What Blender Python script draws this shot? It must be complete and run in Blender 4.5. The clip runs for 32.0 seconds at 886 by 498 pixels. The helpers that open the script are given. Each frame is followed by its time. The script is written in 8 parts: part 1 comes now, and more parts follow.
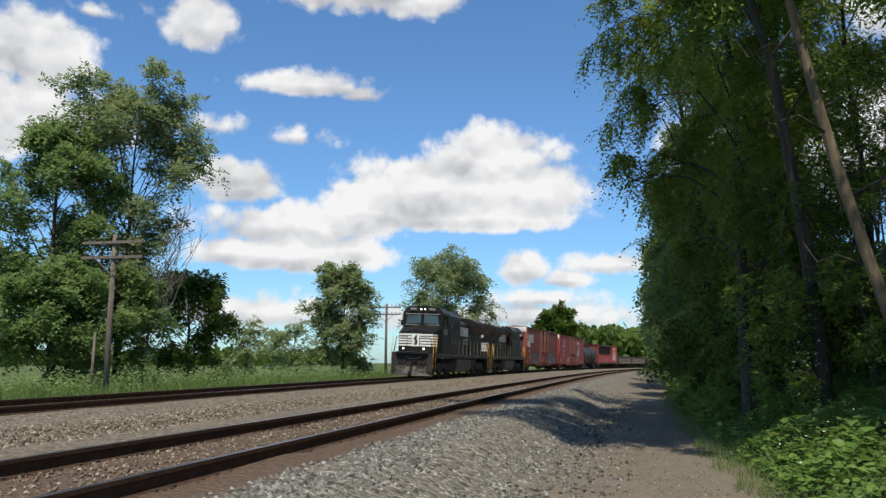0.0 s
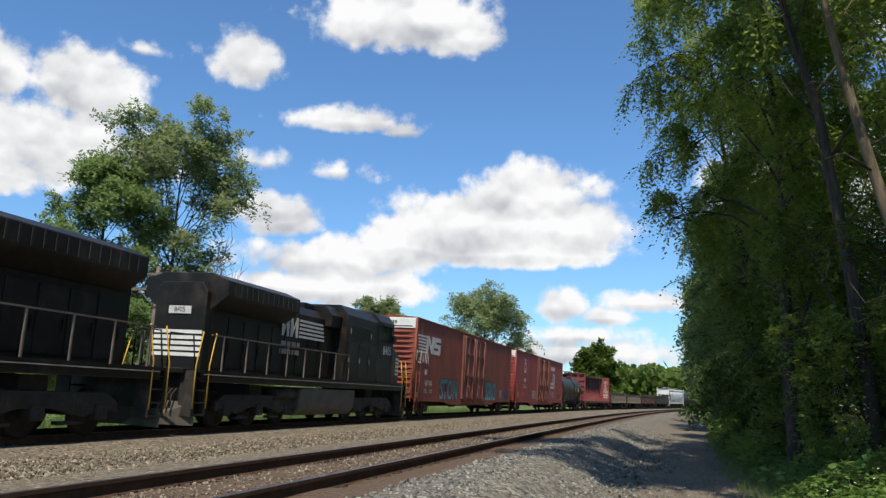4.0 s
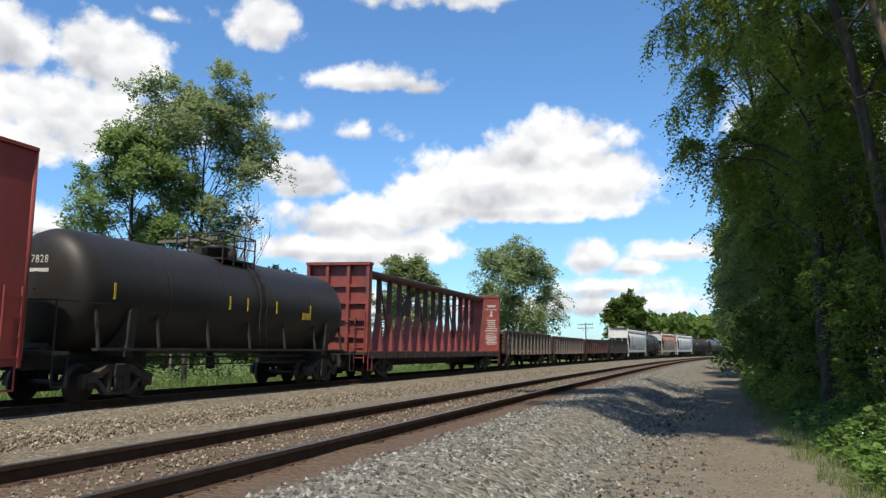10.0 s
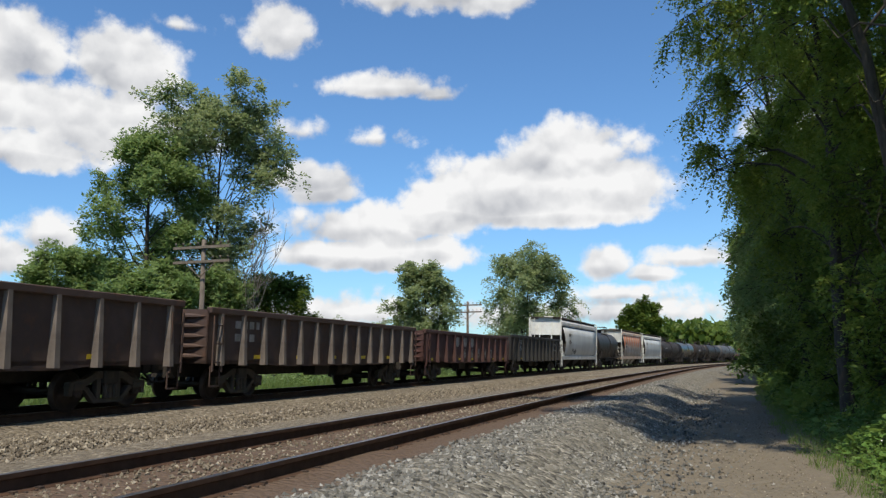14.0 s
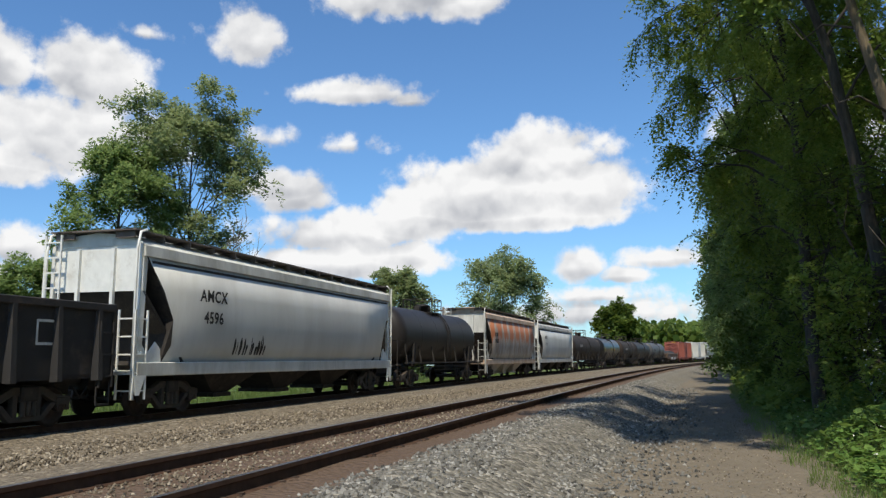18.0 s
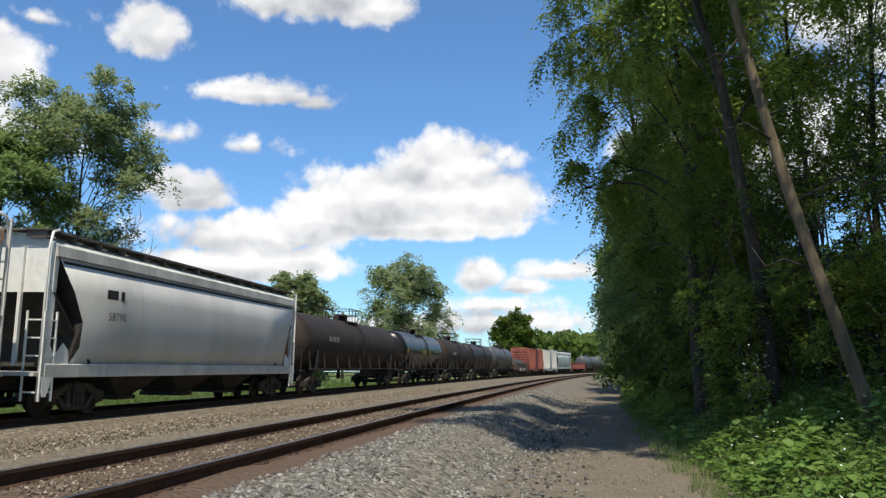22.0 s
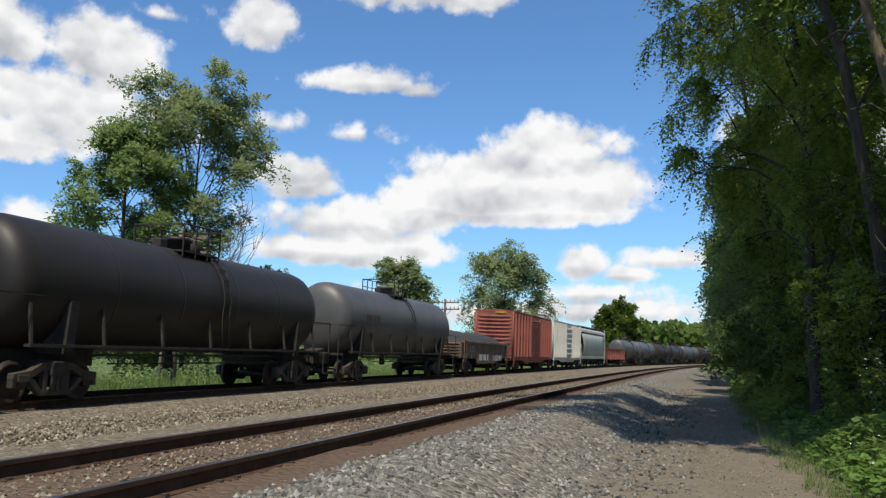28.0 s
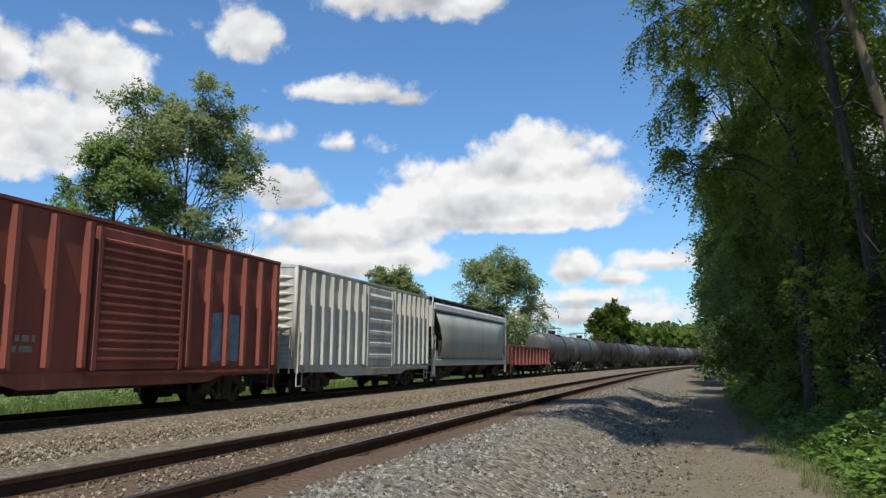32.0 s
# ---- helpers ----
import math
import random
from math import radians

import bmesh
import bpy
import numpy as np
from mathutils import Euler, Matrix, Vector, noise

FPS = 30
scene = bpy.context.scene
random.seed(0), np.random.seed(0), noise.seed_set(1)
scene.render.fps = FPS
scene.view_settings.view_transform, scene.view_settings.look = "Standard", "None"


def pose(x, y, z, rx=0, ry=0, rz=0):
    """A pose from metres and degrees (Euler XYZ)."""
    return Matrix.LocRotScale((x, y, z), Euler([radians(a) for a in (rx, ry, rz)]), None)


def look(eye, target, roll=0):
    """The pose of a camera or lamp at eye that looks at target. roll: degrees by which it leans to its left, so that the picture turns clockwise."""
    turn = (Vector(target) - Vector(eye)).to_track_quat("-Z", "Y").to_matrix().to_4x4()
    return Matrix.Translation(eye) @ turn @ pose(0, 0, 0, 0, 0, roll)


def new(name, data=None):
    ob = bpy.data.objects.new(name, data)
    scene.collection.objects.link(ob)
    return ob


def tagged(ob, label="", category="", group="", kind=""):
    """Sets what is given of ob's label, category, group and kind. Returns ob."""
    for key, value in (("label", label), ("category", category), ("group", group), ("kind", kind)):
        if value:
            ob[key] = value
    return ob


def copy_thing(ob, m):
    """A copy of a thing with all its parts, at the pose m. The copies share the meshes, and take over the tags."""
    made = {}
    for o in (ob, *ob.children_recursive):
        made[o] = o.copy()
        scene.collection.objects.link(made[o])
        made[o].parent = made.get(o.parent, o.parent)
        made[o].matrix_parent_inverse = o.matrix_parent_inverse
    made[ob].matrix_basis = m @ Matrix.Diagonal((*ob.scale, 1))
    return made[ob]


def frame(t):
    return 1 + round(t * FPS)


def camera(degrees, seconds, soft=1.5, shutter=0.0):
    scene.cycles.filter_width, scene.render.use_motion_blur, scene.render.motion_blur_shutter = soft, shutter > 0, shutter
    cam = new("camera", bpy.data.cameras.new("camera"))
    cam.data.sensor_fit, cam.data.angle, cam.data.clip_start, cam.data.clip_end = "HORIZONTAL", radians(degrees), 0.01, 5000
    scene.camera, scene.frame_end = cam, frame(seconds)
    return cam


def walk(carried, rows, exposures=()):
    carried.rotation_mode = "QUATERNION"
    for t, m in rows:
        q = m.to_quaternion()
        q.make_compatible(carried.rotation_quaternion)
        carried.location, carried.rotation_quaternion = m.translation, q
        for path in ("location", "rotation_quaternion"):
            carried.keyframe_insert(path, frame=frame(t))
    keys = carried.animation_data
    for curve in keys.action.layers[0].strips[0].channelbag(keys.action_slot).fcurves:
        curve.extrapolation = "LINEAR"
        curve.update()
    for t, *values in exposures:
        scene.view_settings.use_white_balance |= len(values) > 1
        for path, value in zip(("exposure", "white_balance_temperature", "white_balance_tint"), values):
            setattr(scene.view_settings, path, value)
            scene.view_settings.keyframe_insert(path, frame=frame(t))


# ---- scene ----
# ---- camera and its walk: a hand-held camera that stands on the service road and pans ----
EYE = 0.92
cam = camera(57.3, 32.0, soft=1.35)
PATH = [
    (0.0, pose(0, 0, EYE, 98.00, -0.09, 0.00)), (0.5, pose(0, 0, EYE, 98.41, -0.07, 0.26)), (1.0, pose(0, 0, EYE, 98.67, -0.21, 0.37)),
    (1.5, pose(0, 0, EYE, 98.79, -0.19, 0.64)), (2.0, pose(0, 0, EYE, 98.79, 0.28, 1.04)), (2.5, pose(0, 0, EYE, 99.09, -0.99, 1.49)),
    (3.0, pose(0, 0, EYE, 99.87, -0.90, 1.68)), (3.5, pose(0, 0, EYE, 100.28, -1.30, 2.44)), (5.5, pose(0, 0, EYE, 100.66, 0.32, 4.11)),
    (6.0, pose(0, 0, EYE, 100.54, 0.96, 6.97)), (6.5, pose(0, 0, EYE, 100.16, 0.05, 10.70)), (7.0, pose(0, 0, EYE, 99.34, 0.75, 16.00)),
    (7.5, pose(0, 0, EYE, 98.76, 0.14, 18.68)), (8.0, pose(0, 0, EYE, 98.22, -0.50, 17.81)), (8.5, pose(0, 0, EYE, 97.97, -0.04, 13.13)),
    (9.0, pose(0, 0, EYE, 97.91, 0.28, 10.25)), (9.5, pose(0, 0, EYE, 97.59, 0.83, 7.10)), (10.0, pose(0, 0, EYE, 97.40, 0.61, 4.75)),
    (10.5, pose(0, 0, EYE, 97.41, 0.73, 5.71)), (11.0, pose(0, 0, EYE, 97.22, 1.04, 7.83)), (11.5, pose(0, 0, EYE, 97.45, 0.12, 9.02)),
    (12.0, pose(0, 0, EYE, 97.79, 0.10, 8.06)), (12.5, pose(0, 0, EYE, 97.92, 0.22, 7.42)), (13.0, pose(0, 0, EYE, 98.01, 0.28, 6.72)),
    (13.5, pose(0, 0, EYE, 97.93, 0.54, 5.71)), (15.5, pose(0, 0, EYE, 97.80, 2.23, 8.37)), (16.0, pose(0, 0, EYE, 99.02, 2.49, 17.14)),
    (16.5, pose(0, 0, EYE, 99.36, 3.07, 20.74)), (17.0, pose(0, 0, EYE, 99.13, 3.14, 19.70)), (17.5, pose(0, 0, EYE, 98.37, 1.81, 12.01)),
    (18.0, pose(0, 0, EYE, 98.20, 1.87, 4.12)), (18.5, pose(0, 0, EYE, 98.47, 1.14, -0.53)), (19.0, pose(0, 0, EYE, 98.58, 0.69, -3.10)),
    (19.5, pose(0, 0, EYE, 98.71, 0.79, -4.53)), (20.0, pose(0, 0, EYE, 98.50, 0.69, -6.73)), (20.5, pose(0, 0, EYE, 98.56, 1.81, -5.70)),
    (21.0, pose(0, 0, EYE, 98.58, 0.65, -3.91)), (21.5, pose(0, 0, EYE, 98.53, 0.81, -3.15)), (22.0, pose(0, 0, EYE, 98.54, 0.93, -3.00)),
    (22.5, pose(0, 0, EYE, 98.50, 0.83, -3.23)), (23.0, pose(0, 0, EYE, 98.42, 0.87, -3.28)), (23.5, pose(0, 0, EYE, 98.03, 0.45, -3.67)),
    (24.0, pose(0, 0, EYE, 97.70, 0.39, -4.39)), (24.5, pose(0, 0, EYE, 97.39, 1.12, -4.75)), (25.0, pose(0, 0, EYE, 97.69, 0.92, -2.90)),
    (25.5, pose(0, 0, EYE, 97.84, 1.13, -1.67)), (26.0, pose(0, 0, EYE, 97.97, 1.35, 0.72)), (26.5, pose(0, 0, EYE, 97.71, 1.35, 2.71)),
    (28.5, pose(0, 0, EYE, 97.63, -0.61, 4.11)), (29.0, pose(0, 0, EYE, 97.91, -0.18, 2.02)), (29.5, pose(0, 0, EYE, 98.06, 0.09, 1.56)),
    (30.0, pose(0, 0, EYE, 98.07, 0.11, 1.45)), (30.5, pose(0, 0, EYE, 98.17, -0.17, 1.77)), (31.0, pose(0, 0, EYE, 98.25, -0.10, 1.92)),
    (31.5, pose(0, 0, EYE, 98.13, 0.36, 1.83)), (32.0, pose(0, 0, EYE, 98.17, 1.12, 3.70)),
]
walk(cam, PATH, [(0.0, 0.0), (3.5, 0.1), (6.0, 0.1), (9.0, 0.25), (12.0, 0.08), (17.0, 0.0), (20.0, 0.14), (26.0, 0.12), (29.0, 0.04), (32.0, 0.03)])

# ---- world: blue sky with fair-weather clouds, one sun behind the camera ----
SUN_EL, SUN_AZ = 60.0, 181.5          # degrees; azimuth clockwise from +y


def build_world():
    w = bpy.data.worlds.new("sky")
    scene.world = w
    w.use_nodes = True
    nt = w.node_tree
    nt.nodes.clear()
    N, L = nt.nodes.new, nt.links.new
    out, bg = N("ShaderNodeOutputWorld"), N("ShaderNodeBackground")
    L(bg.outputs[0], out.inputs[0])
    sky = N("ShaderNodeTexSky")
    sky.sky_type, sky.sun_disc = "NISHITA", False
    sky.sun_elevation, sky.sun_rotation = radians(SUN_EL), radians(SUN_AZ)
    sky.air_density, sky.dust_density, sky.ozone_density, sky.altitude = 1.0, 0.6, 2.5, 200
    tint = N("ShaderNodeMixRGB")
    tint.blend_type = "MULTIPLY"
    tint.inputs[0].default_value = 1.0
    L(sky.outputs[0], tint.inputs[1])
    tint.inputs[2].default_value = (0.72, 1.02, 1.25, 1)
    tc = N("ShaderNodeTexCoord")

    def math_(op, a, b=None, clamp=False):
        n = N("ShaderNodeMath")
        n.operation, n.use_clamp = op, clamp
        for i, v in enumerate((a, b)):
            if v is None:
                continue
            if isinstance(v, (int, float)):
                n.inputs[i].default_value = v
            else:
                L(v, n.inputs[i])
        return n.outputs[0]

    sep = N("ShaderNodeSeparateXYZ")
    L(tc.outputs["Generated"], sep.inputs[0])
    az = math_("ARCTAN2", sep.outputs[0], sep.outputs[1])
    el = math_("ARCSINE", sep.outputs[2])
    az, el = math_("MULTIPLY", az, 57.2958), math_("MULTIPLY", el, 57.2958)
    # billows: the outline of each cloud is broken up by noise
    def noise_(scale, detail, rough):
        n = N("ShaderNodeTexNoise")
        n.inputs["Scale"].default_value, n.inputs["Detail"].default_value, n.inputs["Roughness"].default_value = scale, detail, rough
        L(tc.outputs["Generated"], n.inputs["Vector"])
        return n.outputs["Fac"]
    n1, n2 = noise_(9.0, 9, 0.6), noise_(46.0, 7, 0.62)
    warp, wadd = N("ShaderNodeTexNoise"), N("ShaderNodeVectorMath")
    warp.inputs["Scale"].default_value, warp.inputs["Detail"].default_value = 16.0, 4
    L(tc.outputs["Generated"], warp.inputs["Vector"])
    wadd.operation = "MULTIPLY_ADD"
    L(warp.outputs["Color"], wadd.inputs[0])
    wadd.inputs[1].default_value = (0.05, 0.05, 0.05)
    L(tc.outputs["Generated"], wadd.inputs[2])

    def puffs(scale, up):
        """Rounded heads, like a cauliflower; up looks a little higher in the sky."""
        mv, v = N("ShaderNodeVectorMath"), N("ShaderNodeTexVoronoi")
        mv.operation = "ADD"
        L(wadd.outputs[0], mv.inputs[0])
        mv.inputs[1].default_value = (0, 0, up)
        v.feature = "SMOOTH_F1"
        v.inputs["Scale"].default_value, v.inputs["Smoothness"].default_value = scale, 0.35
        L(mv.outputs[0], v.inputs["Vector"])
        return v.outputs["Distance"]
    p1, p2, p1u, p2u = puffs(17.0, 0), puffs(41.0, 0), puffs(17.0, 0.02), puffs(41.0, 0.009)
    best, under = None, None
    for a, e, ra, re, gain in CLOUDS:
        da = math_("DIVIDE", math_("SUBTRACT", az, a), ra)
        de = math_("DIVIDE", math_("SUBTRACT", el, e), re)
        # flatter below than above
        de = math_("MULTIPLY", de, math_("ADD", 1.0, math_("MULTIPLY", math_("LESS_THAN", de, 0.0), 0.5)))
        r = math_("SQRT", math_("ADD", math_("MULTIPLY", da, da), math_("MULTIPLY", de, de)))
        v = math_("MULTIPLY", math_("SUBTRACT", 1.3, r), 1.25 * gain)
        best = v if best is None else math_("MAXIMUM", best, v)
        u = math_("MULTIPLY", math_("MAXIMUM", math_("SUBTRACT", 1.3, r), 0.0), math_("MAXIMUM", math_("SUBTRACT", 0.1, de), 0.0))
        under = u if under is None else math_("MAXIMUM", under, u)
    dens = math_("ADD", best, math_("MULTIPLY", math_("SUBTRACT", n1, 0.5), 1.7))
    dens = math_("ADD", dens, math_("MULTIPLY", math_("SUBTRACT", 0.42, p1), 0.55))
    dens = math_("ADD", dens, math_("MULTIPLY", math_("SUBTRACT", 0.42, p2), 0.4))
    dens = math_("ADD", dens, math_("MULTIPLY", math_("SUBTRACT", n2, 0.5), 1.1))
    rng = N("ShaderNodeMapRange")
    rng.interpolation_type = "SMOOTHSTEP"
    rng.inputs["From Min"].default_value, rng.inputs["From Max"].default_value = 0.0, 0.62
    L(dens, rng.inputs["Value"])
    # brightness of the cloud: sunlit heads, grey undersides
    relief = math_("ADD", math_("MULTIPLY", math_("SUBTRACT", p1, p1u), 0.75), math_("MULTIPLY", math_("SUBTRACT", p2, p2u), 0.4))
    shade = math_("ADD", math_("MULTIPLY", under, 1.0), math_("MULTIPLY", math_("SUBTRACT", 0.5, n1), 1.5))
    shade = math_("ADD", math_("ADD", shade, relief), 0.06)
    ramp = N("ShaderNodeValToRGB")
    ramp.color_ramp.elements[0].position, ramp.color_ramp.elements[1].position = 0.0, 0.85
    ramp.color_ramp.elements[0].color, ramp.color_ramp.elements[1].color = (7.3, 7.3, 7.3, 1), (3.5, 3.65, 4.0, 1)
    L(shade, ramp.inputs[0])
    mix = N("ShaderNodeMixRGB")
    L(rng.outputs[0], mix.inputs[0])
    L(tint.outputs[0], mix.inputs[1])
    L(ramp.outputs[0], mix.inputs[2])
    L(mix.outputs[0], bg.inputs[0])
    bg.inputs[1].default_value = 0.125


# the clouds in view: azimuth (clockwise from +y), elevation, half widths, firmness
CLOUDS = [
    (3.5, 14.2, 5.1, 2.2, 1.2), (6.9, 11.8, 3.8, 2.4, 1.2), (-1.0, 12.0, 5.3, 2.6, 1.2), (-5.2, 10.6, 3.4, 2.2, 1.1), (1.8, 10.2, 7.5, 1.4, 1.1),
    (-10.6, 9.3, 6.4, 1.8, 1.0), (-14.2, 12.0, 2.8, 1.7, 1.1), (-15.7, 12.7, 2.4, 1.3, 1.0), (-10.5, 7.3, 6.5, 1.4, 1.1), (-15.1, 7.4, 2.7, 1.2, 1.0),
    (-6.4, 7.7, 2.0, 1.4, 1.0), (-17.3, 22.4, 3.0, 2.3, 1.0), (-28.5, 15.3, 6.0, 3.0, 1.1), (-9.9, 19.1, 4.9, 1.1, 0.9), (-6.0, 18.6, 1.9, 0.9, 0.8), (-6.5, 25.9, 7.0, 2.6, 1.0),
    (-2.0, 25.2, 4.0, 2.0, 0.9), (-16.0, 15.9, 2.6, 1.0, 0.45), (-10.4, 15.6, 2.8, 0.9, 0.46),
    (5.5, 6.4, 1.8, 1.5, 1.1), (8.6, 5.7, 2.0, 0.7, 0.7), (11.9, 6.7, 3.3, 0.9, 0.7), (16.3, 7.4, 3.5, 1.2, 0.8),
    (2.6, 3.1, 14.0, 1.4, 0.7), (-14.0, 3.4, 9.0, 1.6, 0.75), (-24.5, 22.3, 1.7, 0.7, 0.5), (6.6, 4.4, 4.8, 0.9, 0.5), (-34.5, 19.6, 3.2, 2.7, 1.3),
    (-27.7, 19.3, 3.5, 2.8, 1.3), (-41.3, 17.5, 5.0, 2.8, 1.2), (-37.3, 16.0, 7.5, 2.5, 1.2), (-33.5, 13.3, 4.8, 1.7, 1.0), (-45.2, 16.3, 3.0, 2.2, 1.0),
    (-35.8, 6.4, 3.5, 1.7, 0.9), (-48.0, 8.7, 2.9, 2.5, 1.0), (-54.0, 14.2, 5.2, 3.0, 1.1), (-53.6, 6.9, 6.7, 2.0, 0.9), (-31.6, 8.2, 2.4, 1.6, 0.6),
    (25.0, 14.0, 9.0, 5.0, 1.0), (36.0, 22.0, 9.0, 6.0, 1.0), (-64.0, 14.0, 10.0, 5.0, 1.1), (60.0, 12.0, 14.0, 5.0, 1.0), (100.0, 14.0, 16.0, 5.0, 1.0),
    (140.0, 20.0, 16.0, 7.0, 1.0), (-100.0, 12.0, 18.0, 5.0, 1.0), (-150.0, 16.0, 14.0, 5.0, 1.0), (20.0, 48.0, 16.0, 9.0, 1.0), (-60.0, 50.0, 18.0, 8.0, 1.0),
]
build_world()

sun = new("sun", bpy.data.lights.new("sun", "SUN"))
sun.data.energy, sun.data.angle, sun.data.color = 5.0, radians(0.53), (1.0, 0.905, 0.735)
_a, _e = radians(SUN_AZ), radians(SUN_EL)
sun.matrix_world = look((-math.sin(_a) * -40, -math.cos(_a) * -40, 60), (-math.sin(_a) * -40 - math.sin(_a) * math.cos(_e), -math.cos(_a) * -40 - math.cos(_a) * math.cos(_e), 60 - math.sin(_e)))

# ---- materials ----
def mat(name, color, rough=0.7, metal=0.0, vary=0.0, scale=4.0, color2=None, bump=0.0, bump_scale=60.0, stain=None, stain_scale=1.2, stain_amount=0.5,
        stretch=(1, 1, 1), spec=0.5, obj_random=0.0, alpha=None, coords="Object"):
    """Principled surface with grain and stains at two scales."""
    m = bpy.data.materials.new(name)
    m.use_nodes = True
    nt = m.node_tree
    N, L = nt.nodes.new, nt.links.new
    b = nt.nodes["Principled BSDF"]
    b.inputs["Roughness"].default_value, b.inputs["Metallic"].default_value = rough, metal
    b.inputs["Specular IOR Level"].default_value = spec
    tc, mp = N("ShaderNodeTexCoord"), N("ShaderNodeMapping")
    L(tc.outputs[coords], mp.inputs[0])
    mp.inputs["Scale"].default_value = stretch

    def noise_(sc, detail=6, rough_=0.6):
        n = N("ShaderNodeTexNoise")
        n.inputs["Scale"].default_value, n.inputs["Detail"].default_value, n.inputs["Roughness"].default_value = sc, detail, rough_
        L(mp.outputs[0], n.inputs["Vector"])
        return n.outputs["Fac"]

    def ramp_(src, a, b_, ca, cb):
        r = N("ShaderNodeValToRGB")
        r.color_ramp.elements[0].position, r.color_ramp.elements[1].position = a, b_
        r.color_ramp.elements[0].color, r.color_ramp.elements[1].color = ca, cb
        L(src, r.inputs[0])
        return r.outputs[0]

    def mix_(fac, a, b_):
        n = N("ShaderNodeMixRGB")
        for i, v in ((0, fac), (1, a), (2, b_)):
            if isinstance(v, (int, float)):
                n.inputs[i].default_value = v
            elif isinstance(v, tuple):
                n.inputs[i].default_value = (*v[:3], 1)
            else:
                L(v, n.inputs[i])
        return n.outputs[0]

    c2 = color2 or tuple(max(0, v * (1 - vary)) for v in color)
    col = mix_(ramp_(noise_(scale), 0.35, 0.68, (0, 0, 0, 1), (1, 1, 1, 1)), color, c2)
    if stain:
        fac = ramp_(noise_(stain_scale, 8, 0.7), 0.62 - 0.25 * stain_amount, 0.75, (0, 0, 0, 1), (1, 1, 1, 1))
        col = mix_(fac, col, stain)
    if obj_random:
        oi, hs = N("ShaderNodeObjectInfo"), N("ShaderNodeHueSaturation")
        mr = N("ShaderNodeMapRange")
        mr.inputs["To Min"].default_value, mr.inputs["To Max"].default_value = 1 - obj_random, 1 + obj_random
        L(oi.outputs["Random"], mr.inputs["Value"])
        L(mr.outputs[0], hs.inputs["Value"])
        L(col, hs.inputs["Color"])
        col = hs.outputs[0]
    L(col, b.inputs["Base Color"])
    if bump:
        bp = N("ShaderNodeBump")
        bp.inputs["Strength"].default_value, bp.inputs["Distance"].default_value = bump, 0.02
        L(noise_(bump_scale, 4), bp.inputs["Height"])
        L(bp.outputs[0], b.inputs["Normal"])
    return m


def leaf_mat(name, color, color2, trans=0.35):
    """Leaves: a little light comes through; clumps differ."""
    m = bpy.data.materials.new(name)
    m.use_nodes = True
    nt = m.node_tree
    N, L = nt.nodes.new, nt.links.new
    b = nt.nodes["Principled BSDF"]
    b.inputs["Roughness"].default_value = 0.55
    b.inputs["Specular IOR Level"].default_value = 0.25
    ge, mx = N("ShaderNodeNewGeometry"), N("ShaderNodeMixRGB")
    L(ge.outputs["Random Per Island"], mx.inputs[0])
    mx.inputs[1].default_value, mx.inputs[2].default_value = (*color, 1), (*color2, 1)
    tc, no, m2 = N("ShaderNodeTexCoord"), N("ShaderNodeTexNoise"), N("ShaderNodeMixRGB")
    no.inputs["Scale"].default_value = 0.6
    L(tc.outputs["Object"], no.inputs["Vector"])
    m2.blend_type = "MULTIPLY"
    L(no.outputs["Fac"], m2.inputs[0])
    L(mx.outputs[0], m2.inputs[1])
    m2.inputs[2].default_value = (0.62, 0.7, 0.55, 1)
    L(m2.outputs[0], b.inputs["Base Color"])
    tr, ms = N("ShaderNodeBsdfTranslucent"), N("ShaderNodeMixShader")
    hs = N("ShaderNodeHueSaturation")
    hs.inputs["Value"].default_value, hs.inputs["Hue"].default_value = 1.5, 0.48
    L(m2.outputs[0], hs.inputs["Color"])
    L(hs.outputs[0], tr.inputs[0])
    ms.inputs[0].default_value = trans
    L(b.outputs[0], ms.inputs[1])
    L(tr.outputs[0], ms.inputs[2])
    L(ms.outputs[0], nt.nodes["Material Output"].inputs[0])
    return m


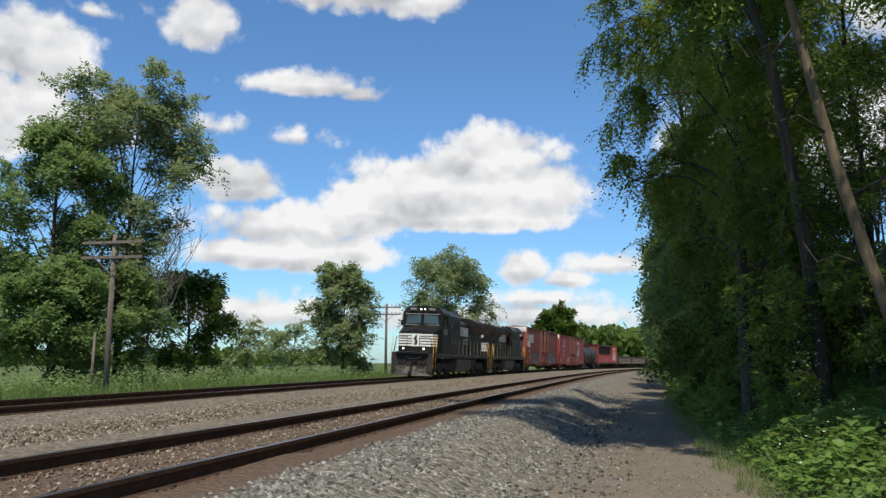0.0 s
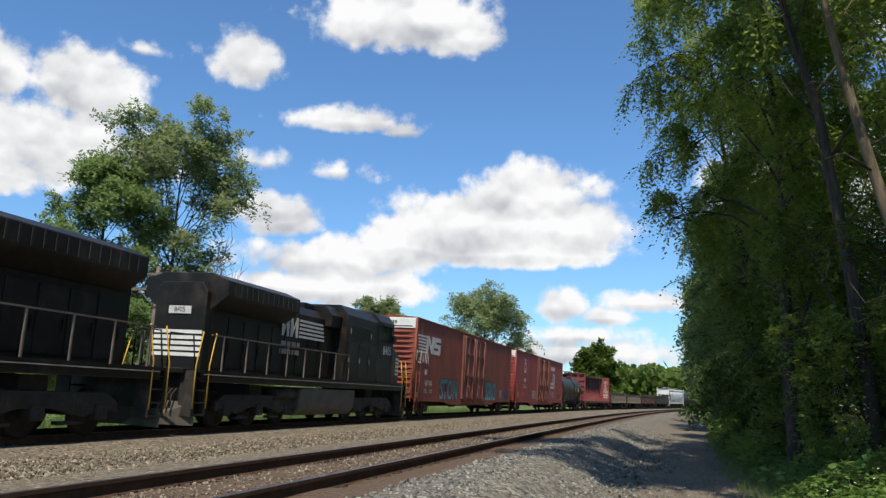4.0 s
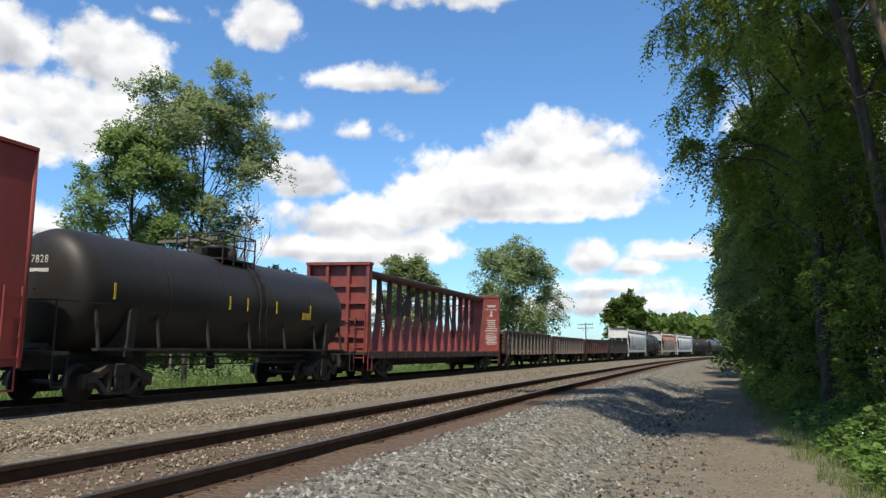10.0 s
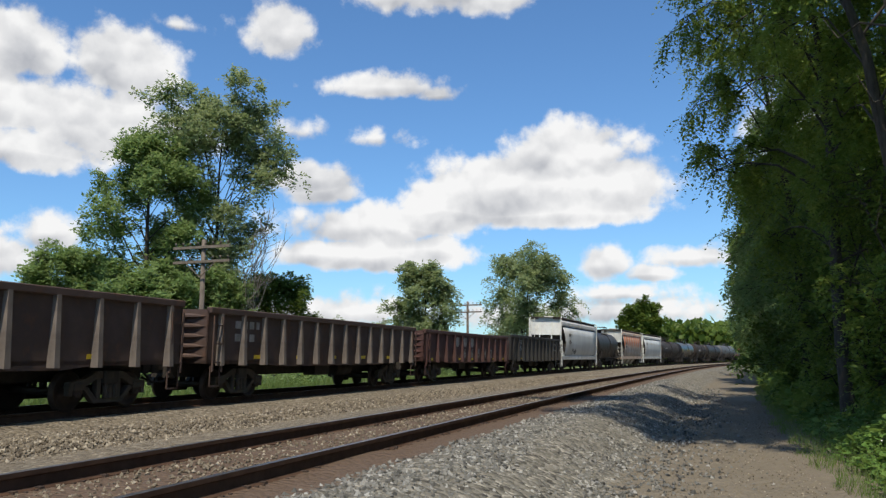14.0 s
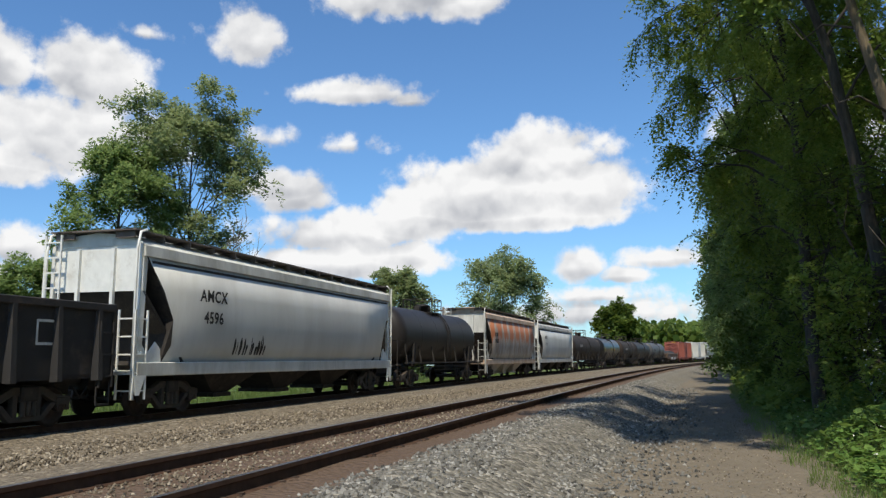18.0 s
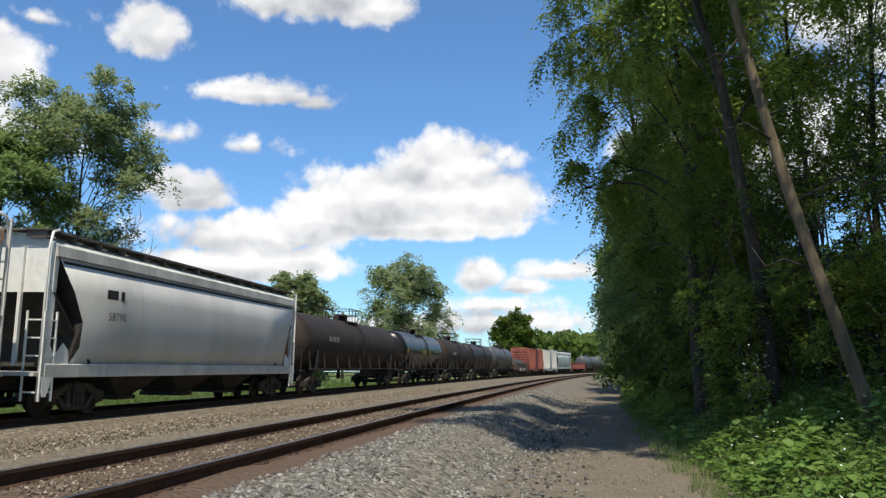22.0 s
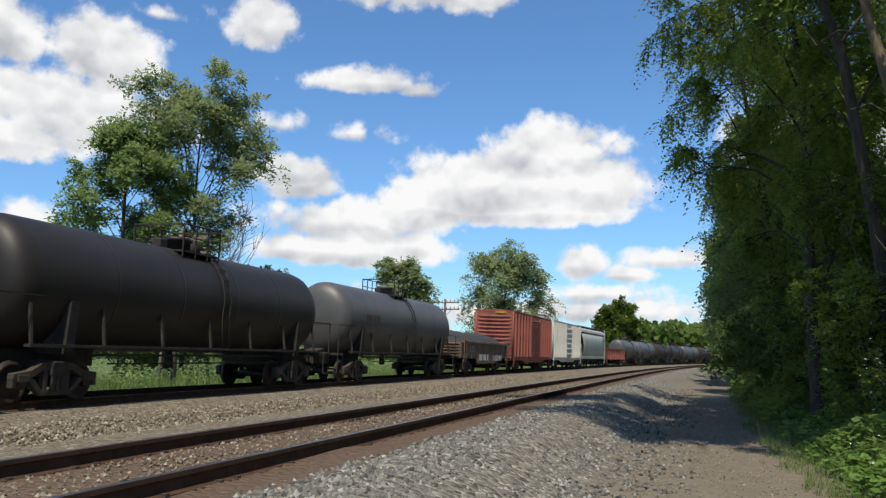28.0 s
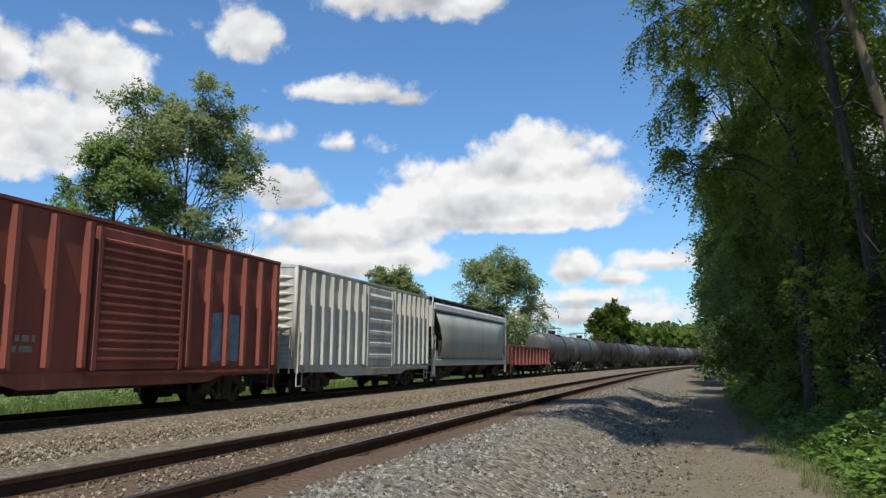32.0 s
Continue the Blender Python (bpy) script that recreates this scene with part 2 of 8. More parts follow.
def ground_mat(name, tones, scale, bump, big=None, big_scale=0.25):
    """Loose stones or earth: cells of differing tone, with relief."""
    m = bpy.data.materials.new(name)
    m.use_nodes = True
    nt = m.node_tree
    N, L = nt.nodes.new, nt.links.new
    b = nt.nodes["Principled BSDF"]
    b.inputs["Roughness"].default_value, b.inputs["Specular IOR Level"].default_value = 0.92, 0.2
    tc, vo, ra = N("ShaderNodeTexCoord"), N("ShaderNodeTexVoronoi"), N("ShaderNodeValToRGB")
    vo.inputs["Scale"].default_value, vo.inputs["Randomness"].default_value = scale, 1.0
    L(tc.outputs["Object"], vo.inputs["Vector"])
    while len(ra.color_ramp.elements) < len(tones):
        ra.color_ramp.elements.new(0.5)
    for i, c in enumerate(tones):
        ra.color_ramp.elements[i].position, ra.color_ramp.elements[i].color = i / (len(tones) - 1), (*c, 1)
    sp = N("ShaderNodeSeparateColor")
    L(vo.outputs["Color"], sp.inputs[0])
    L(sp.outputs[0], ra.inputs[0])
    col = ra.outputs[0]
    if big:
        no, rr, mx = N("ShaderNodeTexNoise"), N("ShaderNodeValToRGB"), N("ShaderNodeMixRGB")
        no.inputs["Scale"].default_value, no.inputs["Detail"].default_value = big_scale, 8
        L(tc.outputs["Object"], no.inputs["Vector"])
        rr.color_ramp.elements[0].position, rr.color_ramp.elements[1].position = 0.45, 0.62
        L(no.outputs["Fac"], rr.inputs[0])
        L(rr.outputs[0], mx.inputs[0])
        L(col, mx.inputs[1])
        mx.inputs[2].default_value = (*big, 1)
        col = mx.outputs[0]
    L(col, b.inputs["Base Color"])
    bp = N("ShaderNodeBump")
    bp.inputs["Strength"].default_value, bp.inputs["Distance"].default_value = bump, 0.05
    L(vo.outputs["Distance"], bp.inputs["Height"])
    bp.invert = True
    L(bp.outputs[0], b.inputs["Normal"])
    return m


def bed_mat(name):
    """Grey crushed stone that turns to fouled brown between the rails and to dusty earth on the road."""
    m = ground_mat(name, [(0.057, 0.052, 0.044), (0.144, 0.134, 0.111), (0.206, 0.191, 0.158), (0.103, 0.095, 0.077), (0.340, 0.315, 0.264)], 14.0, 1.0)
    nt = m.node_tree
    N, L = nt.nodes.new, nt.links.new
    b = nt.nodes["Principled BSDF"]
    col = b.inputs["Base Color"].links[0].from_socket
    tc = N("ShaderNodeTexCoord")
    for key, ca, cb, sc in (("fouled", (0.075, 0.05, 0.036), (0.15, 0.106, 0.076), 7.0), ("dirt", (0.125, 0.105, 0.078), (0.215, 0.185, 0.142), 2.2)):
        at, no, mc, mx = N("ShaderNodeAttribute"), N("ShaderNodeTexNoise"), N("ShaderNodeMixRGB"), N("ShaderNodeMixRGB")
        at.attribute_name = key
        no.inputs["Scale"].default_value, no.inputs["Detail"].default_value, no.inputs["Roughness"].default_value = sc, 10, 0.72
        L(tc.outputs["Object"], no.inputs["Vector"])
        L(no.outputs["Fac"], mc.inputs[0])
        mc.inputs[1].default_value, mc.inputs[2].default_value = (*ca, 1), (*cb, 1)
        ad, rg = N("ShaderNodeMath"), N("ShaderNodeMapRange")
        ad.operation = "ADD"
        L(at.outputs["Fac"], ad.inputs[0])
        L(no.outputs["Fac"], ad.inputs[1])
        rg.inputs["From Min"].default_value, rg.inputs["From Max"].default_value = 0.85, 1.15
        L(ad.outputs[0], rg.inputs["Value"])
        L(rg.outputs[0], mx.inputs[0])
        L(col, mx.inputs[1])
        L(mc.outputs[0], mx.inputs[2])
        col = mx.outputs[0]
    L(col, b.inputs["Base Color"])
    return m


BED = bed_mat("track_bed")
BALLAST = ground_mat("ballast_stone", [(0.057, 0.047, 0.034), (0.154, 0.129, 0.094), (0.206, 0.174, 0.129), (0.108, 0.089, 0.065), (0.330, 0.289, 0.224)], 16.0, 1.0)
SOIL = ground_mat("soil", [(0.05, 0.06, 0.025), (0.10, 0.12, 0.04), (0.08, 0.085, 0.04)], 9.0, 0.8, (0.10, 0.15, 0.035), 0.35)
RAIL_STEEL = mat("rail_steel", (0.08, 0.046, 0.031), 0.88, 0.0, 0.4, 6, spec=0.15, bump=0.2)
RAIL_HEAD = mat("rail_head", (0.19, 0.165, 0.15), 0.38, 0.85, 0.3, 3)
TIE = mat("creosoted_wood", (0.085, 0.066, 0.05), 0.9, 0, 0.5, 5, bump=0.6, bump_scale=30, stretch=(1, 6, 6), obj_random=0.18)
PLATE = mat("rusted_plate", (0.09, 0.06, 0.045), 0.85, 0.2, 0.5, 12)
BARK = mat("bark", (0.075, 0.062, 0.048), 0.95, 0, 0.6, 5, bump=1.0, bump_scale=14, stretch=(3, 3, 0.6))
BARK_PALE = mat("pale_bark", (0.16, 0.122, 0.075), 0.95, 0, 0.55, 3, bump=1.0, bump_scale=16, stretch=(3, 3, 0.5))
DEAD = mat("dead_wood", (0.2, 0.175, 0.15), 0.95, 0, 0.4, 6)
POLE_WOOD = mat("weathered_pole_wood", (0.19, 0.155, 0.125), 0.95, 0, 0.5, 4, bump=0.5, stretch=(4, 4, 0.5))
LEAF = leaf_mat("leaf_green", (0.15, 0.23, 0.042), (0.25, 0.32, 0.075), 0.48)
LEAF_GREY = leaf_mat("leaf_grey_green", (0.2, 0.26, 0.125), (0.33, 0.38, 0.21), 0.46)
LEAF_LIGHT = leaf_mat("leaf_light_green", (0.075, 0.155, 0.032), (0.17, 0.26, 0.07), 0.36)
LEAF_MID = leaf_mat("leaf_mid_green", (0.14, 0.225, 0.075), (0.25, 0.33, 0.14), 0.48)
LEAF_DARK = leaf_mat("leaf_dark_green", (0.08, 0.135, 0.026), (0.14, 0.195, 0.04), 0.42)
LEAF_WEED = leaf_mat("leaf_pale_green", (0.11, 0.21, 0.045), (0.2, 0.31, 0.085), 0.35)
GRASS = leaf_mat("grass_green", (0.115, 0.185, 0.042), (0.21, 0.26, 0.09), 0.4)
PETAL = mat("white_blossom", (0.6, 0.6, 0.55), 0.8, 0, 0.15)

# ---- mesh tools ----
class Geo:
    """Collects faces of one mesh; each face keeps a material slot."""

    def __init__(self):
        self.v, self.f, self.m, self.smooth = [], [], [], []

    def add(self, verts, faces, slot=0, smooth=False):
        o = len(self.v)
        self.v.extend(verts)
        for f in faces:
            self.f.append(tuple(i + o for i in f))
            self.m.append(slot)
            self.smooth.append(smooth)
        return self

    def box(self, x0, x1, y0, y1, z0, z1, slot=0, m=None):
        vs = [(x, y, z) for x in (x0, x1) for y in (y0, y1) for z in (z0, z1)]
        if m is not None:
            vs = [tuple(m @ Vector(p)) for p in vs]
        return self.add(vs, [(0, 1, 3, 2), (4, 6, 7, 5), (0, 4, 5, 1), (2, 3, 7, 6), (0, 2, 6, 4), (1, 5, 7, 3)], slot)

    def bar(self, a, b, w, h=None, slot=0):
        """A square bar from a to b."""
        h = h or w
        a, b = Vector(a), Vector(b)
        d = (b - a).normalized()
        up = Vector((0, 0, 1)) if abs(d.z) < 0.95 else Vector((1, 0, 0))
        s = d.cross(up).normalized()
        u = s.cross(d)
        vs = [tuple(p + s * i * w / 2 + u * j * h / 2) for p in (a, b) for i, j in ((-1, -1), (1, -1), (1, 1), (-1, 1))]
        return self.add(vs, [(3, 2, 1, 0), (4, 5, 6, 7), (0, 1, 5, 4), (1, 2, 6, 5), (2, 3, 7, 6), (3, 0, 4, 7)], slot)

    def tube(self, pts, radii, n=8, slot=0, caps=True):
        """A round tube through pts."""
        pts = [Vector(p) for p in pts]
        if isinstance(radii, (int, float)):
            radii = [radii] * len(pts)
        vs, fs = [], []
        ref = None
        for i, p in enumerate(pts):
            d = (pts[min(i + 1, len(pts) - 1)] - pts[max(i - 1, 0)]).normalized()
            if ref is None:
                ref = Vector((0, 0, 1)) if abs(d.z) < 0.9 else Vector((1, 0, 0))
            s = d.cross(ref).normalized()
            u = s.cross(d)
            ref = u if abs(d.dot(u)) < 0.5 else ref
            for k in range(n):
                a = 2 * math.pi * k / n
                vs.append(tuple(p + (s * math.cos(a) + u * math.sin(a)) * radii[i]))
        for i in range(len(pts) - 1):
            for k in range(n):
                a, b = i * n + k, i * n + (k + 1) % n
                fs.append((a, b, b + n, a + n))
        self.add(vs, fs, slot, True)
        if caps:
            o = len(self.v) - len(vs)
            self.f += [tuple(o + k for k in range(n - 1, -1, -1)), tuple(o + (len(pts) - 1) * n + k for k in range(n))]
            self.m += [slot, slot]
            self.smooth += [False, False]
        return self

    def lathe(self, profile, axis="x", n=24, slot=0, centre=(0, 0, 0), caps=True):
        """profile: (along, radius) pairs turned about an axis through centre."""
        pts, rr = [], []
        cx, cy, cz = centre
        vs, fs = [], []
        for along, r in profile:
            for k in range(n):
                a = 2 * math.pi * k / n
                c, s = r * math.cos(a), r * math.sin(a)
                vs.append((cx + along, cy + c, cz + s) if axis == "x" else (cx + s, cy + along, cz + c) if axis == "y" else (cx + c, cy + s, cz + along))
        for i in range(len(profile) - 1):
            for k in range(n):
                a, b = i * n + k, i * n + (k + 1) % n
                fs.append((a, b, b + n, a + n))
        self.add(vs, fs, slot, True)
        if caps:
            o = len(self.v) - len(vs)
            self.f += [tuple(o + k for k in range(n - 1, -1, -1)), tuple(o + (len(profile) - 1) * n + k for k in range(n))]
            self.m += [slot, slot]
            self.smooth += [False, False]
        return self

    def prism(self, outline, a, b, axis="x", slot=0):
        """A closed outline of 2-D points pushed from a to b along an axis."""
        n = len(outline)
        if axis == "x":
            vs = [(q, u, v) for q in (a, b) for u, v in outline]
        elif axis == "y":
            vs = [(u, q, v) for q in (a, b) for u, v in outline]
        else:
            vs = [(u, v, q) for q in (a, b) for u, v in outline]
        fs = [tuple(range(n - 1, -1, -1)), tuple(range(n, 2 * n))] + [(i, (i + 1) % n, (i + 1) % n + n, i + n) for i in range(n)]
        return self.add(vs, fs, slot)

    def loft(self, rings, slot=0, closed=True, caps=True, smooth=False):
        n = len(rings[0])
        vs = [tuple(p) for r in rings for p in r]
        fs = []
        for i in range(len(rings) - 1):
            for k in range(n if closed else n - 1):
                a, b = i * n + k, i * n + (k + 1) % n
                fs.append((a, b, b + n, a + n))
        if caps and closed:
            fs += [tuple(range(n - 1, -1, -1)), tuple((len(rings) - 1) * n + k for k in range(n))]
        return self.add(vs, fs, slot, smooth)

    def mesh(self, name, mats, bevel=0.0, recalc=True):
        me = bpy.data.meshes.new(name)
        me.from_pydata(self.v, [], self.f)
        for m in mats if isinstance(mats, (list, tuple)) else [mats]:
            me.materials.append(m)
        me.polygons.foreach_set("material_index", self.m)
        me.polygons.foreach_set("use_smooth", self.smooth)
        if recalc or bevel:
            bm = bmesh.new()
            bm.from_mesh(me)
            if bevel:
                bmesh.ops.bevel(bm, geom=bm.edges[:], offset=bevel, segments=1, affect="EDGES", clamp_overlap=True)
            bmesh.ops.recalc_face_normals(bm, faces=bm.faces)
            bm.to_mesh(me)
            bm.free()
        me.update()
        return me


def part(name, geo, mats, parent=None, label="", bevel=0.0, at=None, recalc=True):
    """One mesh object, under a thing or a part."""
    ob = new(name, geo if isinstance(geo, bpy.types.Mesh) else geo.mesh(name, mats, bevel, recalc))
    if parent is not None:
        ob.parent = parent
    if at is not None:
        ob.matrix_basis = at
    if label:
        ob["label"] = label
    return ob


def lettering(name, words, size, material, parent, at, spacing=1.0, width=1.0, bold=0.0):
    """Painted words as a flat mesh, lying just over the surface."""
    cu = bpy.data.curves.new(name, "FONT")
    cu.body, cu.size, cu.space_character, cu.offset = words, size, spacing, bold
    cu.align_x, cu.align_y = "CENTER", "CENTER"
    cu.resolution_u = 3
    tmp = bpy.data.objects.new(name, cu)
    me = bpy.data.meshes.new_from_object(tmp)
    bpy.data.objects.remove(tmp)
    bpy.data.curves.remove(cu)
    me.transform(Matrix.Diagonal((width, 1, 1, 1)))
    me.name = name
    me.materials.clear()
    me.materials.append(material)
    ob = new(name, me)
    ob.parent = parent
    ob.matrix_basis = at
    return ob


# ---- the line of the two tracks ----
F_X0, F_PHI, F_K, F_K2 = -13.68, radians(12.24), 0.167e-3, 0.889e-5      # far track: where it crosses y=0, heading, curvature and its growth
GAP0, GAP1 = 8.53, 0.0155                                                # near track, metres to the right of it
CANT = 0.035
_S = np.arange(-120.0, 760.01, 0.5)
_PH = np.where(_S < 330, F_PHI + F_K * _S + F_K2 * _S ** 2 / 2, 0)
_i = int(np.argmin(abs(_S - 330)))
_PH = np.where(_S >= 330, _PH[_i - 1] + 0.0031 * (_S - 330), _PH)
_PH = np.where(_S < 0, F_PHI + F_K * _S, _PH)
_X = np.concatenate([[0], np.cumsum((np.sin(_PH[1:]) + np.sin(_PH[:-1])) * 0.25)])
_Y = np.concatenate([[0], np.cumsum((np.cos(_PH[1:]) + np.cos(_PH[:-1])) * 0.25)])
_z = int(np.argmin(abs(_S)))
_X, _Y = _X - _X[_z] + F_X0, _Y - _Y[_z]


def trk(s, d=0.0):
    """Place on the ground plan: s metres along the far track, d metres to its right; and the heading there."""
    x, y, p = np.interp(s, _S, _X), np.interp(s, _S, _Y), np.interp(s, _S, _PH)
    return float(x + d * math.cos(p)), float(y - d * math.sin(p)), float(p)


def near_d(s):
    return GAP0 + GAP1 * max(-40, min(s, 260))


# ---- ground, ballast, rails ----
def sweep(name, strips, s_list, material, label, category="ground", rough=0.0):
    """A sheet along the line: strips are (distance right of the near track's centre, height) pairs."""
    g = Geo()
    n = len(strips)
    for s in s_list:
        for d, z, rel in strips:
            x, y, _ = trk(s, d + (near_d(s) if rel else 0))
            z += rough * (noise.noise(Vector((x * 1.3, y * 1.3, 0))) + 0.6 * noise.noise(Vector((x * 4.1, y * 4.1, 7))))
            g.v.append((x, y, z))
    for i in range(len(s_list) - 1):
        for k in range(n - 1):
            a = i * n + k
            g.f.append((a, a + 1, a + n + 1, a + n))
            g.m.append(0)
            g.smooth.append(True)
    return tagged(part(name, g, material, recalc=False), label, category, kind="structure")


def steps(a, b, n, za, zb, rel):
    return [(a + (b - a) * i / n, za + (zb - za) * i / n, rel) for i in range(n + 1)]


S_LIST = [s * 0.6 - 12 for s in range(0, 90)] + [42 + s * 2.0 for s in range(0, 40)] + [122 + s * 8.0 for s in range(0, 70)]
S_LIST = [-110, -80, -50, -30, -20] + S_LIST

g = Geo()
for r0, r1 in ((0, 60), (60, 200), (200, 700), (700, 3500)):
    for k in range(48):
        a0, a1 = 2 * math.pi * k / 48, 2 * math.pi * (k + 1) / 48
        g.add([(r0 * math.sin(a0), r0 * math.cos(a0), -0.86), (r1 * math.sin(a0), r1 * math.cos(a0), -0.86), (r1 * math.sin(a1), r1 * math.cos(a1), -0.86), (r0 * math.sin(a1), r0 * math.cos(a1), -0.86)], [(0, 1, 2, 3)])
tagged(part("ground", g, SOIL), "grassy level ground beside the railway", "ground", kind="structure")
sweep("ballast_far", steps(-4.8, -2.0, 5, -0.86, -0.24, False) + steps(-1.5, 1.5, 6, -0.17, -0.17, False) + steps(1.9, 3.2, 3, -0.24, -0.3, False), S_LIST, BALLAST, "brownish crushed-stone ballast under the far track", rough=0.02)
sweep("ballast_middle", [(3.2, -0.3, False)] + steps(-4.2, -2.2, 5, -0.3, -0.17, True), S_LIST, BALLAST, "brownish crushed-stone ballast between the two tracks", rough=0.02)
bed = sweep("service_road", steps(-2.2, -1.6, 2, -0.168, -0.098, True) + steps(-1.45, 1.0, 10, -0.092, -0.166, True) + steps(1.3, 2.1, 2, -0.168, -0.168, True) + steps(2.3, 2.5, 1, -0.22, -0.27, True) + steps(2.65, 3.35, 5, -0.33, -0.6, True) + steps(3.55, 6.6, 14, -0.66, -0.72, True), S_LIST, BED, "grey crushed-stone bed that slopes to a dusty dirt service road", "road", rough=0.025)
fo, di = bed.data.attributes.new("fouled", "FLOAT", "POINT"), bed.data.attributes.new("dirt", "FLOAT", "POINT")
cols = [d for d, _, _ in steps(-2.2, -1.6, 2, 0, 0, True) + steps(-1.45, 1.0, 10, 0, 0, True) + steps(1.3, 2.1, 2, 0, 0, True) + steps(2.3, 2.5, 1, 0, 0, True) + steps(2.65, 3.35, 5, 0, 0, True) + steps(3.55, 6.6, 14, 0, 0, True)]
fo.data.foreach_set("value", [max(0.0, min(1.0, (1.75 - abs(d)) / 0.6)) for _ in S_LIST for d in cols])
di.data.foreach_set("value", [max(0.0, min(1.0, (d - 2.95) / 0.95)) for _ in S_LIST for d in cols])
sweep("verge", steps(6.6, 9.0, 5, -0.72, -0.42, True) + steps(10.0, 30.0, 4, -0.42, -0.86, True), S_LIST, SOIL, "weedy earth verge at the edge of the woods", rough=0.04)


def rail_line(name, off, z, s_from, s_to, parent):
    """One steel rail, swept along the line; off from the far track's centre, or from the near one's (rel)."""
    prof = [(-0.036, 0.0), (0.036, 0.0), (0.036, -0.04), (0.009, -0.055), (0.009, -0.14), (0.07, -0.16), (0.07, -0.172), (-0.07, -0.172), (-0.07, -0.16), (-0.009, -0.14), (-0.009, -0.055), (-0.036, -0.04)]
    g = Geo()
    ss = [s for s in np.arange(s_from, s_to, 1.5 if s_to < 200 else 3.0)]
    n = len(prof)
    for s in ss:
        for u, w in prof:
            x, y, _ = trk(s, off(s) + u)
            g.v.append((x, y, z + w))
    for i in range(len(ss) - 1):
        for k in range(n):
            a, b = i * n + k, i * n + (k + 1) % n
            g.f.append((a, b, b + n, a + n))
            g.m.append(1 if k == 0 else 0)
            g.smooth.append(False)
    return part(name, g, [RAIL_STEEL, RAIL_HEAD], parent)


TIE_MESH = Geo().box(-0.11, 0.11, -1.27, 1.27, -0.18, 0.0).mesh("tie", TIE, bevel=0.012)
gp = Geo().box(-0.09, 0.09, -0.17, 0.17, 0.0, 0.018)
for u in (-0.055, 0.055):
    for w in (-0.105, 0.105):
        gp.box(u - 0.012, u + 0.012, w - 0.016, w + 0.016, 0.018, 0.04)
PLATE_MESH = gp.mesh("tie_plate", PLATE)
ga = Geo()
for u in (-0.14, 0.14):
    ga.box(u - 0.025, u + 0.025, -0.085, -0.015, -0.05, 0.02)
    ga.box(u - 0.025, u + 0.025, 0.015, 0.085, -0.05, 0.02)
ANCHOR_MESH = ga.mesh("rail_anchor", PLATE)


def railway_track(label, off, tie_from, tie_n, spacing, plates):
    t = tagged(new("railway_track"), label, "railway track", kind="structure")
    for side in (-0.7535, 0.7535):
        rail_line("rail", lambda s: off(s) + side, CANT * (0.7175 - math.copysign(0.7175, side)), -60, 420, t)
    rnd = random.Random(3)
    for i in range(tie_n):
        s = tie_from + i * spacing
        x, y, p = trk(s, off(s))
        o = new("tie", TIE_MESH)
        o.parent = t
        o.matrix_basis = pose(x, y, -0.178 + CANT * 0.7 + rnd.uniform(-0.022, 0.0), math.degrees(CANT), 0, 90 - math.degrees(p) + rnd.uniform(-1.5, 1.5))
        if i < plates:
            for side in (-0.7535, 0.7535):
                q = new("tie_plate", PLATE_MESH)
                q.parent = t
                x2, y2, _ = trk(s, off(s) + side)
                zz = CANT * (0.7175 - math.copysign(0.7175, side))
                q.matrix_basis = pose(x2, y2, zz - 0.19, 0, 0, 90 - math.degrees(p) + rnd.uniform(-3, 3))
                if (i % 2) == 0:
                    q = new("rail_anchor", ANCHOR_MESH)
                    q.parent = t
                    q.matrix_basis = pose(x2, y2, zz - 0.16, 0, 0, 90 - math.degrees(p))
    return t


railway_track("rusty-sided steel rails on creosoted wooden ties, nearer track", near_d, -2, 240, 0.52, 110)
railway_track("steel rails on wooden ties that carry the freight train", lambda s: 0.0, 0, 130, 0.52, 40)


def loose_stones(name, label, count, place, lo, hi, material, seed):
    """Angular stones lying on the bed, as one mesh."""
    r = random.Random(seed)
    g = Geo()
    for _ in range(count):
        x, y, z = place(r)
        a = r.uniform(lo, hi)
        q = Euler((r.uniform(0, 6.3), r.uniform(0, 6.3), r.uniform(0, 6.3))).to_matrix()
        k = [r.uniform(0.65, 1.1) for _ in range(6)]
        vs = [q @ Vector(p) for p in ((a * k[0], 0, 0), (-a * k[1], 0, 0), (0, a * 0.9 * k[2], 0), (0, -a * 0.9 * k[3], 0), (0, 0, a * 0.78 * k[4]), (0, 0, -a * 0.78 * k[5]))]
        g.add([(x + v.x, y + v.y, z + v.z + a * 0.2) for v in vs], [(0, 2, 4), (2, 1, 4), (1, 3, 4), (3, 0, 4), (2, 0, 5), (1, 2, 5), (3, 1, 5), (0, 3, 5)])
    return tagged(part(name, g, material, recalc=False), label, "stones", kind="stuff")


def stone_mat(name, tones):
    m = bpy.data.materials.new(name)
    m.use_nodes = True
    nt = m.node_tree
    b = nt.nodes["Principled BSDF"]
    b.inputs["Roughness"].default_value, b.inputs["Specular IOR Level"].default_value = 0.9, 0.25
    ge, ra = nt.nodes.new("ShaderNodeNewGeometry"), nt.nodes.new("ShaderNodeValToRGB")
    while len(ra.color_ramp.elements) < len(tones):
        ra.color_ramp.elements.new(0.5)
    for i, c in enumerate(tones):
        ra.color_ramp.elements[i].position, ra.color_ramp.elements[i].color = i / (len(tones) - 1), (*c, 1)
    nt.links.new(ge.outputs["Random Per Island"], ra.inputs[0])
    nt.links.new(ra.outputs[0], b.inputs["Base Color"])
    return m


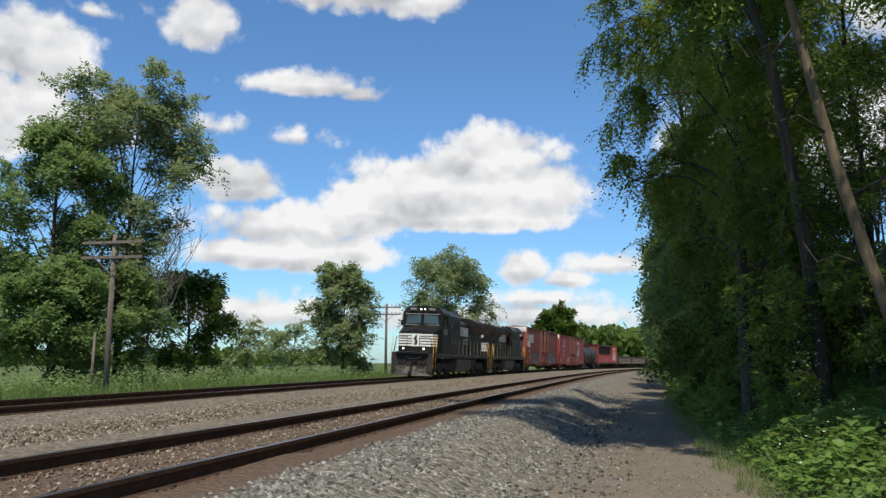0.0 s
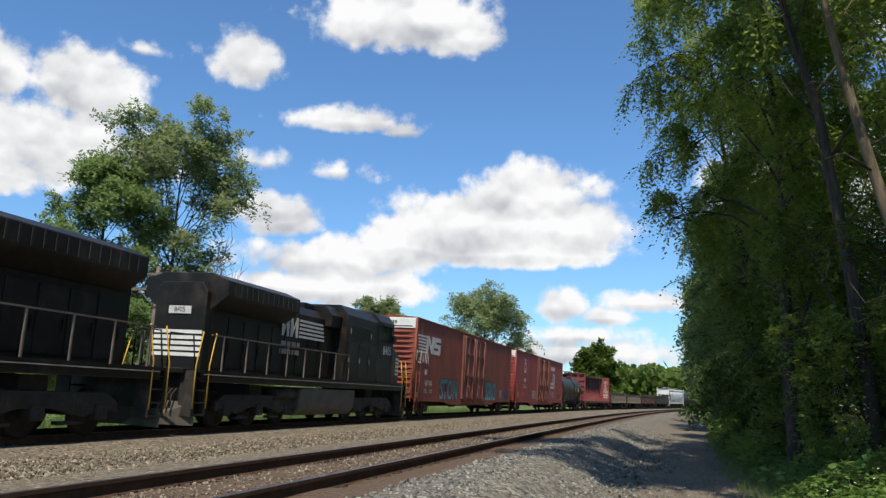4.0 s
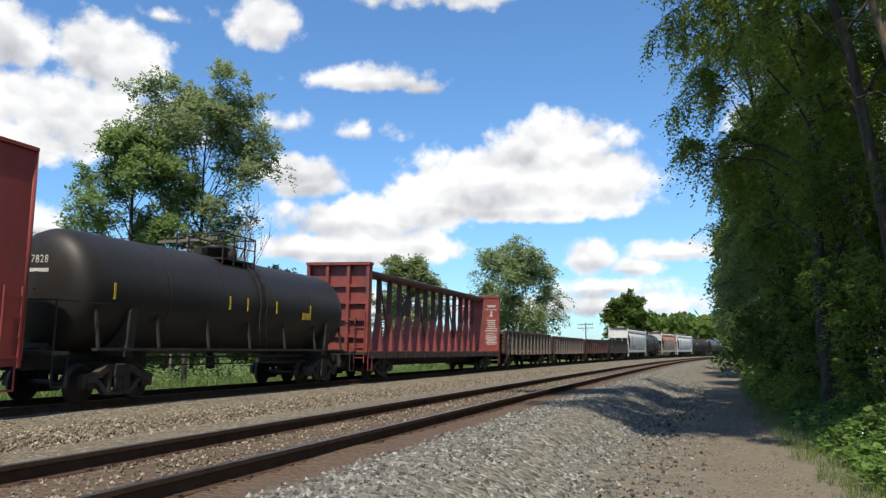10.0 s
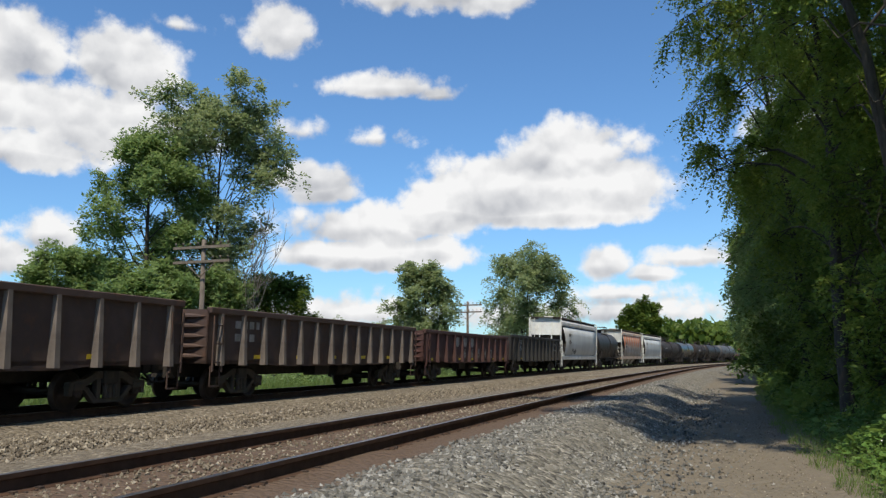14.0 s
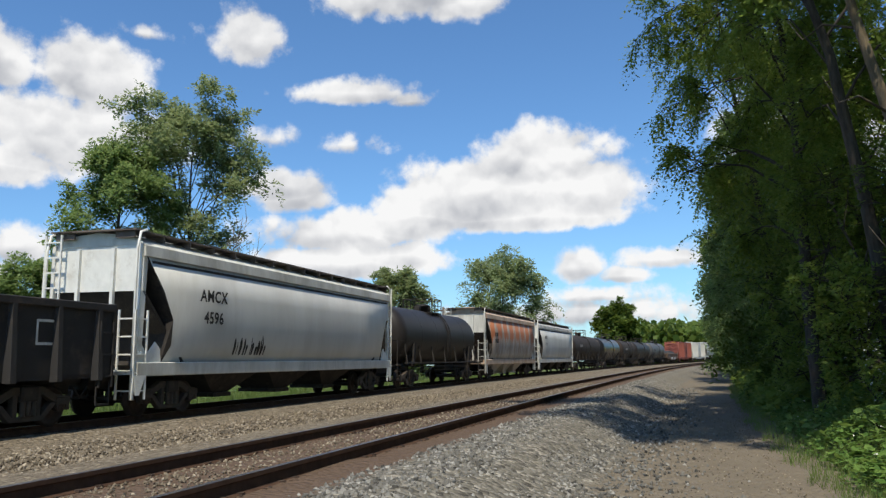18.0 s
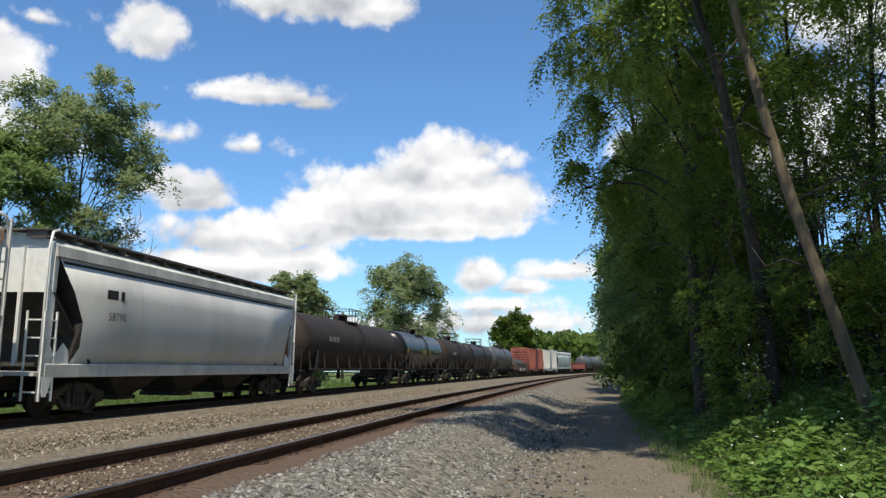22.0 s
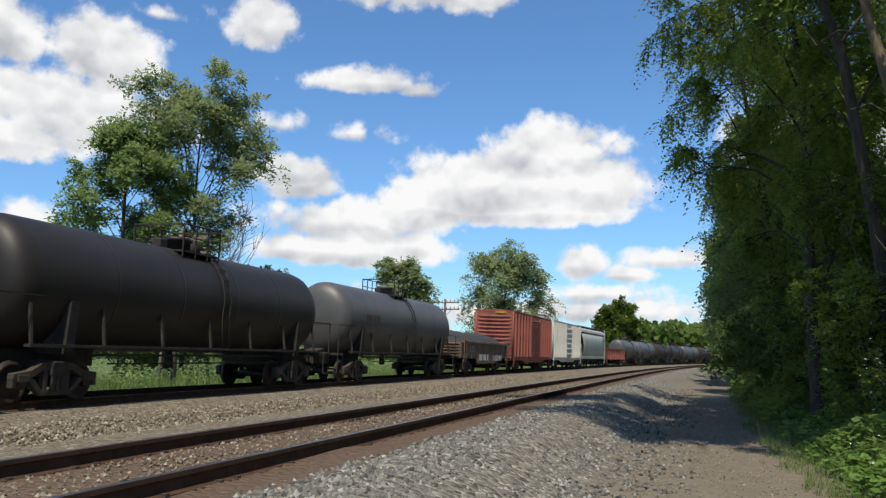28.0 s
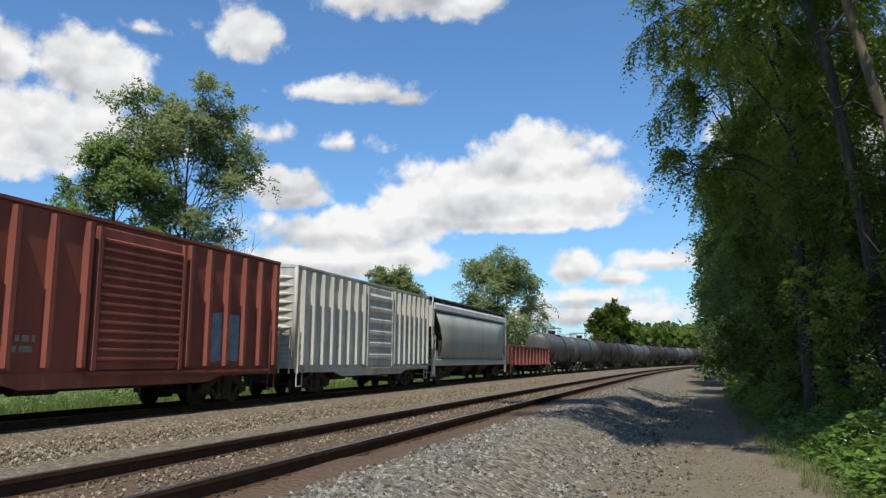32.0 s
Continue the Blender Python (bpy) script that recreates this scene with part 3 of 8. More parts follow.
STONE_GREY = stone_mat("grey_stone", [(0.04, 0.038, 0.034), (0.1, 0.097, 0.087), (0.165, 0.16, 0.143), (0.125, 0.12, 0.108), (0.205, 0.199, 0.178), (0.34, 0.33, 0.3)])
STONE_BROWN = stone_mat("brownish_stone", [(0.057, 0.046, 0.033), (0.129, 0.105, 0.076), (0.185, 0.153, 0.112), (0.154, 0.127, 0.091), (0.227, 0.191, 0.141), (0.371, 0.322, 0.246)])


def shoulder_place(r):
    s = 3 + 45 * r.random() ** 1.7
    d = 1.3 + 2.2 * r.random() ** 0.85 if r.random() < 0.9 else 3.5 + abs(r.gauss(0, 0.6))
    x, y, _ = trk(s, near_d(s) + d)
    z = -0.17 - max(0, d - 2.1) * 0.3 if d < 2.3 else -0.22 - (d - 2.3) * 0.36 if d < 3.4 else -0.635 - (d - 3.4) * 0.03
    return x, y, z - 0.012


def middle_place(r):
    s = 3 + 60 * r.random() ** 1.6
    x, y, _ = trk(s, r.uniform(1.6, near_d(s) - 1.9))
    return x, y, -0.285


loose_stones("shoulder_stones", "grey angular ballast stones on the shoulder", 27000, shoulder_place, 0.024, 0.05, STONE_GREY, 5)
loose_stones("middle_stones", "brownish ballast stones between the tracks", 26000, middle_place, 0.025, 0.055, STONE_BROWN, 6)


def track_place(r):
    s = 2 + 40 * r.random() ** 1.4
    d = r.uniform(-0.66, 0.66)
    x, y, _ = trk(s, near_d(s) + d)
    return x, y, -0.135 - 0.03 * d


loose_stones("track_stones", "small fouled brown stones between the rails", 6000, track_place, 0.015, 0.035, STONE_BROWN, 7)


def road_place(r):
    s = 2 + 34 * r.random() ** 1.5
    d = 3.3 + 2.6 * r.random()
    x, y, _ = trk(s, near_d(s) + d)
    return x, y, -0.66 - (d - 3.4) * 0.02 + 0.012 * r.random()


loose_stones("road_pebbles", "small loose pebbles on the dirt road", 9000, road_place, 0.008, 0.02, STONE_BROWN, 9)
# ---- trees and weeds ----
def grow(rnd, height, spread, trunk_r, lean=(0, 0), limbs=18, first=0.3, pads=4, pad=0.6, sprays=16, leaf=0.09, spray=0.36, droop=0.5, flat=0.4, rise=0.55, lift=0.0):
    """Returns (trunk Geo, limbs Geo, leaves Geo): a tapered trunk, forked limbs, and pads of leafy sprays at the twigs."""
    wood, boughs, leaves = Geo(), Geo(), Geo()
    pts, rad = [], []
    wob = rnd.uniform(0, 6)
    for i in range(11):
        f = i / 10
        pts.append(Vector((lean[0] * f ** 1.2 + 0.14 * math.sin(f * 8 + wob), lean[1] * f ** 1.2 + 0.14 * math.cos(f * 7 + wob), height * 0.88 * f)))
        rad.append(trunk_r * (1.05 - 0.9 * f) * (1.3 if i == 0 else 1) * rnd.uniform(0.93, 1.07))
    wood.tube(pts, [max(r, 0.03) for r in rad], 10)

    def at(f):
        k = min(9, int(f * 10))
        return pts[k].lerp(pts[k + 1], f * 10 - k)

    def leaf_spray(p, d, n):
        """Leaflets in two rows along a short drooping stem."""
        side = d.cross(Vector((rnd.gauss(0, 0.35), rnd.gauss(0, 0.35), 1)))
        if side.length < 0.05:
            return
        side.normalize()
        length = spray * rnd.uniform(0.7, 1.3)
        for i in range(n):
            f = (i + 0.6) / n
            q = p + d * length * f + Vector((0, 0, -droop * length * f * f))
            w = side * (1 if i % 2 else -1)
            l = leaf * rnd.uniform(0.75, 1.35)
            u = (w + d * 0.6 + Vector((rnd.gauss(0, 0.25), rnd.gauss(0, 0.25), rnd.gauss(-0.15, 0.25)))).normalized()
            v = u.cross(Vector((rnd.gauss(0, 0.3), rnd.gauss(0, 0.3), 1))).normalized() * l * 0.3
            k = len(leaves.v)
            leaves.v += [tuple(q), tuple(q + u * l * 0.5 + v), tuple(q + u * l), tuple(q + u * l * 0.5 - v)]
            leaves.f.append((k, k + 1, k + 2, k + 3))
            leaves.m.append(0)
            leaves.smooth.append(False)

    def leaf_pad(c, out, size):
        """A flattened, ragged pad of sprays that hang at its rim."""
        for _ in range(max(3, int(sprays * size / pad))):
            a = rnd.uniform(0, 6.283)
            rr = size * rnd.random() ** 0.6
            o = Vector((math.cos(a), math.sin(a), 0))
            p = c + o * rr + Vector((0, 0, rnd.gauss(0, flat * size) * (1.1 - rr / size) - 0.35 * rr * rr / size))
            d = (o * (0.4 + rr / size) + out * 0.5 + Vector((rnd.gauss(0, 0.5), rnd.gauss(0, 0.5), rnd.gauss(-0.1, 0.35) - droop * 0.5 * rr / size))).normalized()
            leaf_spray(p, d, 7)

    for i in range(limbs):
        f = first + (0.98 - first) * (i + rnd.random() * 0.8) / limbs
        base = at(min(f, 0.99))
        ang = i * 2.4 + rnd.uniform(-0.6, 0.6)
        reach = spread * (0.45 + 0.75 * math.sin(math.pi * min(1, (f - first * 0.6 + lift) / (1.03 - first * 0.6 + lift)))) * rnd.uniform(0.6, 1.05)
        out = Vector((math.cos(ang), math.sin(ang), 0))
        end = base + out * reach + Vector((0, 0, reach * rise * rnd.uniform(0.5, 1.5)))
        mid = base.lerp(end, 0.5) + Vector((rnd.uniform(-0.2, 0.2), rnd.uniform(-0.2, 0.2), 0.3)) * reach * 0.3
        r0 = max(0.022, trunk_r * (1.05 - f) * 0.5)
        boughs.tube([base, base.lerp(mid, 0.6), mid, mid.lerp(end, 0.6), end], [r0, r0 * 0.75, r0 * 0.55, r0 * 0.35, 0.01], 6, caps=False)
        for k in range(pads):
            g = 1.0 if k == 0 else rnd.uniform(0.4, 0.98)
            b0 = base.lerp(mid, g * 2) if g < 0.5 else mid.lerp(end, g * 2 - 1)
            tip = b0 + (out * 0.5 + Vector((rnd.gauss(0, 0.9), rnd.gauss(0, 0.9), rnd.gauss(0.2, 0.6)))) * max(0.35, reach * 0.26)
            boughs.tube([b0, b0.lerp(tip, 0.5) + Vector((0, 0, 0.06 * reach)), tip], [max(0.012, r0 * 0.35), max(0.009, r0 * 0.22), 0.006], 4, caps=False)
            leaf_pad(tip, out, pad * rnd.uniform(0.55, 1.3))
    for k in range(3):
        leaf_pad(pts[-1] + Vector((rnd.gauss(0, 0.3), rnd.gauss(0, 0.3), rnd.uniform(0, 0.05) * height)), Vector((0, 0, 1)), pad)
    return wood, boughs, leaves


def bough_tree(rnd, height, trunk_r, profile, bend=((0, 0),), limbs=20, first=0.3, rise=0.8, sub=4, twigs=4, twig=0.8, fronds=8, frond=0.34, leaf=0.08, n=9, droop=0.6, bias=(0, 0), wide=0.36, bare=0.3, leader=10, stout=0.42, stems=True):
    """Returns (trunk, limbs, leaves): a bent tapered trunk, rising limbs that fork twice, and hanging fronds of paired leaflets on the twigs.
    profile: the crown's reach at even steps from the lowest limb to the top; bend: the trunk's offsets at even steps; bias: the side to which limbs grow longer."""
    wood, boughs = Geo(), Geo()
    steps_ = [i / (len(bend) - 1) if len(bend) > 1 else 0 for i in range(len(bend))]
    wob = rnd.uniform(0, 6)
    pts, rad = [], []
    for i in range(15):
        f = i / 14
        bx, by = float(np.interp(f, steps_, [q[0] for q in bend])), float(np.interp(f, steps_, [q[1] for q in bend]))
        pts.append(Vector((bx + 0.07 * math.sin(f * 9 + wob), by + 0.07 * math.cos(f * 8 + wob), height * 0.93 * f)))
        rad.append(max(0.022, trunk_r * (1.0 - 0.86 * f ** 0.9) * (1.35 if i == 0 else 1) * rnd.uniform(0.94, 1.06)))
    wood.tube(pts, rad, 10)
    fr = []

    def at(f):
        k = min(13, int(f * 14))
        return pts[k].lerp(pts[k + 1], f * 14 - k)

    def gauss3(s):
        return Vector((rnd.gauss(0, s), rnd.gauss(0, s), rnd.gauss(0, s)))

    def leafy_twig(p, d, length):
        end = p + d * length + Vector((0, 0, -droop * 0.35 * length))
        if stems:
            boughs.tube([p, p.lerp(end, 0.5) + Vector((0, 0, 0.08 * length)), end], [0.012, 0.008, 0.004], 3, caps=False)
        for k in range(fronds):
            g = (k + rnd.random()) / fronds
            o = p.lerp(end, 0.15 + 0.85 * g) + Vector((0, 0, 0.3 * length * g * (1 - g)))
            v = (d * 0.5 + gauss3(0.6) + Vector((0, 0, 0.15 - droop * 0.45))).normalized()
            fr.append((*o, *v, frond * rnd.uniform(0.65, 1.25)))

    for i in range(limbs + 3):
        f = first + (0.99 - first) * min(1, (i + rnd.random() * 0.9) / limbs)
        base = at(min(f, 0.985))
        ang = i * 2.4 + rnd.uniform(-0.7, 0.7)
        out = Vector((math.cos(ang), math.sin(ang), 0))
        g = (f - first) / (1 - first)
        reach = float(np.interp(g * (len(profile) - 1), range(len(profile)), profile)) * rnd.uniform(0.62, 1.12) * max(0.3, 1 + out.x * bias[0] + out.y * bias[1])
        up = reach * rise * rnd.uniform(0.6, 1.35)
        end = base + out * reach + Vector((0, 0, up * (1 - 0.3 * droop)))
        mid = base + out * reach * 0.5 + Vector((0, 0, up * 0.72)) + gauss3(0.06 * reach)
        q1 = base.lerp(mid, 0.5) + gauss3(0.03 * reach)
        r0 = max(0.02, trunk_r * (1.05 - f) * stout * (0.5 + 0.5 * min(1.5, reach / max(profile))))
        line = [base, q1, mid, mid.lerp(end, 0.55) + Vector((0, 0, 0.06 * reach)), end]
        boughs.tube(line, [r0, r0 * 0.8, r0 * 0.6, r0 * 0.38, 0.012], 6, caps=False)
        for k in range(sub):
            u = 1.0 if k == 0 else bare + (0.98 - bare) * rnd.random()
            j = min(3, int(u * 4))
            b0 = line[j].lerp(line[j + 1], u * 4 - j)
            d = (out * 0.8 + gauss3(0.55) + Vector((0, 0, 0.35 * rise))).normalized()
            ln = max(0.5, reach * 0.34 * rnd.uniform(0.6, 1.25))
            e = b0 + d * ln + Vector((0, 0, -0.12 * droop * ln))
            boughs.tube([b0, b0.lerp(e, 0.5) + gauss3(0.05 * ln), e], [max(0.012, r0 * 0.4), max(0.009, r0 * 0.25), 0.007], 4, caps=False)
            for _ in range(twigs):
                p = b0.lerp(e, rnd.uniform(0.25, 1.0))
                leafy_twig(p, (d * 0.6 + gauss3(0.6) + Vector((0, 0, 0.1))).normalized(), twig * rnd.uniform(0.6, 1.3))
    for _ in range(leader):
        leafy_twig(pts[-1] + gauss3(0.25), (Vector((0, 0, 0.8)) + gauss3(0.6)).normalized(), twig)
    # paired leaflets along every frond
    R = np.random.RandomState(rnd.randrange(10 ** 6))
    F = np.array(fr)
    m = len(F)
    P, D, Ln = F[:, None, 0:3], F[:, None, 3:6], F[:, None, 6:7]
    up_ = np.stack([R.normal(0, 0.35, m), R.normal(0, 0.35, m), np.ones(m)], 1)[:, None]
    S = np.cross(D, up_)
    S /= np.maximum(np.linalg.norm(S, axis=2, keepdims=True), 1e-3)
    T = ((np.arange(n) + 0.8) / n)[None, :, None]
    sign = np.where(np.arange(n) % 2, 1.0, -1.0)[None, :, None]
    Q = P + D * Ln * T + np.array([0, 0, -1.0]) * droop * Ln * T * T
    U = S * sign + D * 0.55 + R.normal(0, 0.28, (m, n, 3)) + np.array([0, 0, -0.2 * droop])
    U /= np.linalg.norm(U, axis=2, keepdims=True)
    V = np.cross(U, up_ + R.normal(0, 0.3, (m, n, 3)))
    V /= np.maximum(np.linalg.norm(V, axis=2, keepdims=True), 1e-3)
    size = leaf * R.uniform(0.7, 1.35, (m, n, 1))
    quad = np.stack([Q, Q + U * size * 0.45 + V * size * wide * 0.5, Q + U * size, Q + U * size * 0.45 - V * size * wide * 0.5], 2).reshape(-1, 3)
    leaves = Geo()
    count = m * n
    leaves.v = quad.tolist()
    leaves.f = np.arange(count * 4).reshape(-1, 4).tolist()
    leaves.m, leaves.smooth = [0] * count, [False] * count
    return wood, boughs, leaves


def tree(rnd, place, label, leaf_material, bark=BARK, category="tree", group="", name="tree", yaw=0, **kw):
    t = tagged(new(name), label, category, group)
    wood, boughs, leaves = bough_tree(rnd, **kw) if "profile" in kw else grow(rnd, **kw)
    part("trunk", wood, bark, t, recalc=False)
    part("branching", boughs, bark, t, recalc=False)
    part("crown", leaves, leaf_material, t, recalc=False)
    t.matrix_basis = pose(*place, 0, 0, yaw)
    return t


def at_dir(azimuth, r, z=-0.8):
    """A place on the ground, by its bearing from the road (clockwise from +y) and distance."""
    return (r * math.sin(radians(azimuth)), r * math.cos(radians(azimuth)), z)


rnd = random.Random(11)
# beyond the far track
FAR = dict(leaf=0.24, frond=0.5, twig=0.8, n=5, droop=0.35, wide=0.5, stems=False)
tree(rnd, at_dir(-21.7, 52), "tall slender tree with a grey-green open crown", LEAF_GREY, height=16.7, trunk_r=0.24, profile=(1.2, 2.2, 3.1, 3.6, 3.6, 3.0, 1.9), limbs=40, first=0.2, rise=1.5, sub=6, twigs=6, fronds=6, bend=((0, 0), (0.1, 0), (0.5, 0)), bare=0.3, **FAR)
tree(rnd, at_dir(-26.0, 50), "broad leafy tree beyond the far track", LEAF_MID, height=15.2, trunk_r=0.24, profile=(2.6, 3.0, 3.0, 2.6, 1.9, 1.0), limbs=36, first=0.1, rise=0.9, sub=5, twigs=5, fronds=8, bend=((0.6, 0), (0, 0), (0.3, 0)), **FAR)
tree(rnd, at_dir(-30.5, 52), "leafy tree with a rounded crown", LEAF_MID, height=7.6, trunk_r=0.18, profile=(1.8, 2.4, 2.4, 2.0, 1.2), limbs=20, first=0.08, rise=0.8, sub=5, twigs=6, fronds=8, **FAR)
tree(rnd, at_dir(-17.4, 56), "low dark bushy tree", LEAF_DARK, height=7.2, trunk_r=0.15, profile=(1.6, 2.2, 2.6, 2.2, 1.2), limbs=22, first=0.12, rise=0.7, sub=4, twigs=5, fronds=8, **{**FAR, "droop": 0.8})
tree(rnd, at_dir(-22.6, 50), "low leafy thicket below taller trees", LEAF_MID, height=6.0, trunk_r=0.1, profile=(2.4, 2.8, 2.4, 1.4), limbs=20, first=0.05, rise=0.7, sub=5, twigs=5, fronds=8, **FAR)
tree(rnd, at_dir(-25.6, 47), "low leafy thicket below taller trees", LEAF_MID, height=5.8, trunk_r=0.1, profile=(2.6, 3.0, 2.4, 1.4), limbs=22, first=0.05, rise=0.7, sub=5, twigs=5, fronds=8, **FAR)
tree(rnd, at_dir(-7.0, 72), "small tree with a leafy green crown", LEAF_GREY, height=9.8, trunk_r=0.18, profile=(2.2, 2.8, 2.6, 2.0, 1.2), limbs=32, first=0.06, rise=0.7, sub=4, twigs=5, fronds=7, twig=0.8, leaf=0.3, frond=0.55, n=5, droop=0.4, wide=0.5, stems=False)
tree(rnd, at_dir(0.2, 108), "broad tree with a wind-blown crown", LEAF_GREY, height=13.8, trunk_r=0.3, profile=(4.4, 5.3, 5.2, 4.5, 3.2), limbs=36, first=0.03, rise=0.9, sub=5, twigs=5, fronds=7, twig=1.3, leaf=0.42, frond=0.9, n=5, droop=0.8, wide=0.45, stems=False)
tree(rnd, at_dir(8.0, 240), "round dense tree in the distance", LEAF_DARK, height=15.5, trunk_r=0.35, profile=(3.6, 4.8, 5.2, 4.6, 3.0), limbs=30, first=0.06, rise=0.7, sub=4, twigs=5, fronds=7, twig=1.6, leaf=0.85, frond=1.3, n=5, droop=0.5, wide=0.6, stems=False)
tree(rnd, at_dir(-43.5, 62), "round spreading tree beyond the field", LEAF_MID, height=14.2, trunk_r=0.3, profile=(3.0, 4.4, 4.8, 4.2, 3.0), limbs=34, first=0.14, rise=0.8, sub=5, twigs=5, fronds=8, twig=1.0, leaf=0.33, frond=0.6, n=5, droop=0.5, wide=0.45, stems=False)
for a, r, h in ((-13.6, 66, 4.6), (-10.4, 72, 4.8), (-11.8, 90, 5.5)):
    tree(rnd, at_dir(a, r), "young thin tree beside the field", LEAF_GREY, height=h, spread=1.3, trunk_r=0.06, limbs=14, first=0.12, pads=3, pad=0.45, sprays=12, leaf=0.24, spray=0.45, rise=1.1)


def dead_tree(place, label):
    """A bare, leafless small tree with many fine twigs."""
    r = random.Random(8)
    t = tagged(new("dead_tree"), label, "dead tree")
    part("trunk", Geo().tube([(0, 0, 0), (0.3, 0, 2.5), (0.7, 0.1, 6.6)], [0.09, 0.07, 0.045], 8), DEAD, t)
    for i in range(11):
        b = Vector((0.1 + 0.055 * i, 0, 2.2 + 0.42 * i))
        e = b + Vector((r.uniform(0.6, 3.0), r.uniform(-1, 0.6), r.uniform(2.5, 5.0)))
        g = Geo().tube([b, b.lerp(e, 0.5) + Vector((0.3, 0, -0.1)), e], [0.032, 0.022, 0.01], 5)
        for k in range(11):
            c = b.lerp(e, r.uniform(0.35, 1))
            g.tube([c, c + Vector((r.uniform(-0.5, 0.9), r.uniform(-0.5, 0.5), r.uniform(0.3, 1.3)))], [0.018, 0.007], 4)
        part("branch", g, DEAD, t)
    t.matrix_basis = pose(*place)


dead_tree(at_dir(-20.3, 49.5), "bare dead tree with pale twigs beside a leafy one")


def far_woods():
    """Tree line on the horizon: many clumps, uneven top."""
    r = random.Random(4)
    g = Geo()
    for i in range(170):
        a = -60 + 76.5 * i / 170 if i < 120 else 8.6 + 9 * (i - 120) / 50
        d = r.uniform(420, 520) if i < 120 else r.uniform(300, 350)
        top = r.uniform(5, 9) if i < 120 else 10.5 + 4.5 * abs(math.sin(i * 0.33)) + r.uniform(-1, 1)
        c = Vector(at_dir(a, d))
        for _ in range(150):
            f = r.random()
            p = c + Vector((r.gauss(0, 5.5) * (1.1 - f * 0.6), r.gauss(0, 4), 0.5 + f * top))
            u = Vector((r.gauss(0, 1), r.gauss(0, 1), r.gauss(0, 1))).normalized()
            v = u.cross(Vector((r.gauss(0, 1), r.gauss(0, 1), r.gauss(0, 1)))).normalized()
            s = r.uniform(0.7, 1.5)
            g.add([tuple(p - u * s), tuple(p + v * s), tuple(p + u * s), tuple(p - v * s)], [(0, 1, 2, 3)])
    tagged(part("far_woods", g, LEAF_DARK, recalc=False), "green tree line on the horizon", "woods", kind="stuff")


far_woods()

# the woods on the right: a few grown trees, copied
WOODS = "trees at the edge of the woods"


def wood_place(s, d):
    """Beside the line: s along it, d metres right of the near track's centre."""
    x, y, _ = trk(s, near_d(s) + d)
    return (x, y, -0.7)


NEAR = dict(leaf=0.11, frond=0.42, twig=0.6, n=11, droop=1.1, wide=0.45)
# tall locusts along the verge, whose boughs hang out over the road
w1 = tree(rnd, at_dir(20.5, 21.0), "tall leafy tree with drooping boughs over the service road", LEAF, group=WOODS, height=15.5, trunk_r=0.17, profile=(1.8, 2.3, 2.5, 2.5, 2.3, 1.6), bend=((0, 0), (-0.1, -0.1), (-0.4, -0.3)), limbs=30, first=0.26, rise=0.6, sub=5, twigs=4, fronds=11, bare=0.4, bias=(-0.42, 0), **NEAR)
w2 = tree(rnd, at_dir(31.1, 13.0), "tall tree with a pale leaning trunk", LEAF, bark=BARK_PALE, group=WOODS, height=16.5, trunk_r=0.115, profile=(1.2, 1.9, 2.3, 2.1, 1.5), bend=((0, 0), (-0.75, 0.4), (-1.43, 0.76), (-1.9, 1.0), (-2.4, 1.3)), limbs=16, first=0.46, rise=0.9, sub=4, twigs=4, fronds=7, bare=0.4, **NEAR)
for k, (f, ang, ln) in enumerate(((0.2, 2.6, 0.9), (0.27, -0.3, 1.3), (0.33, 3.4, 1.1), (0.36, 0.4, 0.8), (0.42, 2.2, 1.2))):
    # broken, leafless limbs on the lower trunk
    q = Vector((float(np.interp(f, [0, 0.25, 0.5], [0, -0.75, -1.43])), float(np.interp(f, [0, 0.25, 0.5], [0, 0.4, 0.76])), 15.3 * f))
    o = Vector((math.cos(ang), math.sin(ang), 0.0))
    part("dead_limb", Geo().tube([q, q + o * ln * 0.5 + Vector((0, 0, 0.25 * ln)), q + o * ln * 0.8 + Vector((0, 0, 0.15 * ln)), q + o * ln + Vector((0, 0, 0.5 * ln))], [0.026, 0.017, 0.011, 0.005], 5), BARK, w2, "broken leafless limb")
w3 = tree(rnd, at_dir(25.0, 17.0), "slim dark-trunked tree with a sparse crown", LEAF, group=WOODS, height=16.0, trunk_r=0.17, profile=(1.2, 2.0, 2.6, 2.6, 1.8), bend=((0, 0), (-0.2, 0.1), (-0.5, 0.2), (-1.3, 0.5), (-1.7, 0.8)), limbs=20, first=0.34, rise=1.0, sub=4, twigs=3, fronds=7, bare=0.5, **NEAR)
w4 = tree(rnd, wood_place(33, 8.8), "bushy woodland tree with leaves down to the ground", LEAF_MID, group=WOODS, height=12.0, trunk_r=0.14, profile=(2.0, 2.8, 3.0, 2.8, 2.2, 1.2), limbs=28, first=0.1, rise=0.7, sub=5, twigs=5, fronds=9, bias=(-0.2, 0), leaf=0.15, frond=0.45, twig=0.8, n=9, droop=0.8, wide=0.42)
w5 = tree(rnd, wood_place(46, 7.5), "small light-green tree at the edge of the woods", LEAF_MID, group=WOODS, height=7.2, trunk_r=0.08, profile=(1.6, 2.1, 2.1, 1.7, 1.0), limbs=22, first=0.06, rise=0.7, sub=4, twigs=5, fronds=8, leaf=0.19, frond=0.45, twig=0.6, n=9, droop=0.7, wide=0.42)
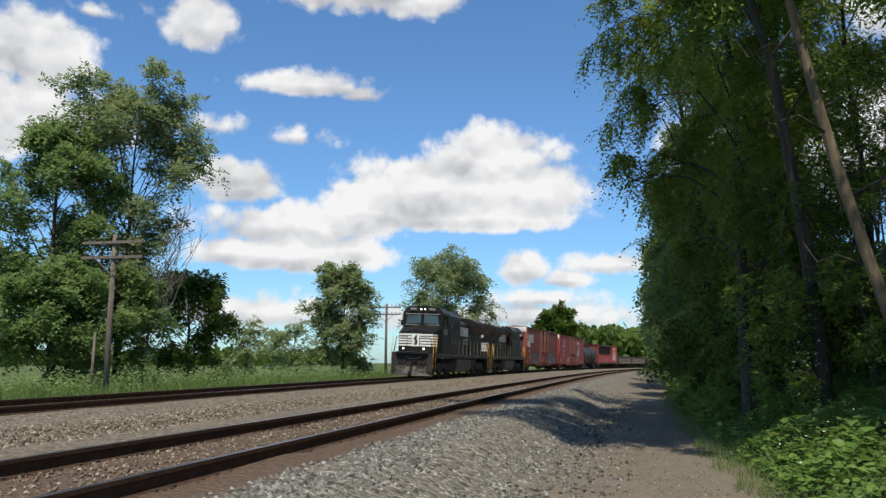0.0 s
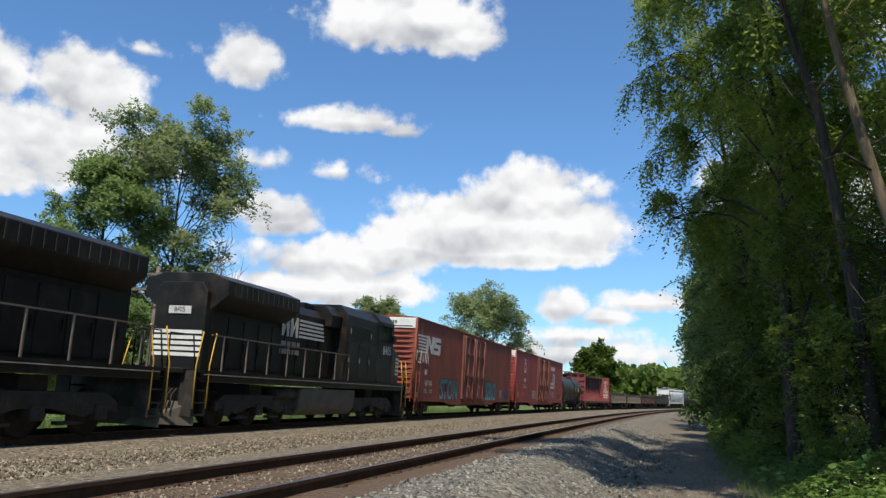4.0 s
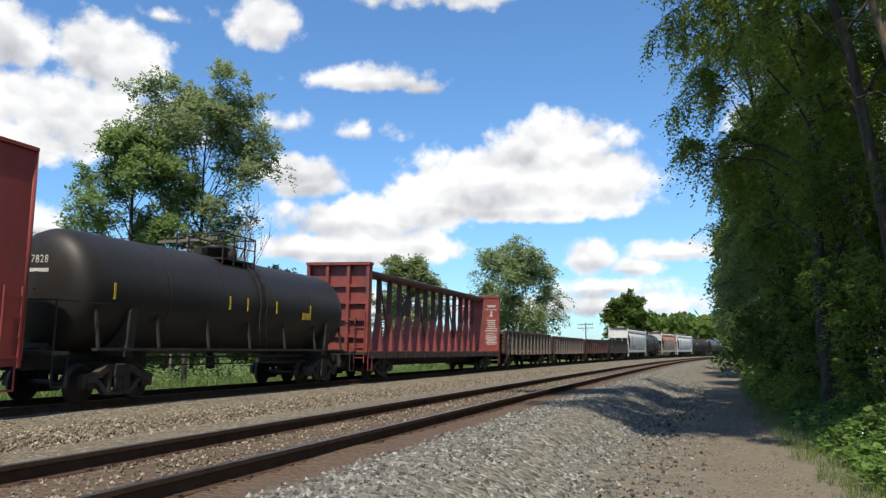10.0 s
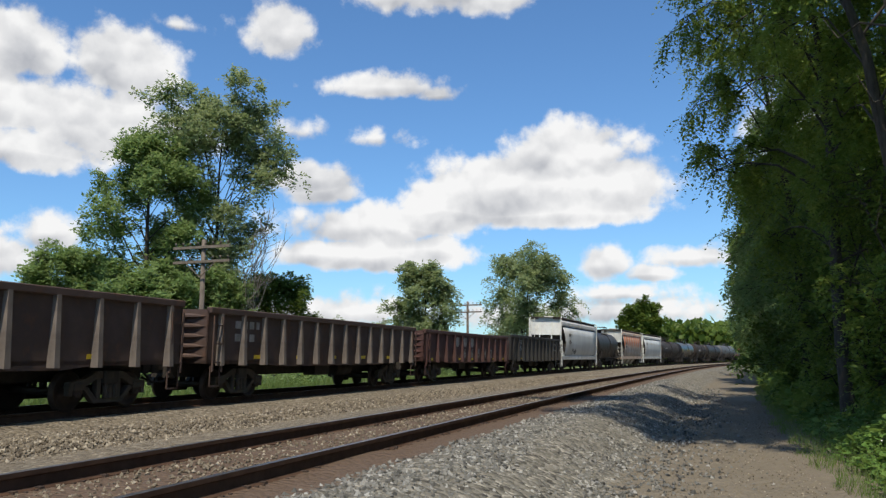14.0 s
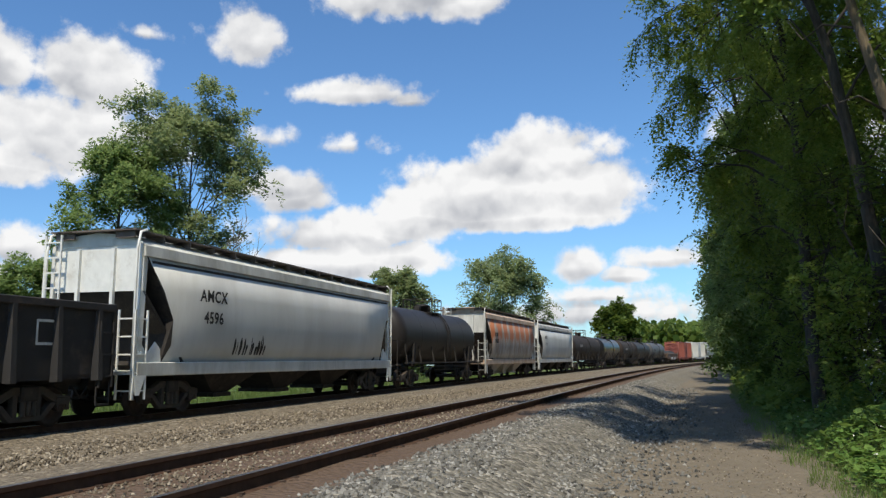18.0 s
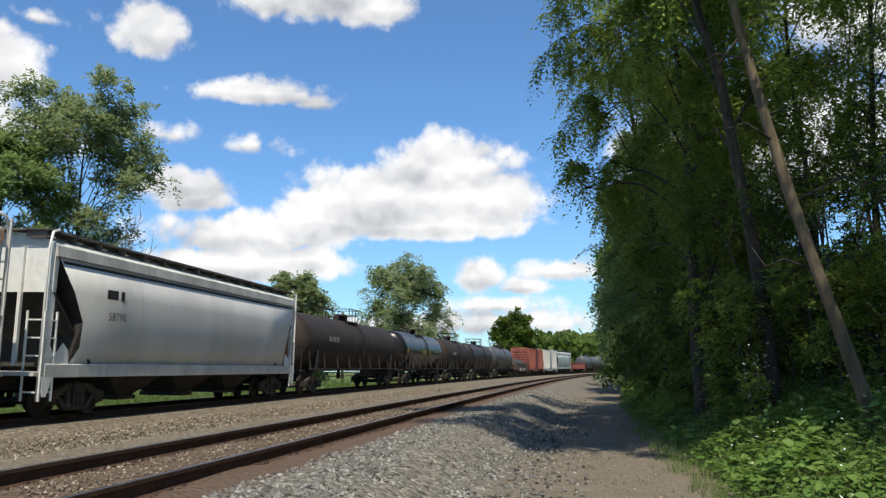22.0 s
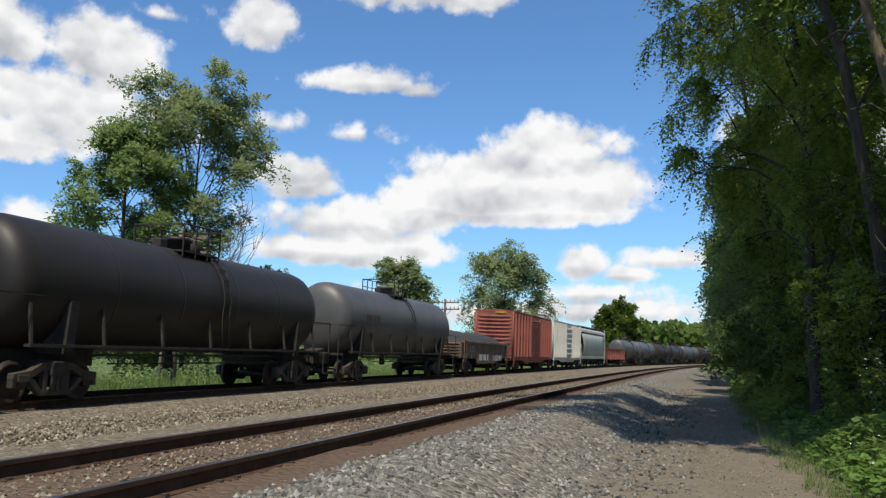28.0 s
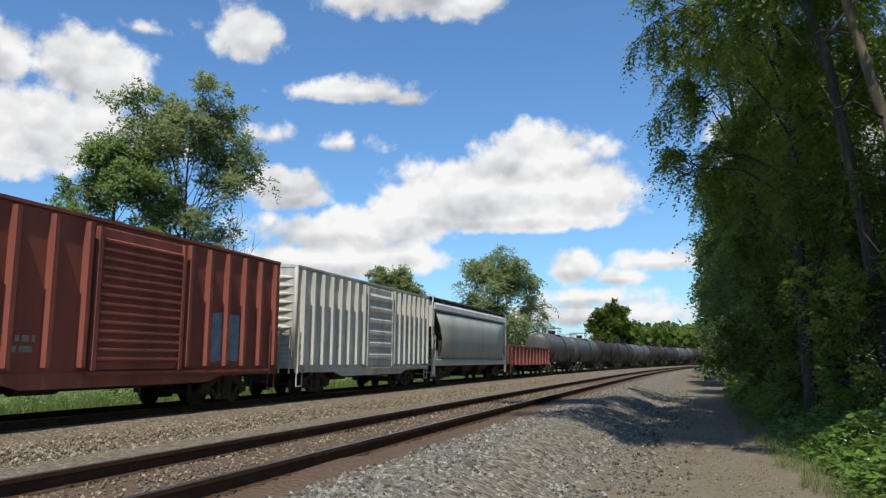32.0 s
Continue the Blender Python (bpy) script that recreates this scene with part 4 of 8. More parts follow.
w6 = tree(rnd, at_dir(62.0, 9.0), "high-crowned tree arching over the service road", LEAF, group=WOODS, height=22.0, trunk_r=0.26, profile=(3.0, 4.2, 4.4, 3.4), bend=((0, 0), (-0.6, 1.2), (-2.0, 4.0), (-4.0, 8.0)), limbs=20, first=0.6, rise=0.5, sub=5, twigs=5, fronds=9, leaf=0.16, frond=0.5, twig=0.9, n=9, droop=0.9, wide=0.42)
w7 = tree(rnd, wood_place(62, 9.0), "dense leafy tree deep in the woods", LEAF_DARK, group=WOODS, height=13.0, trunk_r=0.16, profile=(2.6, 3.4, 3.6, 3.2, 2.2), limbs=26, first=0.06, rise=0.7, sub=4, twigs=5, fronds=8, leaf=0.4, frond=0.7, twig=1.0, n=5, droop=0.6, wide=0.45, stems=False)
w8 = tree(rnd, wood_place(24, 15), "low dense thicket deep in the woods", LEAF_DARK, group=WOODS, height=3.9, trunk_r=0.08, profile=(2.4, 3.0, 2.8, 1.8), limbs=20, first=0.05, rise=0.35, sub=5, twigs=4, fronds=7, leaf=0.2, frond=0.5, twig=0.9, n=7, droop=0.5, wide=0.45, stems=False)
w9 = tree(rnd, at_dir(35.0, 17.5), "thin bare-stemmed tree with a high open crown", LEAF, group=WOODS, height=15.5, trunk_r=0.105, profile=(0.9, 1.6, 2.2, 2.2, 1.4), bend=((0, 0), (0.15, 0.1), (-0.15, 0), (0.2, 0.1)), limbs=15, first=0.4, rise=1.3, sub=4, twigs=3, fronds=5, bare=0.5, **NEAR)
for src, s, d, turn in (
        (w1, 29, 9.6, 40), (w1, 40, 9.8, -30), (w1, 54, 10.0, 15), (w4, 43, 8.6, 90), (w4, 58, 8.8, 30), (w4, 72, 8.6, 200),
        (w7, 80, 8.8, 60), (w7, 92, 9.0, 150), (w7, 106, 9.2, 260), (w7, 122, 9.2, 0), (w7, 140, 9.4, 120), (w7, 162, 9.6, 210), (w7, 190, 9.8, 30), (w7, 225, 9.8, 0),
        (w8, 32, 14, 80), (w8, 41, 15, 160), (w8, 52, 14, 240), (w8, 14, 19, 20), (w8, 16, 24, 130), (w8, 27, 21, 50), (w8, 7, 27, 200),
        (w5, 57, 7.4, 90), (w5, 76, 7.6, 10), (w5, 96, 7.6, 190)):
    copy_thing(src, pose(*wood_place(s, d), 0, 0, turn))
# w1 copy at 66 degrees: unseen, added to shade the near weeds
for src, a, r, turn in (
        (w9, 32.2, 19, 70), (w9, 38.0, 15.5, 160), (w9, 27.6, 21, 250), (w9, 41.5, 18.5, 20), (w9, 22.8, 25, 110), (w9, 36.4, 24, 300), (w3, 46.5, 16, 200), (w3, 18.3, 29, 60),
        (w8, 34.0, 25, 60), (w8, 26.5, 25, 250), (w8, 43.5, 24, 90), (w8, 30.0, 28, 10), (w8, 38.5, 28, 10), (w8, 21.8, 30, 70),
        (w2, 49.0, 17, 10), (w1, 66.0, 7.6, 150), (w9, 34.6, 21, 40), (w9, 33.4, 26, 140), (w9, 38.8, 20, 220), (w9, 31.0, 30, 310), (w7, 72.0, 20, 30), (w3, 84.0, 16, 40)):
    copy_thing(src, pose(*at_dir(a, r, -0.7), 0, 0, turn))


shrub = tree(rnd, at_dir(23.6, 17.0, -0.6), "light leafy shrub with white blossoms at the edge of the woods", LEAF, category="shrub", group="shrubs at the edge of the woods", name="shrub", height=2.6, trunk_r=0.04, profile=(0.6, 0.9, 0.9, 0.6), limbs=13, first=0.15, rise=1.2, sub=3, twigs=4, fronds=6, leaf=0.1, frond=0.25, twig=0.4, n=7, droop=0.5, wide=0.5)
for a, r, turn in ((31.9, 15.2, 70), (33.7, 14.8, 250), (20.2, 22.0, 20)):
    copy_thing(shrub, pose(*at_dir(a, r, -0.6), 0, 0, turn))


sapling = tree(rnd, at_dir(27.4, 16.6, -0.6), "thin bare sapling with a few leaves in the shade", LEAF_DARK, category="sapling", group="saplings in the undergrowth", name="sapling", height=5.2, trunk_r=0.035, profile=(0.5, 0.9, 0.8, 0.4), bend=((0, 0), (0.1, 0), (-0.1, 0.15), (0.25, 0.1)), limbs=9, first=0.25, rise=1.4, sub=2, twigs=3, fronds=4, leaf=0.1, frond=0.25, twig=0.35, n=7, droop=0.6, wide=0.45, leader=3, stout=0.6)
for a, r, turn in ((29.0, 15.6, 60), (23.2, 18.6, 130), (31.9, 15.9, 200), (33.0, 18.0, 290), (25.9, 19.5, 20), (35.0, 17.0, 100), (28.0, 19.0, 170), (36.8, 15.2, 240), (21.2, 22.5, 310), (30.4, 18.0, 350), (24.2, 21.0, 80), (34.2, 14.6, 30)):
    copy_thing(sapling, pose(*at_dir(a, r, -0.6), 0, 0, turn))


def foliage(name, label, material, n, place, size, upright, seed, blade=False, category="plants", tilt=0.45, broad=1.0):
    """Many single leaves or blades, as one mesh."""
    r = random.Random(seed)
    g = Geo()
    for _ in range(n):
        p, s = place(r)
        p = Vector(p)
        ang = r.uniform(0, 6.283)
        if blade:
            a = Vector((r.gauss(0, 0.3), r.gauss(0, 0.3), 1)).normalized() * s
            b = Vector((math.cos(ang), math.sin(ang), 0)) * size * 0.5
            bow = Vector((r.gauss(0, 0.12), r.gauss(0, 0.12), 0)) * s
            g.add([tuple(p - b), tuple(p + b), tuple(p + a * 0.55 + bow * 0.3 + b * 0.75), tuple(p + a + bow), tuple(p + a * 0.55 + bow * 0.3 - b * 0.75)], [(0, 1, 2, 4), (4, 2, 3)])
        else:
            a = Vector((math.cos(ang), math.sin(ang), r.gauss(upright, tilt))).normalized()
            b = a.cross(Vector((r.gauss(0, 0.35), r.gauss(0, 0.35), 1))).normalized()
            l, w = size * s * r.uniform(0.7, 1.35), size * s * r.uniform(0.3, 0.5) * broad
            n = Vector((0, 0, -0.12 * l))
            g.add([tuple(p), tuple(p + a * l * 0.28 + b * w * 0.85), tuple(p + a * l * 0.62 + b * w * 0.8), tuple(p + a * l + n), tuple(p + a * l * 0.62 - b * w * 0.8), tuple(p + a * l * 0.28 - b * w * 0.85)], [(0, 1, 2, 3), (0, 3, 4, 5)])
    return tagged(part(name, g, material, recalc=False), label, category, kind="stuff")


def verge_bump(x, y):
    return 0.5 + 0.5 * noise.noise(Vector((x * 0.8, y * 0.8, 3.0)))


def weed_edge(s, x, y):
    """Where the weeds begin, metres right of the near track's centre."""
    return 6.15 - 0.25 * min(1, max(0, s - 12) / 10) + 0.7 * verge_bump(x * 1.1, y * 1.1)


def weed_height(d, edge, x, y):
    return (0.1 + 1.0 * min(1, (d - edge) / 2.0)) * (0.45 + 0.8 * verge_bump(x, y))


def verge_z(d):
    return -0.72 + 0.13 * max(0, d - 6.4)


def weed_place(r):
    s = 8.5 + 30 * r.random() ** 1.3
    x, y, _ = trk(s, near_d(s) + 6)
    edge = weed_edge(s, x, y)
    d = edge + 4.0 * r.random() ** 0.85
    x, y, _ = trk(s, near_d(s) + d)
    return (x, y, verge_z(d) + weed_height(d, edge, x, y) * r.random() ** 0.6), r.uniform(0.5, 1.2)


def broad_place(r):
    """Large dock-like leaves, in patches near the tops of the weeds."""
    while True:
        s = 8.5 + 18 * r.random() ** 1.2
        x, y, _ = trk(s, near_d(s) + 6)
        edge = weed_edge(s, x, y)
        d = edge + 0.1 + 3.3 * r.random()
        x, y, _ = trk(s, near_d(s) + d)
        if noise.noise(Vector((x * 0.9, y * 0.9, 11.0))) + 0.35 > r.random() * 0.7:
            return (x, y, verge_z(d) + weed_height(d, edge, x, y) * r.uniform(0.55, 1.0)), r.uniform(0.55, 1.35)


def weed_flower_place(r):
    s = 8 + 22 * r.random()
    x, y, _ = trk(s, near_d(s) + 6)
    edge = weed_edge(s, x, y)
    d = edge + 0.3 + 2.6 * r.random()
    x, y, _ = trk(s, near_d(s) + d)
    return (x, y, verge_z(d) + weed_height(d, edge, x, y) * r.uniform(1.0, 1.25)), r.uniform(0.5, 1.1)


def verge_far_place(r):
    s = 25 + 95 * r.random()
    d = 6.3 + 2.2 * r.random()
    x, y, _ = trk(s, near_d(s) + d)
    return (x, y, -0.7 + r.random() * (0.3 + 1.3 * min(1, (d - 6.2) / 1.2))), r.uniform(0.8, 1.6)


def under_place(r):
    s = -2 + 80 * r.random() ** 1.3
    d = 10.2 + 3.5 * r.random()
    x, y, _ = trk(s, near_d(s) + d)
    return (x, y, -0.5 + (0.5 + 1.7 * verge_bump(x * 0.7, y * 0.7)) * r.random()), r.uniform(0.6, 1.3)


def blossom_place(r):
    c = r.choice(((23.5, 16.6, 1.1, 0.8), (24.0, 16.4, 0.7, 0.7), (31.9, 14.9, 1.3, 0.9), (31.2, 15.0, 1.7, 0.7), (33.7, 14.5, 1.2, 0.9), (33.2, 14.6, 1.7, 0.6), (20.2, 21.6, 0.9, 0.7)))
    x, y, _ = at_dir(c[0] + r.gauss(0, 0.8) * c[3], c[1] + r.gauss(0, 0.4))
    return (x, y, c[2] + r.gauss(0, 0.5) * c[3]), r.uniform(0.5, 1.2)


def grass_place(r):
    s = -14 + 110 * r.random() ** 1.4
    x, y, _ = trk(s, -4.2 - 12 * r.random() ** 1.4)
    return (x, y, -0.86), (0.3 + 1.1 * verge_bump(x * 0.6, y * 0.6)) * r.uniform(0.5, 1.2)


def tall_weed_place(r):
    s = 2 + 95 * r.random()
    d = -7.0 - 7 * r.random()
    x, y, _ = trk(s, d)
    return (x, y, -0.86 + r.random() * (0.5 + 1.5 * verge_bump(x * 0.8, y * 0.8))), r.uniform(0.7, 1.3)


def road_weed_place(r):
    s = 7 + 45 * r.random() ** 1.3
    x, y, _ = trk(s, near_d(s) + 5.3)
    edge = weed_edge(s, x, y) - 0.35
    x, y, _ = trk(s, near_d(s) + edge + abs(r.gauss(0, 0.45)))
    return (x, y, -0.73), r.uniform(0.06, 0.26)


foliage("verge_weeds", "bright green broad-leaved weeds along the road", LEAF_LIGHT, 46000, weed_place, 0.072, 0.3, 31)
foliage("dock_leaves", "large pale-green leaves among the weeds", LEAF_WEED, 4200, broad_place, 0.14, 0.0, 40, tilt=0.25, broad=1.35)
foliage("weed_flowers", "tiny pale flowers on the weeds", PETAL, 260, weed_flower_place, 0.045, 0.2, 41)
foliage("verge_weeds", "green weeds along the far stretch of road", LEAF, 14000, verge_far_place, 0.2, 0.3, 32)
foliage("undergrowth", "dark leafy undergrowth at the foot of the woods", LEAF_DARK, 13000, under_place, 0.11, 0.1, 33)
foliage("blossom", "small white blossoms on bushes in the woods", PETAL, 700, blossom_place, 0.05, 0.2, 34)
foliage("grass", "long bright grass beyond the far track", GRASS, 60000, grass_place, 0.05, 1, 35, blade=True, category="grass")
foliage("field_weeds", "leafy weeds among the grass beyond the far track", LEAF_MID, 20000, tall_weed_place, 0.15, 0.5, 36)
foliage("verge_grass", "grass and stalks among the weeds", GRASS, 7000, lambda r: (lambda q: ((q[0][0], q[0][1], q[0][2] - 0.25), r.uniform(0.25, 0.6)))(weed_place(r)), 0.008, 1, 38, blade=True, category="grass")
foliage("road_edge_grass", "short grass tufts at the edge of the road", GRASS, 7000, road_weed_place, 0.01, 1, 37, blade=True, category="grass")


def telegraph_pole(place, heading):
    t = tagged(new("telegraph_pole"), "weathered wooden telegraph pole with two cross-arms", "telegraph pole", "old telegraph poles along the line")
    part("pole", Geo().tube([(0, 0, 0), (0, 0, 3.5), (0.03, 0, 7.2)], [0.135, 0.12, 0.095], 10), POLE_WOOD, t)
    for z in (6.85, 6.2):
        c = part("cross_arm", Geo().box(-1.45, 1.45, -0.17, -0.06, z - 0.06, z + 0.06), POLE_WOOD, t)
        for k in range(8):
            x = -1.35 + k * 0.386
            if abs(x) > 0.1:
                part("insulator_pin", Geo().lathe([(0.06, 0.02), (0.14, 0.02), (0.15, 0.045), (0.22, 0.04), (0.24, 0.02)], "z", 8, centre=(x, -0.115, z)), POLE_WOOD, c)
    for sx in (-1, 1):
        part("brace", Geo().bar((sx * 0.75, -0.19, 6.15), (0, -0.19, 5.5), 0.05, 0.03), POLE_WOOD, t)
    t.matrix_basis = pose(*place, 0, 0, heading)


telegraph_pole(at_dir(-22.3, 37.5), -12)
telegraph_pole(at_dir(-4.0, 76), -14)
telegraph_pole(at_dir(1.4, 114), -17)
telegraph_pole(at_dir(5.2, 152), -20)
tagged(part("old_post", Geo().tube([(0, 0, 0), (0.05, 0, 3.0)], [0.07, 0.06], 8), POLE_WOOD, at=pose(*at_dir(-23.2, 38.5))), "short weathered wooden post in the grass", "post")

# ---- the freight train ----
def spray_mat(name, high, low):
    """Spray paint that fades from one colour to another down the letters."""
    m = mat(name, high, 0.6)
    nt = m.node_tree
    tc, sp, rg, no, ad, mx = [nt.nodes.new(k) for k in ("ShaderNodeTexCoord", "ShaderNodeSeparateXYZ", "ShaderNodeMapRange", "ShaderNodeTexNoise", "ShaderNodeMath", "ShaderNodeMixRGB")]
    nt.links.new(tc.outputs["Object"], sp.inputs[0])
    nt.links.new(tc.outputs["Object"], no.inputs["Vector"])
    no.inputs["Scale"].default_value = 3.0
    nt.links.new(sp.outputs[1], ad.inputs[0])
    nt.links.new(no.outputs["Fac"], ad.inputs[1])
    rg.inputs["From Min"].default_value, rg.inputs["From Max"].default_value = -0.05, 0.6
    nt.links.new(ad.outputs[0], rg.inputs["Value"])
    nt.links.new(rg.outputs[0], mx.inputs[0])
    mx.inputs[1].default_value, mx.inputs[2].default_value = (*low, 1), (*high, 1)
    nt.links.new(mx.outputs[0], nt.nodes["Principled BSDF"].inputs["Base Color"])
    return m


TAN_PLATE = mat("rust_washed_tan", (0.55, 0.43, 0.33), 0.75, 0, 0.35, 1.5, stain=(0.3, 0.15, 0.08), stain_scale=1.6, stain_amount=0.5, stretch=(1, 1, 0.4))
BROWN = mat("boxcar_brown", (0.25, 0.073, 0.05), 0.72, 0, 0.35, 0.9, spec=0.25, bump=0.08, bump_scale=3, stain=(0.17, 0.055, 0.04), stain_scale=0.7, stain_amount=0.4, stretch=(1, 1, 0.35))
OXIDE = mat("oxide_red", (0.34, 0.066, 0.058), 0.62, 0, 0.35, 0.8, spec=0.3, bump=0.1, bump_scale=2.5, stain=(0.22, 0.06, 0.056), stain_scale=0.8, stain_amount=0.4, stretch=(1, 1, 0.35))
FADED_RED = mat("faded_red", (0.30, 0.085, 0.06), 0.7, 0, 0.35, 1.2, bump=0.1, bump_scale=4, stain=(0.17, 0.055, 0.045), stain_scale=1.1, stain_amount=0.6, stretch=(1, 1, 0.3))
BEAM_RED = mat("beam_red", (0.26, 0.055, 0.045), 0.6, 0, 0.4, 2, stain=(0.10, 0.04, 0.035), stain_scale=1.4, stain_amount=0.5)
# darker red for the upper posts, diagonals, top chord and side sills
BEAM_DARK = mat("dark_beam_red", (0.075, 0.033, 0.03), 0.7, 0, 0.4, 2, stain=(0.05, 0.03, 0.027), stain_scale=1.4, stain_amount=0.5)
WHITE_CAR = mat("weathered_white", (0.62, 0.62, 0.58), 0.7, 0, 0.2, 1.5, stain=(0.30, 0.29, 0.25), stain_scale=1.2, stain_amount=0.7, stretch=(1, 1, 0.3))
WHITE = mat("white_paint", (0.74, 0.74, 0.70), 0.6, 0, 0.15, 3, stain=(0.5, 0.47, 0.42), stain_scale=2.2, stain_amount=0.3)
GREY_CAR = mat("light_grey_paint", (0.6, 0.605, 0.58), 0.5, 0, 0.18, 0.8, stain=(0.46, 0.455, 0.43), stain_scale=0.9, stain_amount=0.5, stretch=(1, 1, 0.25))
GREEN_GREY = mat("green_grey_paint", (0.38, 0.42, 0.38), 0.55, 0, 0.2, 0.8, stain=(0.27, 0.29, 0.26), stain_scale=0.9, stain_amount=0.4, stretch=(1, 1, 0.25))
def rust_streaked(name, base, rust, brown, pitch, top, low):
    """Grey paint that has rusted through in upright panels between the ribs, with brown runs below."""
    m = mat(name, base, 0.75, 0, 0.3, 1.2, stain=tuple(v * 0.6 for v in base), stain_scale=0.9, stain_amount=0.5, stretch=(1, 1, 0.35))
    nt = m.node_tree
    N, L = nt.nodes.new, nt.links.new
    b = nt.nodes["Principled BSDF"]
    col = b.inputs["Base Color"].links[0].from_socket
    tc, sp = N("ShaderNodeTexCoord"), N("ShaderNodeSeparateXYZ")
    L(tc.outputs["Object"], sp.inputs[0])

    def node_(op, a, c=None):
        n = N("ShaderNodeMath")
        n.operation = op
        for i, v in enumerate((a, c)):
            if isinstance(v, (int, float)):
                n.inputs[i].default_value = v
            elif v is not None:
                L(v, n.inputs[i])
        return n.outputs[0]

    def noise_(scale, stretch):
        mp, n = N("ShaderNodeMapping"), N("ShaderNodeTexNoise")
        L(tc.outputs["Object"], mp.inputs[0])
        mp.inputs["Scale"].default_value = stretch
        L(mp.outputs[0], n.inputs["Vector"])
        n.inputs["Scale"].default_value, n.inputs["Detail"].default_value, n.inputs["Roughness"].default_value = scale, 8, 0.65
        return n.outputs["Fac"]

    def step_(v, a, c):
        r = N("ShaderNodeMapRange")
        r.interpolation_type = "SMOOTHSTEP"
        r.inputs["From Min"].default_value, r.inputs["From Max"].default_value = a, c
        L(v, r.inputs["Value"])
        return r.outputs[0]

    rough_, runs = noise_(2.2, (1, 1, 0.6)), noise_(3.0, (1, 1, 0.12))
    # distance from the nearest rib, in panels
    across = node_("ABSOLUTE", node_("SUBTRACT", node_("FRACT", node_("ADD", node_("DIVIDE", sp.outputs[0], pitch), 20.0)), 0.5))
    inside = step_(node_("ADD", node_("SUBTRACT", 0.5, across), node_("MULTIPLY", node_("SUBTRACT", rough_, 0.5), 0.7)), 0.1, 0.24)
    height = node_("ADD", sp.outputs[2], node_("MULTIPLY", node_("SUBTRACT", runs, 0.5), 2.2))
    upper = node_("MULTIPLY", step_(height, low, low + 0.4), step_(node_("SUBTRACT", top, height), -0.2, 0.15))
    fade = node_("MULTIPLY", step_(height, low - 1.1, low - 0.2), 0.6)
    for fac, tone in ((node_("MULTIPLY", fade, step_(runs, 0.4, 0.6)), brown), (node_("MULTIPLY", inside, upper), rust)):
        mx = N("ShaderNodeMixRGB")
        L(fac, mx.inputs[0])
        L(col, mx.inputs[1])
        mx.inputs[2].default_value = (*tone, 1)
        col = mx.outputs[0]
    L(col, b.inputs["Base Color"])
    return m


RUST_CAR = rust_streaked("rust_over_grey", (0.5, 0.46, 0.41), (0.4, 0.14, 0.06), (0.22, 0.12, 0.07), 1.72, 4.0, 2.35)
GON_BROWN = mat("gondola_brown", (0.082, 0.05, 0.04), 0.8, 0, 0.5, 1.3, stain=(0.14, 0.065, 0.035), stain_scale=1.3, stain_amount=0.35, bump=0.2, bump_scale=6)
GON_MAROON = mat("gondola_maroon", (0.075, 0.03, 0.026), 0.8, 0, 0.5, 1.3, stain=(0.12, 0.06, 0.045), stain_scale=1.3, stain_amount=0.4, bump=0.3, bump_scale=3)
# paler than the car sides: sun on posts and handrails is put into it
GON_GREY = mat("worn_lit_steel", (0.165, 0.135, 0.115), 0.8, 0, 0.45, 2.5, stain=(0.10, 0.07, 0.055), stain_scale=3, stain_amount=0.4)
GON_BLACK = mat("gondola_black", (0.024, 0.022, 0.021), 0.7, 0, 0.4, 1.5, stain=(0.07, 0.05, 0.04), stain_scale=1.8, stain_amount=0.3)
GON_RED = mat("gondola_red", (0.20, 0.07, 0.055), 0.75, 0, 0.4, 1.5)
TANK_BLACK = mat("tank_black", (0.022, 0.0185, 0.0165), 0.5, 0, 0.25, 1.0, stain=(0.03, 0.027, 0.025), stain_scale=0.8, spec=0.3, stain_amount=0.35, stretch=(0.6, 1, 1))
TANK_GLOSS = mat("glossy_tank_black", (0.014, 0.013, 0.013), 0.3, 0, 0.3, 1.0, spec=0.3, stain=(0.035, 0.03, 0.026), stain_scale=0.9, stain_amount=0.25)
TANK_BROWN = mat("dusty_tank_black", (0.036, 0.027, 0.022), 0.65, 0, 0.3, 1.0, spec=0.22, stain=(0.055, 0.041, 0.032), stain_scale=0.7, stain_amount=0.5)
TANK_GREY = mat("grey_tank_paint", (0.075, 0.075, 0.076), 0.5, 0, 0.25, 0.9, stain=(0.06, 0.055, 0.05), stain_scale=0.8, stain_amount=0.45)
LOCO = mat("locomotive_black", (0.012, 0.0105, 0.009), 0.45, 0, 0.3, 2, stain=(0.045, 0.036, 0.029), stain_scale=1.2, stain_amount=0.5, spec=0.25)
# grime of the running gear; also stands in for shade in hopper end recesses
UNDER = mat("grime_and_recess_shade", (0.032, 0.027, 0.023), 0.85, 0.1, 0.5, 4, stain=(0.07, 0.055, 0.042), stain_scale=3, stain_amount=0.4)
TRUCK_STEEL = mat("dusty_truck_steel", (0.055, 0.042, 0.032), 0.85, 0, 0.55, 5, stain=(0.032, 0.036, 0.03), stain_scale=2.5, stain_amount=0.6)
GON_TAN = mat("dusty_brown_paint", (0.15, 0.1, 0.072), 0.8, 0, 0.4, 1.3, stain=(0.09, 0.06, 0.045), stain_scale=1.3, stain_amount=0.4)
FUEL = mat("dusty_tank_grey", (0.11, 0.097, 0.082), 0.75, 0, 0.4, 2)
WHEEL = mat("wheel_steel", (0.05, 0.036, 0.03), 0.6, 0.5, 0.4, 5)
YELLOW = mat("handrail_yellow", (0.62, 0.36, 0.03), 0.55, 0, 0.25, 4)
